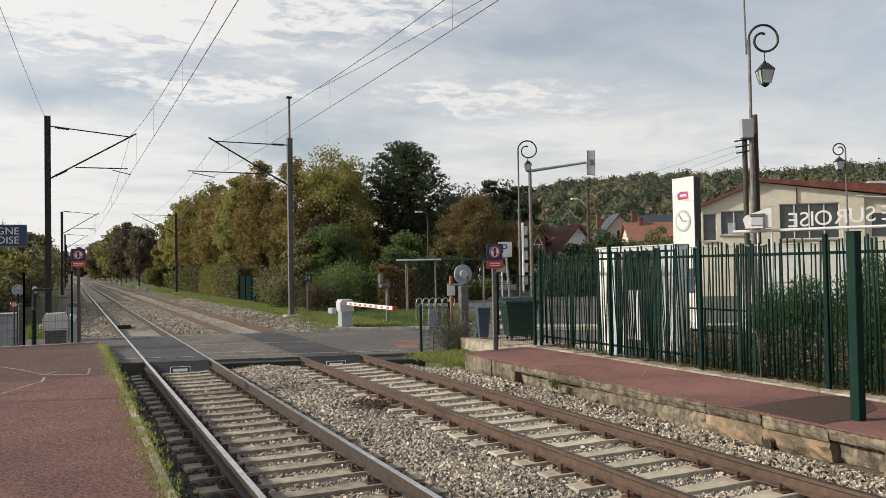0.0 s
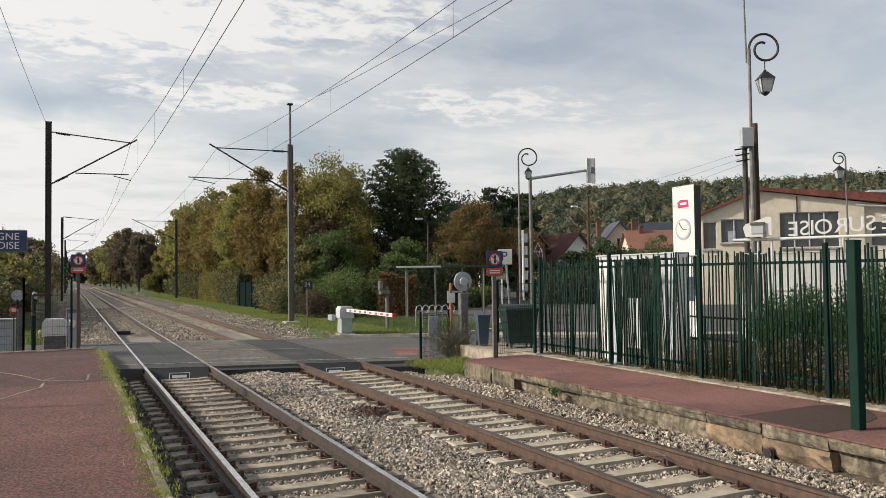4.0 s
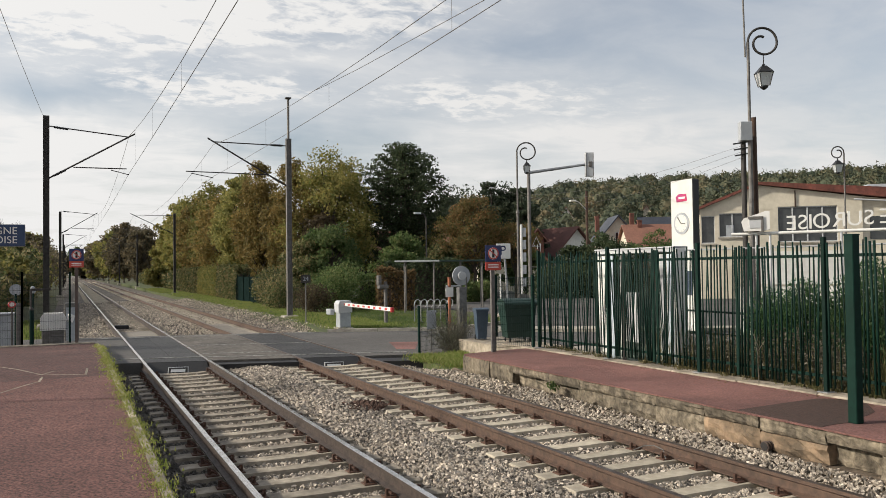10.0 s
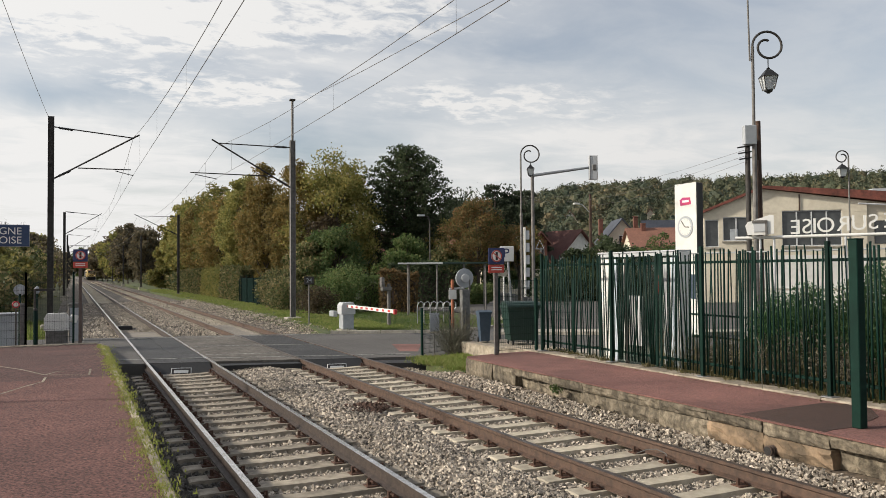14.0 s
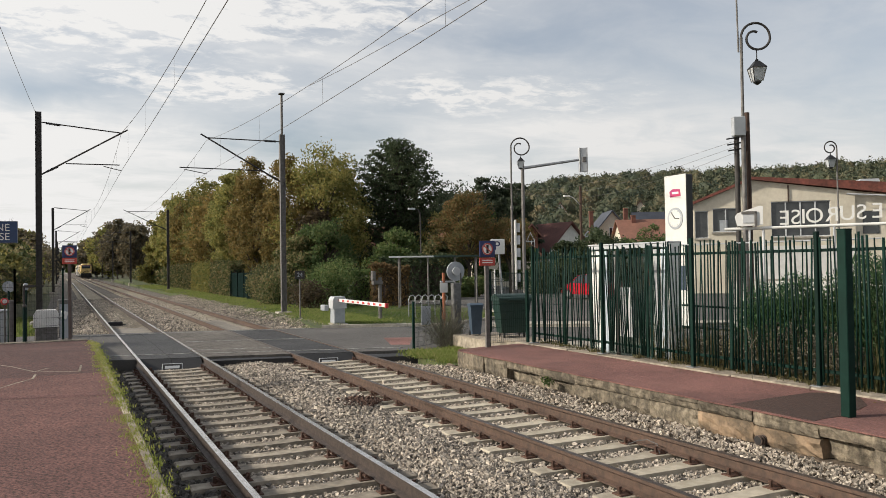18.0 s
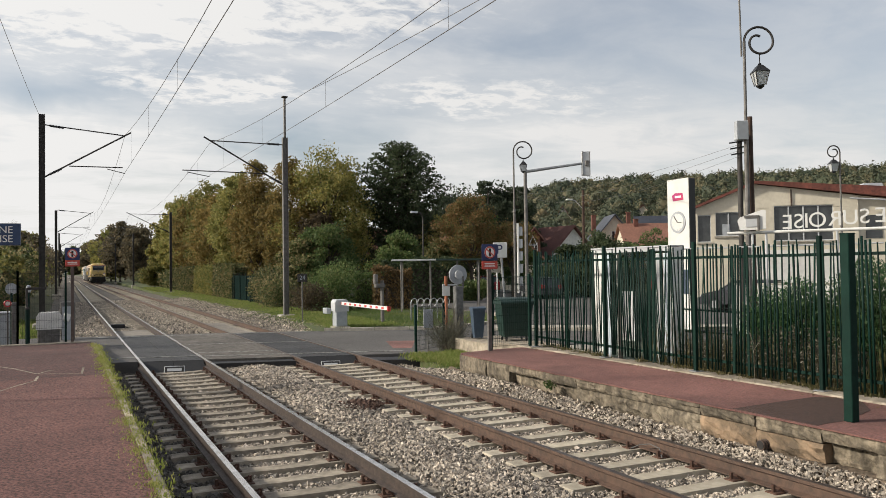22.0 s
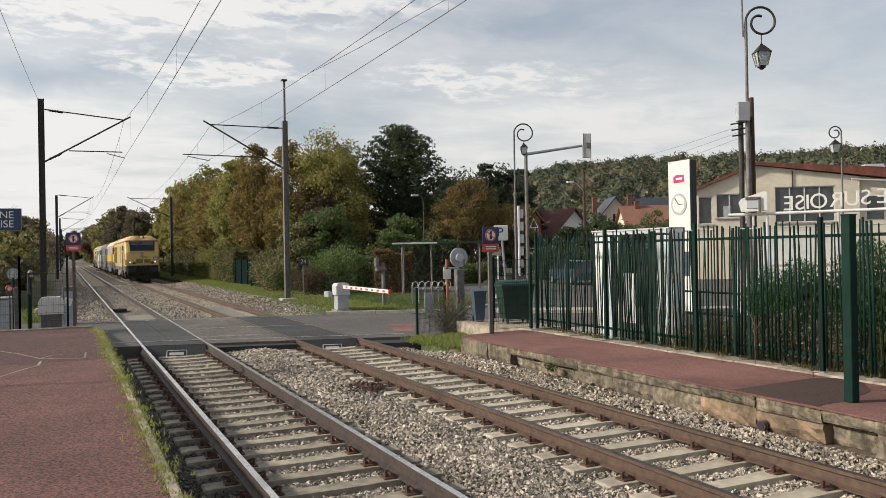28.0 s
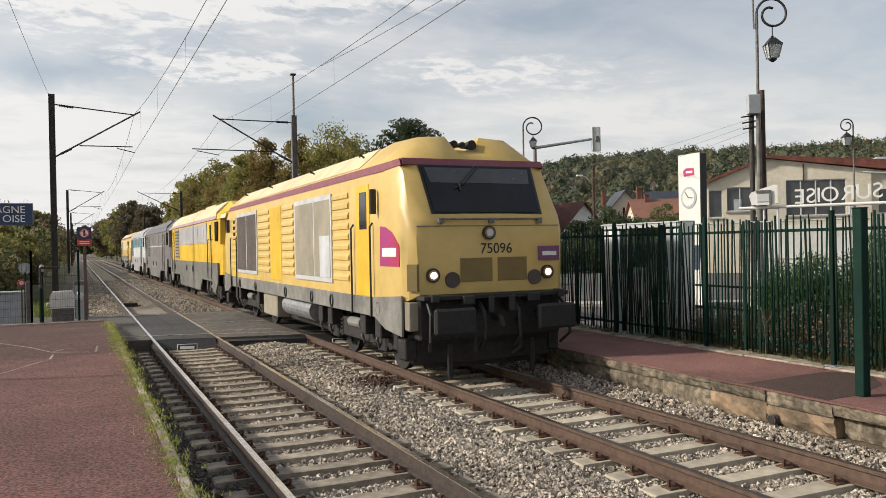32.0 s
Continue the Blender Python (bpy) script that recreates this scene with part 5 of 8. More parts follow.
marker = thing("orange_marker", 9.66, 20.25, -0.02, label="orange warning post with a white reflector band", category="post")
part("post", Shape().tube([(0, 0, 0), (0, 0, 2.0)], 0.045, 10), M["orange"], marker)
part("band", Shape().box(-0.14, 0.10, -0.055, -0.045, 1.45, 1.72, 0.004), M["white_paint"], marker)
part("arm", Shape().tube([(-0.1, 0, 1.75), (0.35, 0, 1.75)], 0.025, 8), M["pale_grey"], marker)

lid = thing("notice_box", 8.85, 19.7, -0.02, label="pale metal notice plate on the low wire panel", category="sign")
part("plate", Shape().box(-0.14, 0.14, -0.02, 0.0, 0.62, 1.12, 0.006), M["grey_paint"], lid)
part("stem", Shape().tube([(0, 0.02, 0), (0, 0.02, 1.0)], 0.015, 6), M["dull_steel"], lid)


def left_gear():
    m = thing("barrier_machine", -0.42, 26.6, 0.0, label="white hooded barrier machine behind the wire fence", category="barrier")
    part("base", Shape().box(-0.30, 0.30, -0.25, 0.25, -0.1, 0.55, 0.02), M["dull_steel"], m, "dark grey base")
    part("hood", Shape().prism([(-0.34, 0.55), (0.34, 0.55), (0.34, 0.92), (0.26, 1.05), (-0.26, 1.05), (-0.34, 0.92)], "y", -0.28, 0.28), M["white_paint"], m, "white hood")
    for k in range(8):
        part("hood_rib", Shape().box(-0.31 + 0.082 * k, -0.285 + 0.082 * k, -0.292, -0.278, 0.57, 0.93, 0.004), M["white_paint"], m)
    part("counterweight", Shape().tube([(0.44, -0.02, 0.78), (0.50, 0.02, 0.98)], 0.10, 16), M["white_paint"], m, "white counterweight disc")
    c = thing("relay_cabinet", -1.95, 27.6, 0.0, label="pale grey relay cabinet behind the wire fence", category="cabinet")
    part("body", Shape().box(-0.45, 0.45, -0.3, 0.3, 0, 1.0, 0.02), M["grey_paint"], c)
    part("roof", Shape().box(-0.5, 0.5, -0.34, 0.34, 1.0, 1.06, 0.01), M["grey_paint"], c)
    part("door", Shape().box(-0.40, 0.40, -0.315, -0.30, 0.08, 0.94, 0.004), M["grey_paint"], c)
    for x, y, zt, r in ((-1.42, 26.9, 1.86, 0.2), (-0.98, 27.2, 1.86, 0.0)):
        d = thing("crossing_light", x, y, 0, label="small crossing light on a grey post", category="crossing signal")
        part("post", Shape().tube([(0, 0, 0), (0, 0, zt - 0.2)], 0.035, 10), M["green_paint"], d)
        if r:
            part("backplate", Shape().tube([(0, -0.02, zt - 0.1), (0, 0.02, zt - 0.1)], 0.17, 26), M["grey_paint"], d)
        part("bell", Shape().lathe([(0.02, zt), (0.06, zt - 0.03), (0.075, zt - 0.18), (0.05, zt - 0.22)], 14), M["grey_paint"], d)
    e = thing("track_cabinet", 0.10, 29.6, -0.2, label="grey metal track cabinet beside the crossing", category="cabinet")
    part("body", Shape().box(-0.22, 0.22, -0.2, 0.2, 0, 1.45, 0.02), M["dull_steel"], e)
    part("door", Shape().box(-0.17, 0.17, -0.21, -0.2, 0.08, 1.3, 0.004), M["grey_paint"], e)
    arm = thing("barrier_boom_support", -1.30, 26.37, 0.1, label="stout grey post with a horizontal boom rest", category="post")
    part("shaft", Shape().box(-0.085, 0.085, -0.06, 0.06, 0, 1.28, 0.01), M["dull_steel"], arm)
    part("boom_rest", Shape().box(0.30, 0.82, -0.03, 0.03, 1.63, 1.70, 0.006), M["dark_steel"], arm)
    part("stay", Shape().tube([(0.30, 0, 0), (0.30, 0, 1.68)], 0.03, 8), M["dark_steel"], arm)
    lamp = thing("marker_lamp", -1.50, 26.56, 0.1, label="small red and white lamp on a thin post", category="lamp")
    part("post", Shape().tube([(0, 0, 0), (0, 0, 1.15)], 0.022, 8), M["dark_steel"], lamp)
    part("lamp_disc", Shape().tube([(0, -0.03, 1.24), (0, 0.03, 1.24)], 0.10, 18), M["white_paint"], lamp)
    part("lamp_rim", Shape().tube([(0.085 * math.cos(a), -0.034, 1.24 + 0.085 * math.sin(a)) for a in [2 * math.pi * k / 18 for k in range(19)]], 0.02, 6), M["red_paint"], lamp)
    for x in (-3.3, -0.97):
        p = thing("bollard", x, 25.9, 0.1, label="short dark steel bollard at the platform end", category="bollard")
        part("shaft", Shape().tube([(0, 0, 0), (0, 0, 1.1)], 0.05, 12), M["green_paint"], p)
        part("cap", Shape().lathe([(0.06, 1.08), (0.06, 1.12), (0.03, 1.16)], 12), M["dark_steel"], p)


left_gear()


# ---- refuse bins ----
def dumpster():
    t = thing("wheeled_dumpster", 10.26, 17.55, 0.36, -14, label="large dark green wheeled refuse container with a closed lid", category="refuse container")
    t.scale = (0.62, 0.66, 0.84)
    body = [[(-0.52, -0.40, 0.14), (0.52, -0.40, 0.14), (0.52, 0.40, 0.14), (-0.52, 0.40, 0.14)], [(-0.66, -0.52, 1.1), (0.66, -0.52, 1.1), (0.66, 0.52, 1.1), (-0.66, 0.52, 1.1)]]
    part("body", Shape().loft(body), M["green_plastic"], t)
    for x in (-0.4, 0.0, 0.4):
        part("rib", Shape().loft([[(x * 0.8 - 0.03, -0.412, 0.18), (x * 0.8 + 0.03, -0.412, 0.18), (x * 0.8 + 0.03, -0.39, 0.18), (x * 0.8 - 0.03, -0.39, 0.18)],
                                  [(x - 0.03, -0.535, 1.08), (x + 0.03, -0.535, 1.08), (x + 0.03, -0.5, 1.08), (x - 0.03, -0.5, 1.08)]]), M["green_plastic"], t)
    part("rim", Shape().box(-0.70, 0.70, -0.56, 0.56, 1.08, 1.15, 0.015), M["green_plastic"], t)
    part("lid", Shape().prism([(-0.58, 1.15), (0.58, 1.15), (0.56, 1.20), (0.1, 1.30), (-0.3, 1.27), (-0.56, 1.19)], "x", -0.69, 0.69), M["green_plastic"], t, "slightly arched lid")
    part("grip_bar", Shape().tube([(-0.3, -0.62, 1.13), (0.3, -0.62, 1.13)], 0.016, 6), M["green_plastic"], t)
    for x in (-0.42, 0.42):
        for y in (-0.32, 0.32):
            w = part("caster", Shape().tube([(x - 0.02, y, 0.085), (x + 0.02, y, 0.085)], 0.085, 16), M["black"], t)
            part("fork", Shape().box(x - 0.03, x + 0.03, y - 0.02, y + 0.02, 0.085, 0.16, 0.004), M["steel"], w)


dumpster()
bin_ = thing("wheeled_bin", 9.70, 18.45, 0.36, -14, label="grey-blue wheeled refuse bin beside the dumpster", category="refuse bin")
part("body", Shape().loft([[(-0.18, -0.2, 0.05), (0.18, -0.2, 0.05), (0.18, 0.2, 0.05), (-0.18, 0.2, 0.05)], [(-0.26, -0.27, 0.95), (0.26, -0.27, 0.95), (0.26, 0.27, 0.95), (-0.26, 0.27, 0.95)]]), M["blue_plastic"], bin_)
part("lid", Shape().prism([(-0.30, 0.95), (0.30, 0.95), (0.28, 1.01), (-0.1, 1.05), (-0.30, 1.0)], "x", -0.28, 0.28), M["blue_plastic"], bin_)
for x in (-0.2, 0.2):
    part("wheel", Shape().tube([(x - 0.02, 0.2, 0.09), (x + 0.02, 0.2, 0.09)], 0.09, 16), M["black"], bin_)

bin_.scale = (0.62, 0.66, 0.80)


# ---- street lamps ----
def scroll(cx, cz, r, turns=1.3, start=math.pi, n=40, shrink=0.36):
    """A crook: over the top and curling inwards, in the xz plane."""
    out = []
    for k in range(n + 1):
        a = start - 2 * math.pi * turns * k / n
        q = r * (1 - (1 - shrink) * max(0, (k / n - 0.42)) / 0.58)
        out.append((cx + q * math.cos(a), 0, cz + q * math.sin(a)))
    return out


def lantern(parent, x, z, s):
    """A four-sided lantern that hangs with its finial at (x, z)."""
    m = pose(x, 0, z) @ Matrix.Scale(s, 4)
    roof = part("lantern_roof", Shape().loft([[(-0.21, -0.21, -0.26), (0.21, -0.21, -0.26), (0.21, 0.21, -0.26), (-0.21, 0.21, -0.26)], [(-0.06, -0.06, -0.06), (0.06, -0.06, -0.06), (0.06, 0.06, -0.06), (-0.06, 0.06, -0.06)]], True, m), M["black"], parent)
    part("finial", Shape().lathe([(0.02, 0.0), (0.05, -0.03), (0.02, -0.06)], 10, m), M["black"], roof)
    part("lantern_glass", Shape().loft([[(-0.11, -0.11, -0.62), (0.11, -0.11, -0.62), (0.11, 0.11, -0.62), (-0.11, 0.11, -0.62)], [(-0.185, -0.185, -0.262), (0.185, -0.185, -0.262), (0.185, 0.185, -0.262), (-0.185, 0.185, -0.262)]], True, m), M["frost"], parent, "pale milky lantern panes")
    for sx in (-1, 1):
        for sy in (-1, 1):
            part("lantern_edge", Shape().tube([(sx * 0.115, sy * 0.115, -0.63), (sx * 0.19, sy * 0.19, -0.26)], 0.014, 5, m=m), M["black"], parent)
    part("lantern_foot", Shape().lathe([(0.115, -0.62), (0.12, -0.65), (0.03, -0.72)], 8, m), M["black"], parent)


def crook_lamp(x, y, z0, rz, z_crook, r, label, thick=0.035, s=1.0, up=0.0, mirror=1, drop=0.0):
    t = thing("street_lamp", x, y, z0, rz, label=label, category="street lamp", group="crook street lamps")
    part("pole", Shape().tube([(0, 0, 0), (0, 0, z_crook - 2.2)], thick * 1.5, 10), M["dull_steel"], t)
    part("upper_pole", Shape().tube([(0, 0, z_crook - 2.25), (0, 0, z_crook)], thick, 10), M["dull_steel"], t)
    part("collar", Shape().lathe([(thick * 1.6, z_crook - 2.3), (thick * 2.2, z_crook - 2.25), (thick * 1.2, z_crook - 2.15)], 12), M["dull_steel"], t)
    crook = [(mirror * px, py, pz) for px, py, pz in scroll(r, z_crook, r)]
    part("crook", Shape().tube(crook, thick * 0.8, 8), M["dark_steel"], t, "scrolled crook")
    part("hook", Shape().tube([(mirror * r * 1.05, 0, z_crook - r * 0.80), (mirror * r * 1.05, 0, z_crook - r - 0.02 - drop)], 0.012, 6), M["black"], t)
    lantern(t, mirror * r * 1.05, z_crook - r - 0.02 - drop, s)
    if up:
        part("antenna", Shape().tube([(-0.07, 0, z_crook - 0.35), (-0.12, 0, z_crook + up)], 0.022, 8), M["dull_steel"], t, "thin mast clamped to the lamp")
    return t


LAMP_TURN = -25.0
crook_lamp(14.63, 14.01, 0.2, LAMP_TURN, 7.30, 0.345, "tall grey street lamp with a scrolled crook and lantern", 0.036, 0.86, 2.6, drop=0.15)
crook_lamp(15.0, 25.5, 0.0, LAMP_TURN, 6.5, 0.34, "grey street lamp with a scrolled crook and lantern", 0.032, 0.65)
crook_lamp(25.2, 19.8, 0.0, LAMP_TURN, 6.2, 0.22, "thin grey street lamp with a scrolled crook", 0.028, 0.75, 0.0, -1)

box = thing("utility_pole", 14.60, 14.22, 0.2, LAMP_TURN, label="grey steel service pole with a junction box and insulators", category="utility pole")
part("pole", Shape().tube([(0.02, 0, 0), (0.02, 0, 5.2)], 0.06, 12), M["dark_steel"], box)
part("junction_box", Shape().box(-0.14, 0.14, -0.28, -0.09, 4.95, 5.40, 0.01), M["grey_paint"], box, "grey junction box")
for k in range(3):
    part("insulator", Shape().tube([(-0.24 + 0.02 * k, -0.05, 4.90 - 0.14 * k), (0.16, -0.05, 4.96 - 0.14 * k)], 0.018, 6), M["black"], box)
wood = thing("wooden_pole", 14.93, 14.15, 0.2, label="weathered brown wooden pole", category="utility pole")
part("shaft", Shape().tube([(0, 0, 0), (-0.03, 0, 5.55)], 0.075, 12, 0.062), M["wood_pole"], wood)
part("cable_guard", Shape().tube([(-0.12, -0.06, 0), (-0.13, -0.06, 4.6)], 0.03, 8), M["wood_pole"], wood)
for k in range(3):
    c = tagged(new("service_cable"), "thin service cable crossing the sky", "cable", "service cables")
    a, b = Vector((14.5, 14.1, 5.05 - 0.14 * k)), Vector((30 + 2 * k, 58, 9.5 - 0.3 * k))
    part("cable", Shape().tube([a.lerp(b, i / 12) - Vector((0, 0, 1.2 * (1 - (i / 6 - 1) ** 2))) for i in range(13)], 0.004, 4), M["wire"], c)


def gantry():
    t = thing("traffic_signal_gantry", 16.16, 26.6, 0.0, -25, label="grey steel gantry arm with a traffic signal seen from behind", category="traffic signal")
    part("post", Shape().tube([(0, 0, 0), (0, 0, 6.0)], 0.075, 12, 0.065), M["dull_steel"], t)
    part("arm", Shape().tube([(0, 0, 5.90), (2.40, 0, 6.22)], 0.062, 10, 0.045), M["steel"], t)
    head = part("signal_box", Shape().box(2.20, 2.52, -0.06, 0.10, 5.72, 6.66, 0.012), M["pale_grey"], t, "louvred grey signal box")
    part("bracket", Shape().box(2.32, 2.46, -0.12, -0.06, 6.1, 6.3, 0.01), M["dull_steel"], head)
    for k in (-1, 1):
        part("box_edge", Shape().box(2.36 + k * 0.14, 2.38 + k * 0.14, -0.075, -0.06, 5.72, 6.66), M["dull_steel"], head)
    part("plate_column", Shape().box(-0.36, -0.28, -0.05, 0.05, 1.2, 3.9, 0.01), M["white_paint"], t, "stack of white direction plates seen edge on")
    for k in range(5):
        part("plate_edge", Shape().box(-0.28, -0.14, -0.04, 0.04, 1.5 + 0.48 * k, 1.85 + 0.48 * k, 0.01), M["grey_paint"], t)
    part("triangle_frame", Shape().tube([(0.10, -0.02, 3.05), (0.42, -0.02, 3.05), (0.26, -0.02, 3.40), (0.10, -0.02, 3.05)], 0.016, 6), M["pale_grey"], t, "open triangular sign frame")


gantry()

street = thing("street_lamp", 22.3, 50.3, 0.0, label="slim grey street lamp with a curved arm", category="street lamp")
part("pole", Shape().tube([(0, 0, 0), (0, 0, 5.7), (-0.15, 0, 6.0), (-0.5, 0, 6.05)], 0.05, 8), M["dark_steel"], street)
part("lamp_head", Shape().box(-0.9, -0.4, -0.1, 0.1, 6.0, 6.12, 0.02), M["pale_grey"], street)
street2 = thing("street_lamp", 41.1, 58.0, 0.0, label="wooden street pole with a white lamp arm", category="street lamp")
part("pole", Shape().tube([(0, 0, 0), (0, 0, 8.9)], 0.12, 8), M["wood_pole"], street2)
part("arm", Shape().tube([(0, 0, 7.2), (-0.8, 0, 7.9), (-1.2, 0, 8.0)], 0.035, 6), M["pale_grey"], street2)
part("lamp_head", Shape().box(-1.75, -1.15, -0.12, 0.12, 7.93, 8.07, 0.02), M["white_paint"], street2)


# ---- station totem, kiosk and lettering ----
def totem():
    t = thing("station_totem", 18.55, 20.6, 0.0, label="tall white station totem with a clock and dark edge", category="totem")
    part("body", Shape().box(-0.14, 0.14, -0.52, 0.52, 0, 5.05, 0.03), M["black"], t, "dark slab body")
    part("face", Shape().box(-0.152, -0.138, -0.50, 0.52, 0.05, 5.06, 0.004), M["enamel"], t, "white enamel face")
    badge = Shape().prism([(-0.28, 4.35), (-0.24, 4.58), (0.10, 4.60), (0.26, 4.52), (0.22, 4.33)], "x", -0.16, -0.150)
    part("badge", badge, M["magenta"], t, "magenta badge", at=pose(0, 0.02, 0))
    part("badge_bar", Shape().box(-0.164, -0.158, -0.16, 0.14, 4.43, 4.50), M["white_paint"], t)
    clock = part("clock_rim", Shape().tube([(-0.172, 0.02, 3.62), (-0.150, 0.02, 3.62)], 0.36, 36), M["grey_paint"], t, "grey clock ring")
    part("clock_face", Shape().tube([(-0.178, 0.02, 3.62), (-0.170, 0.02, 3.62)], 0.285, 36), M["enamel"], clock)
    for a, r in ((-38, 0.26), (95, 0.19)):
        d = Vector((0, -math.sin(radians(a)), math.cos(radians(a))))
        part("clock_needle", Shape().tube([Vector((-0.183, 0.02, 3.62)), Vector((-0.183, 0.02, 3.62)) + d * r], 0.018, 5), M["dull_steel"], clock)
    for k in range(12):
        a = k * math.pi / 6
        part("hour_mark", Shape().box(-0.184, -0.176, -0.012, 0.012, -0.03, 0.03, 0, pose(0, 0.02 + 0.26 * math.sin(a), 3.62 + 0.26 * math.cos(a), math.degrees(-a), 0, 0)), M["pale_grey"], clock)
    words("caption", "GARE", 0.17, M["dull_steel"], t, pose(-0.156, 0.26, 2.62, 90, 0, -90), 0.002)
    part("map_panel", Shape().box(-0.158, -0.150, -0.42, 0.0, 1.25, 2.05, 0.003), M["car_blue"], t, "blue notice panel")


totem()


def shelter():
    t = thing("station_shelter", 10.30, 14.25, 0.24, -90, label="white framed glazed shelter with posters behind the fence", category="shelter")
    w, d, hgt = 2.5, 0.28, 2.36
    part("roof", Shape().box(-0.02, w + 0.02, -0.02, d + 0.02, hgt - 0.045, hgt - 0.015, 0.006), M["pale_grey"], t, "flat pale roof")
    part("side_panel", Shape().box(-0.02, 0.05, 0.0, d, 0, hgt - 0.05, 0.008), M["white_paint"], t, "white side panel")
    part("side_panel", Shape().box(w - 0.05, w + 0.02, 0.0, d, 0, hgt - 0.05, 0.008), M["white_paint"], t, "white side panel")
    part("back_panel", Shape().box(0.055, w - 0.055, d - 0.03, d - 0.005, 0.02, hgt - 0.06, 0.003), M["pane"], t, "green-tinted glass back")
    for x0, x1, z0, z1, m, lab in ((0.055, 0.33, 0.02, 2.2, "white_paint", "white panel"), (0.44, 0.60, 0.05, 2.2, "pale_blue", "pale bluish panel"), (0.84, 0.96, 0.02, 2.2, "dark_steel", "dark post panel"),
                                   (1.00, 1.40, 0.45, 1.45, "pale_grey", "pale notice panel"), (1.84, 1.98, 1.5, 2.05, "sign_red", "narrow red poster"), (2.06, 2.16, 0.05, 2.2, "pale_grey", "pale panel"), (2.26, 2.42, 0.05, 2.2, "pale_blue", "pale bluish panel")):
        pane = part("pane", Shape().box(x0, x1, 0.02, 0.04, z0, z1, 0.003), M[m], t, lab)
        part("pane_frame", Shape().box(x0 - 0.015, x0 - 0.001, 0.015, 0.05, z0, z1, 0.003), M["white_paint"], pane)
    part("top_rail", Shape().box(0.052, w - 0.052, 0.002, 0.10, hgt - 0.12, hgt - 0.052, 0.004), M["pale_grey"], t)


shelter()

white_gate = thing("garden_gate", 16.1, 28.85, -0.01, -30, label="white tubular gate frame by the street", category="gate")
for a, b in (((0, 0, 0), (0, 0, 2.0)), ((0.75, 0, 0), (0.75, 0, 0.45)), ((0, 0, 0.40), (0.78, 0, 0.40))):
    part("frame_bar", Shape().tube([a, b], 0.03, 8), M["white_paint"], white_gate)

low_rail = tagged(new("low_railing"), "dark green tube railing behind the shelter", "railing")
for z in (0.75, 1.22):
    part("rail", Shape().tube([(12.5, 15.2, z), (12.5, 11.6, z)], 0.022, 8), M["green_paint"], low_rail)
for y in (15.2, 13.4, 11.6):
    part("post", Shape().tube([(12.5, y, 0.1), (12.5, y, 1.25)], 0.026, 8), M["green_paint"], low_rail)


def lettering():
    t = tagged(new("sign_letters"), "white free-standing station name letters on a rail, seen from behind", "sign")
    a, b = Vector((10.55, 10.58, 2.75)), Vector((12.75, 8.3, 2.78))
    d = (b - a).normalized()
    turn = math.degrees(math.atan2(d.y, d.x))
    part("rail", Shape().tube([a, b], 0.028, 10), M["white_paint"], t, "white tube")
    for q in (0.13, 0.2, 0.55, 0.9):
        p = a.lerp(b, q)
        part("support", Shape().tube([(p.x, p.y, 0.2), (p.x, p.y, p.z)], 0.02, 8), M["pale_grey"], t)
    low = [Vector((10.1, 12.2, 2.50)), Vector((12.9, 9.3, 2.55))]
    part("lower_rail", Shape().tube(low, 0.014, 8), M["pale_grey"], t, "thin white tube")
    # places of the letters along the tube, as seen from behind
    for ch, q in (("E", 0.309), ("S", 0.364), ("I", 0.402), ("O", 0.456), ("R", 0.543), ("U", 0.615), ("S", 0.682), ("E", 0.758)):
        p = a.lerp(b, q)
        words("letter", ch, 0.355, M["white_paint"], t, pose(p.x, p.y, p.z + 0.150 + 0.13 * (q - 0.309), 90, 0, turn + 180), 0.018, "CENTER", "white letter")
    lamp = thing("floodlight", a.lerp(b, 0.13).x, a.lerp(b, 0.13).y, 2.80, turn, label="white angular floodlight housing on the sign rail", category="floodlight")
    part("housing", Shape().prism([(-0.20, 0.0), (-0.24, 0.16), (-0.20, 0.22), (0.16, 0.34), (0.22, 0.33), (0.22, 0.02), (0.1, 0.0)], "y", -0.10, 0.10), M["white_paint"], lamp)
    part("back_cover", Shape().box(-0.11, 0.10, -0.115, -0.10, 0.05, 0.24, 0.004), M["pale_grey"], lamp)
    part("bracket", Shape().box(-0.13, 0.12, -0.13, -0.115, 0.20, 0.25, 0.004), M["dull_steel"], lamp)
    part("bracket", Shape().box(0.08, 0.12, -0.13, -0.115, -0.02, 0.24, 0.004), M["dull_steel"], lamp)


lettering()


# ---- buildings ----
yard_wall = tagged(new("yard_wall"), "low white rendered wall across the station yard", "wall")
turn = math.degrees(math.atan2(15.9 - 19.0, 21.8 - 19.2))
part("wall_face", Shape().box(0.0, 7.5, -0.1, 0.1, -0.2, 1.55, 0.01, pose(19.2, 19.0, 0, 0, 0, turn)), M["white_wall"], yard_wall)
part("coping", Shape().box(-0.03, 7.53, -0.13, 0.13, 1.552, 1.60, 0.01, pose(19.2, 19.0, 0, 0, 0, turn)), M["pale_concrete"], yard_wall, "pale coping")


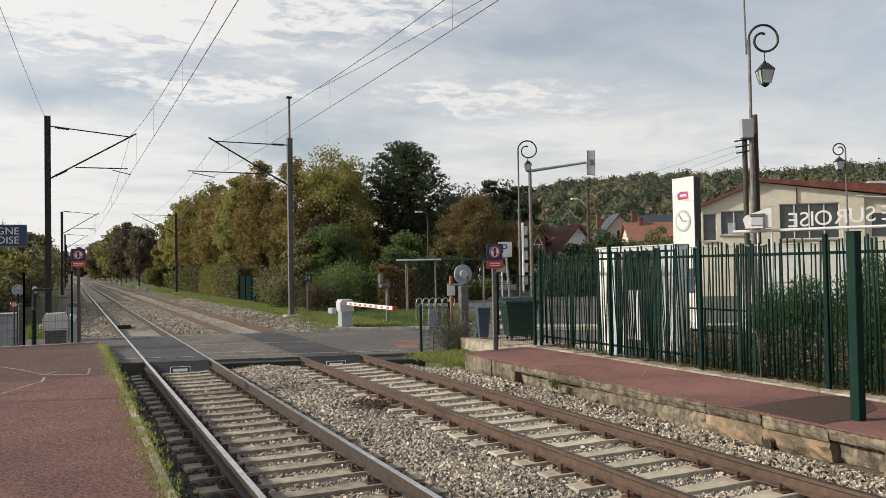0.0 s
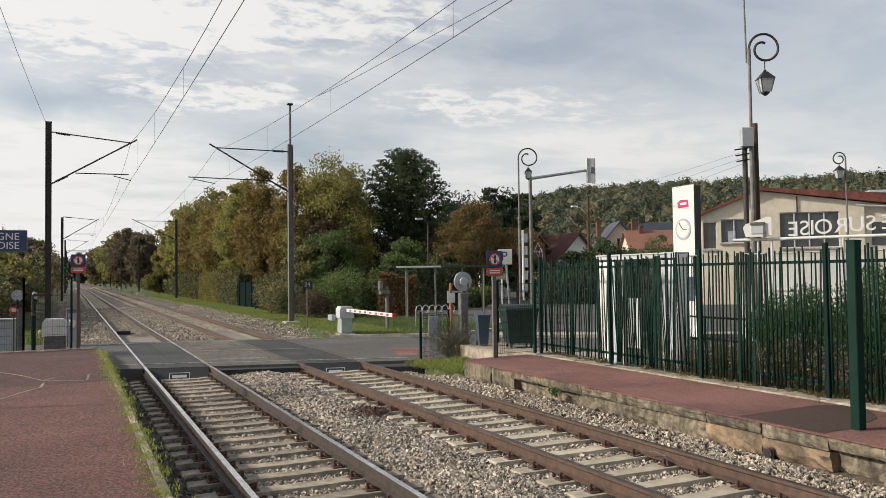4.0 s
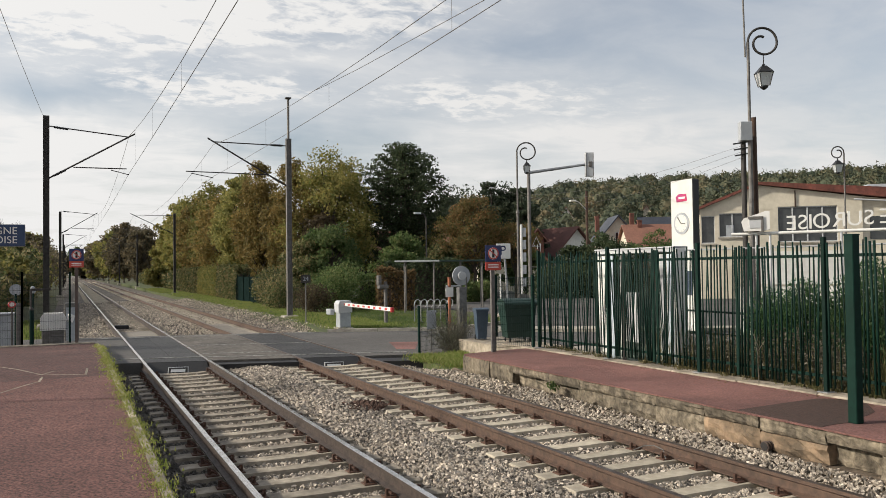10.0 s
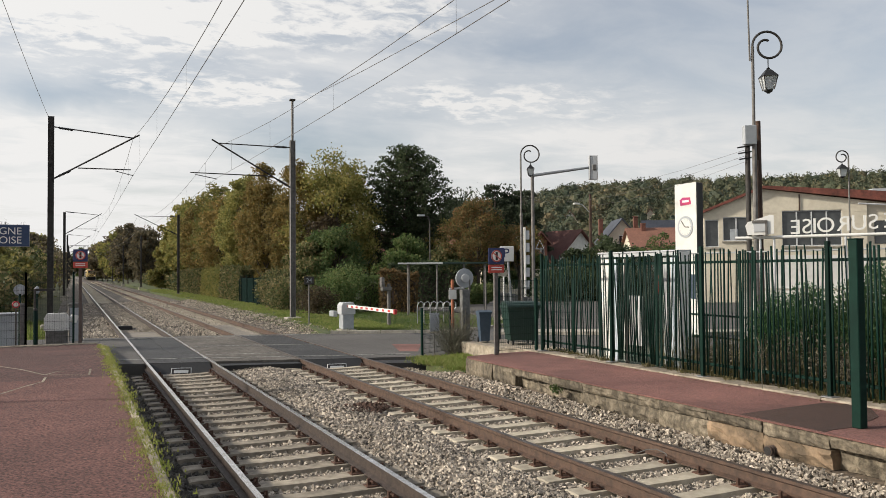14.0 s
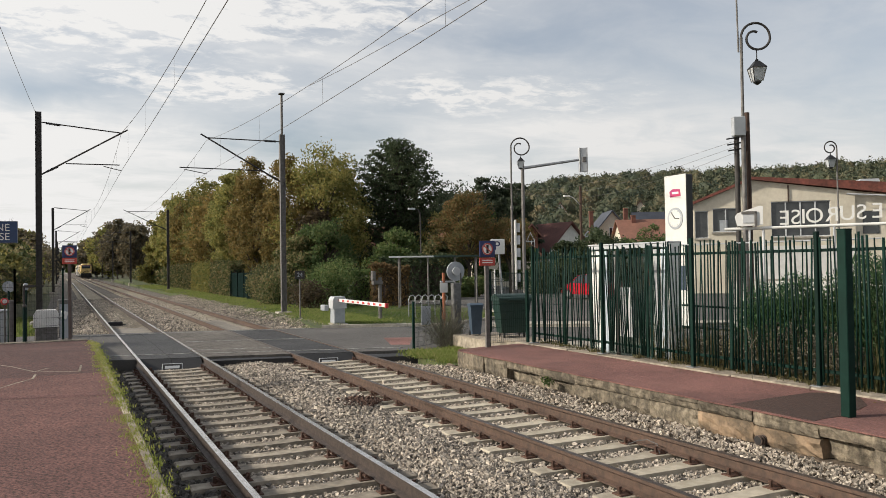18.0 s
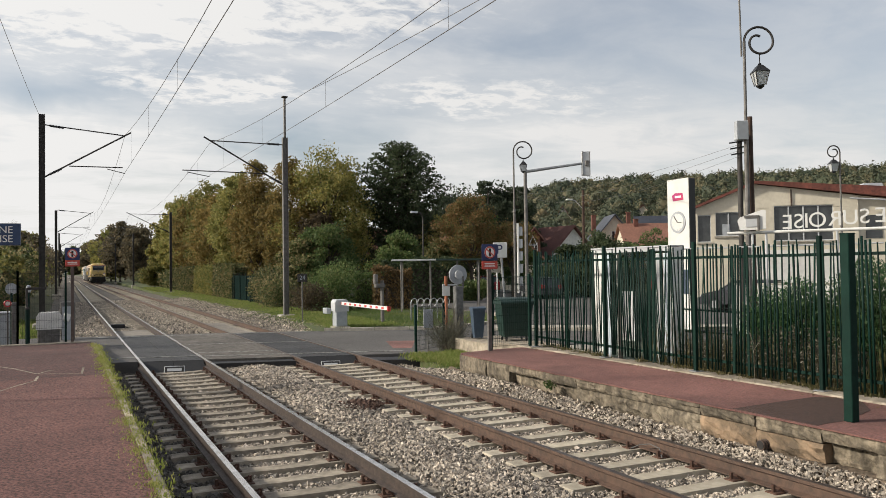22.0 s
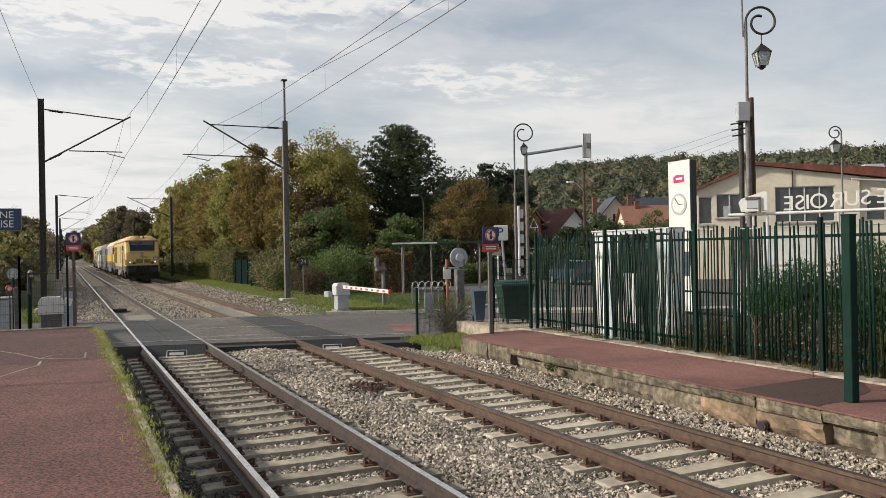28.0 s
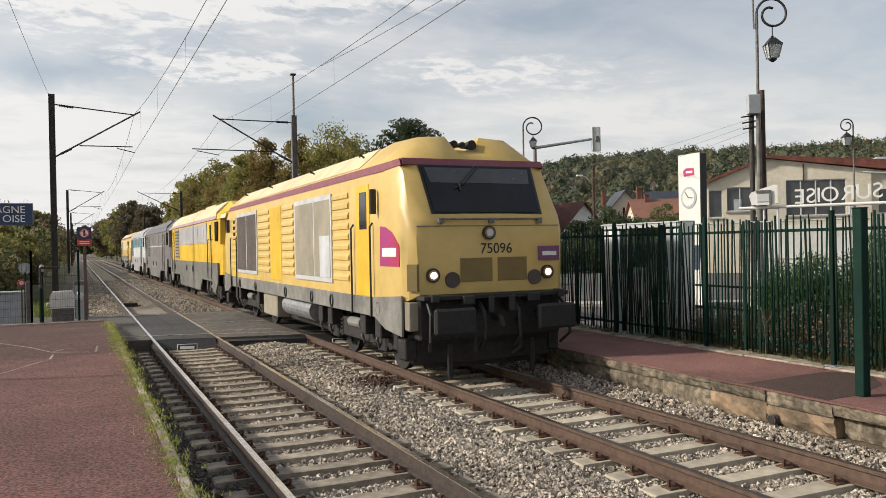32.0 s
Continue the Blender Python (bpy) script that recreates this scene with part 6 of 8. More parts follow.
def frame_building():
    """The station workshop: a low gabled front with wide windows."""
    a, b = Vector((38.6, 41.5)), Vector((46.8, 35.5))
    d = b - a
    t = thing("workshop_building", a.x, a.y, -0.2, math.degrees(math.atan2(d.y, d.x)), label="cream gabled workshop with red roof edges and wide windows", category="building")
    w, deep, wall = d.length, 16.0, 0.3
    ridge_x, z_l, z_r, z_ridge = 3.76, 6.2, 6.8, 7.73
    openings = [(0.1, 0.96, 3.9, 5.75), (1.25, 2.93, 4.3, 5.9), (4.97, 8.65, 3.9, 6.25)]
    # front wall in pieces round the openings
    pieces = [(0, 0.1, 0, 6.1), (0.1, 0.96, 0, 3.9), (0.1, 0.96, 5.75, 6.1), (0.96, 1.25, 0, 6.1), (1.25, 2.93, 0, 4.3), (1.25, 2.93, 5.9, 6.1), (2.93, 4.97, 0, 6.1), (4.97, 8.65, 0, 3.9), (8.65, w, 0, 6.1)]
    for x0, x1, z0, z1 in pieces:
        part("wall_panel", Shape().box(x0, x1, 0, wall, z0, z1), M["cream_wall"], t, "cream rendered wall")
    part("gable", Shape().prism([(0, 6.1), (4.97, 6.1), (4.97, 6.25), (8.65, 6.25), (8.65, 6.1), (w, 6.1), (w, z_r), (ridge_x, z_ridge), (0, z_l)], "y", -0.01, wall + 0.01), M["cream_wall"], t)
    part("white_apron", Shape().box(2.8, w, -0.06, -0.003, 0, 3.3), M["white_wall"], t, "white painted lower wall")
    part("side_wall", Shape().box(0, wall, wall, deep, 0, z_l), M["cream_wall"], t)
    part("side_wall", Shape().box(w - wall, w, wall, deep, 0, z_r - 0.05), M["white_wall"], t)
    part("back_wall", Shape().box(0, w, deep, deep + 0.2, 0, z_l), M["cream_wall"], t)
    for x0, z0, h0, x1, z1, h1 in ((-0.4, z_l - 0.16, 0.2, ridge_x, z_ridge, 0.2), (ridge_x, z_ridge, 0.2, w + 4.5, z_r - 0.55, 0.85)):
        part("roof_slope", Shape().prism([(x0, z0 + 0.02), (x1, z1 + 0.02), (x1, z1 + h1), (x0, z0 + h0)], "y", -0.35, deep + 0.4), M["rust_sheet"], t, "rusty red roof")
    part("ceiling", Shape().box(wall, w - wall, wall, deep, 6.26, 6.3), M["cream_wall"], t)
    part("inner_floor", Shape().box(wall, w - wall, wall, deep, 3.2, 3.3), M["asphalt"], t)
    for x0, x1, z0, z1 in openings:
        win = part("window", Shape().box(x0, x1, 0.12, 0.14, z0, z1), M["shop_glass"], t, "dark greyish glass")
        n = 2 if x1 - x0 < 2 else 4
        if x1 - x0 < 0.9:
            n = 1
        for k in range(n + 1):
            x = x0 + (x1 - x0) * k / n
            part("window_bar", Shape().box(x - 0.035, x + 0.035, 0.06, 0.12, z0, z1), M["pale_grey"], win)
        for z in (z0 + 0.03, z1 - 0.03):
            part("window_bar", Shape().box(x0, x1, 0.07, 0.118, z - 0.03, z + 0.03), M["pale_grey"], win)
        part("sill", Shape().box(x0 - 0.1, x1 + 0.1, -0.1, 0.06, z0 - 0.1, z0 - 0.002), M["pale_concrete"], win)
    part("lit_blind", Shape().box(1.7, 2.2, 0.10, 0.118, 4.2, 5.1), M["grey_paint"], t, "pale lattice inside the window")
    part("downpipe", Shape().tube([(6.05, -0.06, 6.2), (6.05, -0.06, 7.3)], 0.04, 6), M["wood_pole"], t)
    part("gutter", Shape().tube([(w - 0.6, -0.4, z_r - 0.20), (w + 4.4, -0.4, z_r - 0.58)], 0.05, 8), M["pale_grey"], t)
    annex = part("annex", Shape().prism([(w + 0.02, 0), (w + 4.4, 0), (w + 4.4, 6.24), (w + 0.02, 6.83)], "y", 0.25, 9), M["cream_wall"], t, "set-back side wing")
    part("annex_window", Shape().box(w + 0.5, w + 1.5, 0.21, 0.246, 4.0, 5.5), M["shop_glass"], annex)
    for x in (w - 1.0, w + 1.5):
        part("roof_vent", Shape().loft([[(x, 4.5, 7.05), (x + 1.8, 4.5, 7.05), (x + 1.8, 6, 7.05), (x, 6, 7.05)], [(x + 0.3, 4.7, 8.0), (x + 1.5, 4.7, 8.0), (x + 1.5, 5.8, 8.0), (x + 0.3, 5.8, 8.0)]]), M["grey_paint"], t, "pale roof ventilator")


frame_building()


def house(x, y, rz, w, deep, eave, ridge, wall, roof, label, chimneys=(), gable_front=True, windows=()):
    t = thing("house", x, y, -0.42, rz, label=label, category="house", group="village houses")
    part("wall_shell", Shape().box(0, w, 0, deep, 0, eave), wall, t)
    if gable_front:
        part("gable", Shape().prism([(0, eave), (w, eave), (w / 2, ridge)], "y", 0, deep), wall, t)
        for s, (x0, x1) in ((0, (-0.5, w / 2)), (1, (w / 2, w + 0.5))):
            k = (ridge - eave) / (w / 2)
            za, zb = (eave - 0.5 * k, ridge) if s == 0 else (ridge, eave - 0.5 * k)
            part("roof", Shape().prism([(x0, za + 0.05), (x1, zb + 0.05), (x1, zb + 0.30), (x0, za + 0.30)], "y", -0.6, deep + 0.6), roof, t)
    else:
        part("gable", Shape().prism([(0, eave), (deep, eave), (deep / 2, ridge)], "x", 0, w), wall, t)
        k = (ridge - eave) / (deep / 2)
        for (y0, y1, za, zb) in ((-0.5, deep / 2, eave - 0.5 * k, ridge), (deep / 2, deep + 0.5, ridge, eave - 0.5 * k)):
            part("roof", Shape().prism([(y0, za + 0.05), (y1, zb + 0.05), (y1, zb + 0.30), (y0, za + 0.30)], "x", -0.5, w + 0.5), roof, t)
    for cx, cy, top in chimneys:
        c = part("chimney", Shape().box(cx - 0.36, cx + 0.36, cy - 0.32, cy + 0.32, eave, top, 0.03), M["brick"], t, "red brick chimney")
        part("chimney_cap", Shape().box(cx - 0.42, cx + 0.42, cy - 0.38, cy + 0.38, top, top + 0.12), M["tile_orange"], c)
    for x0, x1, z0, z1 in windows:
        win = part("window", Shape().box(x0, x1, -0.03, 0.02, z0, z1), M["dark_glass"], t)
        part("window_frame", Shape().box(x0 - 0.08, x1 + 0.08, -0.02, 0.01, z0 - 0.08, z1 + 0.08), M["white_paint"], win)
        part("window_bar", Shape().box((x0 + x1) / 2 - 0.04, (x0 + x1) / 2 + 0.04, -0.05, -0.03, z0, z1), M["white_paint"], win)
    return t


house(66.0, 101.5, 6, 8.5, 12, 4.5, 8.6, M["white_wall"], M["tile_red"], "white gabled house with a red-brown roof", ((2.0, 9.5, 9.9), (3.4, 11.0, 9.6)), True, ((4.9, 6.3, 4.0, 6.0), (2.6, 3.4, 1.0, 2.6)))
house(60.9, 99.6, -25, 1.7, 6, 7.0, 8.1, M["brick"], M["tile_red"], "narrow brick house wing with a small white-edged gable", (), True, ((0.4, 1.2, 4.6, 6.2),))
house(83.5, 114.5, -25, 7.0, 8, 7.2, 11.4, M["cream_wall"], M["slate"], "tall house with a steep slate roof", ((0.4, 3, 11.6), (6.8, 4, 12.1)), True, ((3.0, 4.0, 7.2, 8.6),))
house(91.0, 111.0, -25, 7.0, 8, 7.6, 11.2, M["cream_wall"], M["slate"], "house with a dark slate roof", ((6.5, 4, 12.0),), False)
house(82.6, 104.5, -25, 13, 9, 6.0, 9.4, M["cream_wall"], M["tile_orange"], "long house with a bright orange tiled roof", ((2.4, 4, 10.3),), False)
house(29.5, 80.0, -20, 8, 7, 3.6, 6.6, M["cream_wall"], M["tile_orange"], "cream house with an orange roof behind the trees", ((2, 3, 7.2),), False, ((1.5, 2.5, 1.2, 2.8), (4.5, 5.5, 1.2, 2.8)))
house(41.5, 78.0, -20, 7, 7, 3.4, 6.6, M["cream_wall"], M["tile_orange"], "small house with an orange gable behind the trees", (), True, ((2.8, 3.8, 3.2, 4.4),))
house(165, 251, -33, 6, 7, 20.5, 25, M["white_wall"], M["tile_red"], "white house half hidden on the wooded hill", ())
house(187, 233, -38, 7, 7, 20, 24.5, M["cream_wall"], M["tile_red"], "cream house half hidden on the wooded hill", ())

canopy = thing("bicycle_shelter", 15.55, 39.1, 0.0, -25, label="flat-roofed open shelter on thin steel posts", category="shelter")
# the left half is coloured pale to show the sunlit white edge
part("roof", Shape().box(0, 2.3, -0.9, 0.9, 2.60, 2.68, 0.01), M["pale_grey"], canopy, "thin flat roof with a white edge, pale as if sunlit")
part("roof", Shape().box(2.304, 4.7, -0.9, 0.9, 2.60, 2.68, 0.01), M["green_plastic"], canopy, "thin flat dark green roof")
for x in (0.5, 2.0, 3.4, 4.5):
    for y in (-0.8, 0.8):
        part("post", Shape().tube([(x, y, 0), (x, y, 2.6)], 0.04, 8), M["dull_steel"], canopy)


def cycle_rack(x, y):
    t = thing("bicycle_stand", x, y, -0.01, -25, label="bent steel bicycle stands on the grass", category="bicycle stand", group="bicycle stands")
    s = [(0, 0, 0), (0, 0, 0.75), (0.05, 0, 0.9), (0.16, 0, 0.95), (0.25, 0, 0.88), (0.25, 0, 0.7), (0.18, 0, 0.62)]
    part("hoop", Shape().tube(s, 0.022, 7), M["steel"], t)
    part("foot_plate", Shape().box(-0.06, 0.06, -0.06, 0.06, 0, 0.015), M["steel"], t)
    return t


first_rack = cycle_rack(13.3, 31.35)
for k in range(1, 6):
    copy_thing(first_rack, pose(13.3 + 0.25 * k, 31.35 - 0.12 * k, -0.01, 0, 0, -25))


# ---- plants ----
def leaves(centres, spread, count, size, gen, flat=0.75, droop=0.0):
    """Leaf quads gathered round the centres of clumps: vertices and faces."""
    n = len(centres)
    which = gen.integers(0, n, count)
    off = gen.normal(size=(count, 3))
    off /= np.linalg.norm(off, axis=1)[:, None]
    off *= (gen.random(count) ** 0.45)[:, None] * spread[which][:, None]
    off[:, 2] *= flat
    p = centres[which] + off
    a = gen.normal(size=(count, 3))
    a /= np.linalg.norm(a, axis=1)[:, None]
    b = np.cross(a, gen.normal(size=(count, 3)))
    b /= np.linalg.norm(b, axis=1)[:, None]
    s = size * gen.uniform(0.55, 1.25, count)[:, None]
    v = np.stack([p - a * s * 0.5, p + b * s * 0.32, p + a * s * 0.55, p - b * s * 0.32], 1).reshape(-1, 3)
    f = np.arange(count * 4).reshape(-1, 4)
    return v, f


def tree(x, y, z, height, radius, base, material, count, size, label, seed, shape="round", clumps=60, name="tree", lean=0.0):
    gen = np.random.default_rng(seed)
    t = thing(name, x, y, z, float(gen.uniform(0, 360)), label=label, category="tree", group="trees")
    u = gen.normal(size=(clumps, 3))
    u /= np.linalg.norm(u, axis=1)[:, None]
    rad = gen.uniform(0.45, 1.0, clumps) ** 0.7
    half = (height - base) / 2
    c = u * rad[:, None]
    if shape == "cone":
        hh = gen.random(clumps) ** 1.3
        ang = gen.uniform(0, 6.28, clumps)
        rr = (1 - hh * 0.92) * np.sqrt(gen.uniform(0.15, 1, clumps))
        c = np.stack([np.cos(ang) * rr, np.sin(ang) * rr, hh * 2 - 1], 1)
    if shape == "tier":
        hh = np.sort(gen.random(clumps))
        ang = gen.uniform(0, 6.28, clumps)
        rr = np.clip(1.04 - hh, 0, 1) ** 0.5 * np.sqrt(gen.uniform(0.2, 1, clumps))
        c = np.stack([np.cos(ang) * rr, np.sin(ang) * rr, hh * 2 - 1], 1)
    c[:, :2] *= radius * (0.86 if shape == "round" else 1.0)
    if shape == "round":
        c[:, :2] *= (1.0 - 0.28 * np.clip(c[:, 2], 0, 1))[:, None]
    c[:, 2] = base + half + c[:, 2] * half * 0.92
    c[:, :2] *= gen.uniform(0.8, 1.15, (clumps, 1))
    spread = radius * gen.uniform(0.17, 0.34, clumps) if shape == "round" else radius * gen.uniform(0.14, 0.26, clumps)
    v, f = leaves(c, spread, count, size, gen, 0.75 if shape == "round" else 0.5)
    k = Shape()
    top = height * (0.75 if shape == "round" else 0.95)
    k.tube([(0, 0, -0.2), (0.05, 0, base * 0.5), (0, 0.05, base), (0.1, 0, top)], 0.035 * height * 0.55 + 0.04, 8, 0.03)
    for i in range(0, clumps, max(1, clumps // 22)):
        q = Vector(c[i])
        k.tube([(0.02, 0, max(base * 0.7, q.z * 0.55)), ((q.x * 0.5), (q.y * 0.5), q.z * 0.82), q], 0.012 * height * 0.5 + 0.01, 5, 0.012)
    part("trunk", k, M["bark"], t, "branching trunk")
    part("crown", bulk("crown", v, f, material), None, t, "leafy crown")
    return t


GO, FA = M["leaf_gold"], M["leaf_far"]
OL, RU, GR, DK, HE, PL = M["leaf_olive"], M["leaf_rust"], M["leaf_green"], M["leaf_dark"], M["leaf_hedge"], M["leaf_plum"]
# the belt along the line, near to far
BELT = ((19.5, 63.8, 12.6, 3.9, GO), (16.9, 66.0, 12.4, 2.5, RU), (21.6, 66.5, 12.9, 2.9, GO), (15.7, 72.5, 12.6, 2.4, RU), (17.6, 77.0, 10.6, 3.0, OL), (18.4, 62.0, 7.0, 2.2, PL),
        (15.4, 80.0, 12.6, 2.6, OL), (16.6, 86.0, 13.6, 3.0, OL), (14.9, 90.0, 11.6, 2.6, RU), (15.6, 97.0, 13.6, 3.2, OL), (15.0, 105.0, 12.6, 3.2, RU), (16.2, 113.0, 13.9, 3.8, OL),
        (15.0, 121.0, 13.2, 3.2, GO), (16.4, 131.0, 13.9, 3.8, OL), (15.4, 141.0, 12.4, 3.0, GO), (17.0, 152.0, 11.0, 3.0, OL),
        (16.4, 206.0, 14.6, 4.6, FA), (13.0, 222.0, 15.6, 5.2, FA), (17.0, 236.0, 17.0, 6.0, FA), (12.4, 255.0, 16.0, 6.0, OL), (17.5, 275.0, 17.6, 7.0, FA), (11.0, 300.0, 15.6, 6.4, FA), (10.6, 340.0, 14.6, 6.5, OL))
for i, (bx, by, bh, br, bm) in enumerate(BELT):
    word = {OL: "olive and brown", RU: "rust-brown", GO: "yellow-green", PL: "dark plum-leaved", FA: "haze-dulled brown"}[bm]
    tree(bx, by, -0.1, bh, br * 1.12, max(0.3, 1.2 - by * 0.008), bm, int(18500 if by < 90 else 10500 if by < 150 else 6500), 0.215 if by < 80 else 0.235 + (by - 80) * 0.0034,
         word + (" autumn tree beside the line" if by < 120 else " tree far along the line"), 1 + i, clumps=150 if by < 100 else 80)
# the broad dark pine, limb by limb
def pine(x, y, height, radius, base, limbs, count, size, label, seed, power=0.75):
    gen = np.random.default_rng(seed)
    t = thing("pine_tree", x, y, 0, 0, label=label, category="tree", group="trees")
    k = Shape().tube([(0, 0, -0.2), (0.05, 0.02, height * 0.5), (0, 0, height * 0.97)], 0.02 * height + 0.08, 8, 0.04)
    spots, spread = [], []
    for i in range(limbs):
        q = ((i + gen.random()) / limbs) ** 0.9
        z = base + (height - base) * q
        reach = min(radius * (1 - q) ** power, 4.1) * gen.uniform(0.70, 1.10) + 0.3
        a = i * 2.4 + gen.uniform(-0.5, 0.5)
        d = np.array((math.cos(a), math.sin(a)))
        pts = []
        for u in (0.0, 0.35, 0.7, 1.0):
            lift = reach * (0.16 * u + 0.22 * u * u * u) - 0.10 * reach * math.sin(3.1 * u)
            pts.append((d[0] * reach * u, d[1] * reach * u, z + lift))
        k.tube(pts, 0.035 + 0.008 * reach, 5, 0.012)
        m = max(3, int(reach * 2.4))
        for w in range(m):
            u = 0.25 + 0.8 * (w + gen.random()) / m
            lift = reach * (0.16 * u + 0.22 * u ** 3) - 0.10 * reach * math.sin(3.1 * min(u, 1.0))
            side = gen.normal(0, 0.12 * reach * (1.15 - 0.6 * u))
            spots.append((d[0] * reach * u - d[1] * side, d[1] * reach * u + d[0] * side, z + lift + gen.normal(0.05, 0.06)))
            spread.append(gen.uniform(0.32, 0.58))
    part("trunk", k, M["bark"], t, "tall trunk with level limbs")
    v, f = leaves(np.array(spots), np.array(spread), count, size, gen, 0.45)
    part("crown", bulk("crown", v, f, DK), None, t, "dark needled crown")


pine(27.3, 66.7, 13.2, 6.1, 0.8, 260, 56000, 0.20, "broad dark green pine with a ragged outline", 518, 0.5)
# shrubs before the pine
tree(11.6, 121.0, 0, 3.8, 2.0, 0.2, GO, 3500, 0.30, "bright yellow-green shrub beside the hedge", 27, clumps=40, name="shrub")
tree(17.3, 56.0, 0, 6.0, 2.7, 0.3, GR, 11000, 0.22, "dense green shrub with glossy leaves", 21, clumps=70, name="shrub")
tree(15.6, 56.5, 0, 5.0, 2.3, 0.2, HE, 7000, 0.22, "tangled green and brown shrub", 22, name="shrub")
tree(23.6, 57.5, 0, 5.2, 2.4, 0.3, GR, 8000, 0.24, "dark green shrub before the pine", 23, name="shrub")
tree(25.8, 55.0, 0, 4.4, 2.2, 0.3, HE, 6000, 0.24, "brownish shrub before the pine", 24, name="shrub")
tree(27.6, 53.3, 0, 7.6, 3.1, 2.6, M["leaf_autumn"], 16000, 0.16, "rust-orange autumn tree by the street", 25, clumps=70)
tree(30.4, 52.0, 0, 5.8, 2.2, 2.2, M["leaf_autumn"], 7000, 0.17, "rust-orange autumn tree by the street", 26)
tree(30.5, 63.0, 0, 7.6, 3.2, 0.4, OL, 6000, 0.24, "olive garden tree behind the street", 28)
tree(35.0, 66.0, 0, 8.0, 3.4, 0.4, GR, 6000, 0.26, "green garden tree behind the street", 29)
# conifers and gardens behind
for i, (tx, ty, th, tr) in enumerate(((52, 108, 13.4, 5.0), (57.3, 105.4, 15.6, 4.6), (61.5, 103.5, 14.4, 4.4), (47, 110, 12.5, 5.0), (66.5, 120, 14.5, 5.0), (50.6, 103.5, 12.4, 5.6), (54.2, 106.6, 15.2, 5.4), (59.6, 107.0, 15.4, 5.6), (64.4, 112.0, 14.8, 5.6))):
    tree(tx, ty, 0, th, tr, 0.8, M["leaf_cedar"], 8000, 0.42, "dark conifer behind the village gardens", 30 + i, "tier" if i < 5 else "round", 70, "conifer")
for i, (tx, ty, th, tr, m) in enumerate(((79.5, 101, 6.2, 2.6, GR), (74.5, 96, 5.5, 2.4, DK), (76, 90, 6.0, 2.6, DK), (83, 93, 7.2, 3.0, GR), (88, 90, 7.2, 3.0, DK), (36, 60, 4.5, 2.4, GR), (40, 58, 4.8, 2.4, DK), (44, 56, 4.4, 2.4, GR))):
    tree(tx, ty, -0.2, th, tr, 0.3, m, 4000, 0.32, "dark evergreen garden shrub", 40 + i, clumps=36, name="shrub")


def hedge(name, x0, y0, x1, y1, wide, tall, material, count, size, label, seed, z=-0.1, slim=1.0):
    gen = np.random.default_rng(seed)
    a, b = np.array((x0, y0)), np.array((x1, y1))
    n = max(4, int(np.linalg.norm(b - a) / 0.6))
    q = (np.arange(n) + 0.5) / n
    c = np.concatenate([a[None] + (b - a)[None] * q[:, None] + gen.normal(0, wide * 0.16, (n, 2)), (z + tall * gen.uniform(0.40, 0.60, n))[:, None]], 1)
    t = tagged(new(name), label, "hedge", "hedges")
    s = Shape()
    for p in c[:: max(1, n // 12)]:
        s.tube([(p[0], p[1], z - 0.1), (p[0] + 0.1, p[1], z + tall * 0.7)], 0.03, 5, 0.01)
    tagged(part("stem_tangle", s, M["bark"], t), kind="stuff")
    v, f = leaves(c, np.full(n, 0.62) * max(wide, tall) * gen.uniform(0.7, 1.05, n), count, size, gen, min(1.0, tall / max(wide, tall)))
    v[:, 2] = np.maximum(v[:, 2], z)
    v[:, :2] = (a + b) / 2 + (v[:, :2] - (a + b) / 2) * slim
    part("foliage", bulk("foliage", v, f, material), None, t)
    return t


def clipped_hedge(x0, y0, x1, y1, wide, tall, material, count, size, label, seed, z=-0.1):
    """A hedge cut square: leaves over a box-shaped body, with an uneven skin."""
    gen = np.random.default_rng(seed)
    a, b = np.array((x0, y0)), np.array((x1, y1))
    long = np.linalg.norm(b - a)
    d = (b - a) / long
    e = np.array((-d[1], d[0]))
    t = tagged(new("hedge"), label, "hedge", "hedges")
    q = gen.random(count)
    ends = gen.random(count) < min(0.3, wide / long)
    q = np.where(ends, np.round(q), q)
    side, height = gen.uniform(-1, 1, count), gen.random(count)
    face = gen.random(count)
    top = face < 0.34
    side = np.where(top | ends, side, np.where(face < 0.84, np.sign(d[1]) * 1.0, np.sign(d[1]) * -1.0))
    height = np.where(top, 1.0, height ** 0.85)
    wave = 1 + 0.06 * np.sin(q * long * 1.3 + seed) + 0.05 * np.sin(q * long * 3.1 + 2 * seed)
    flat = a + (b - a) * q[:, None] + e * (side * wide * 0.5 * (1 - 0.12 * height) * wave)[:, None]
    p = np.concatenate([flat, (z + height * tall * wave)[:, None]], 1) + gen.normal(0, 0.075, (count, 3))
    v, f = leaves(p, np.full(count, 0.04), count, size, gen)
    # hidden solid box, added to stop light passing through the leaves
    body = Shape()
    w = e * wide * 0.36
    body.prism([tuple(a - w), tuple(b - w), tuple(b + w), tuple(a + w)], "z", z, z + tall * 0.84)
    part("branch_core", body, M["bark"], t)
    part("foliage", bulk("foliage", v, f, material), None, t)
    return t


hedge("hedge", 11.6, 47.6, 11.9, 53.6, 1.0, 2.4, HE, 8000, 0.15, "overgrown green and brown hedge along the line", 60)
clipped_hedge(12.2, 62.5, 12.3, 71.5, 1.3, 2.55, HE, 13000, 0.19, "clipped yellowing hedge along the line", 61)
clipped_hedge(12.3, 72.0, 12.5, 84.0, 1.3, 2.5, OL, 12000, 0.21, "clipped brownish hedge along the line", 71)
clipped_hedge(12.5, 84.5, 12.7, 105.0, 1.3, 2.5, HE, 12000, 0.26, "clipped hedge along the line", 62)
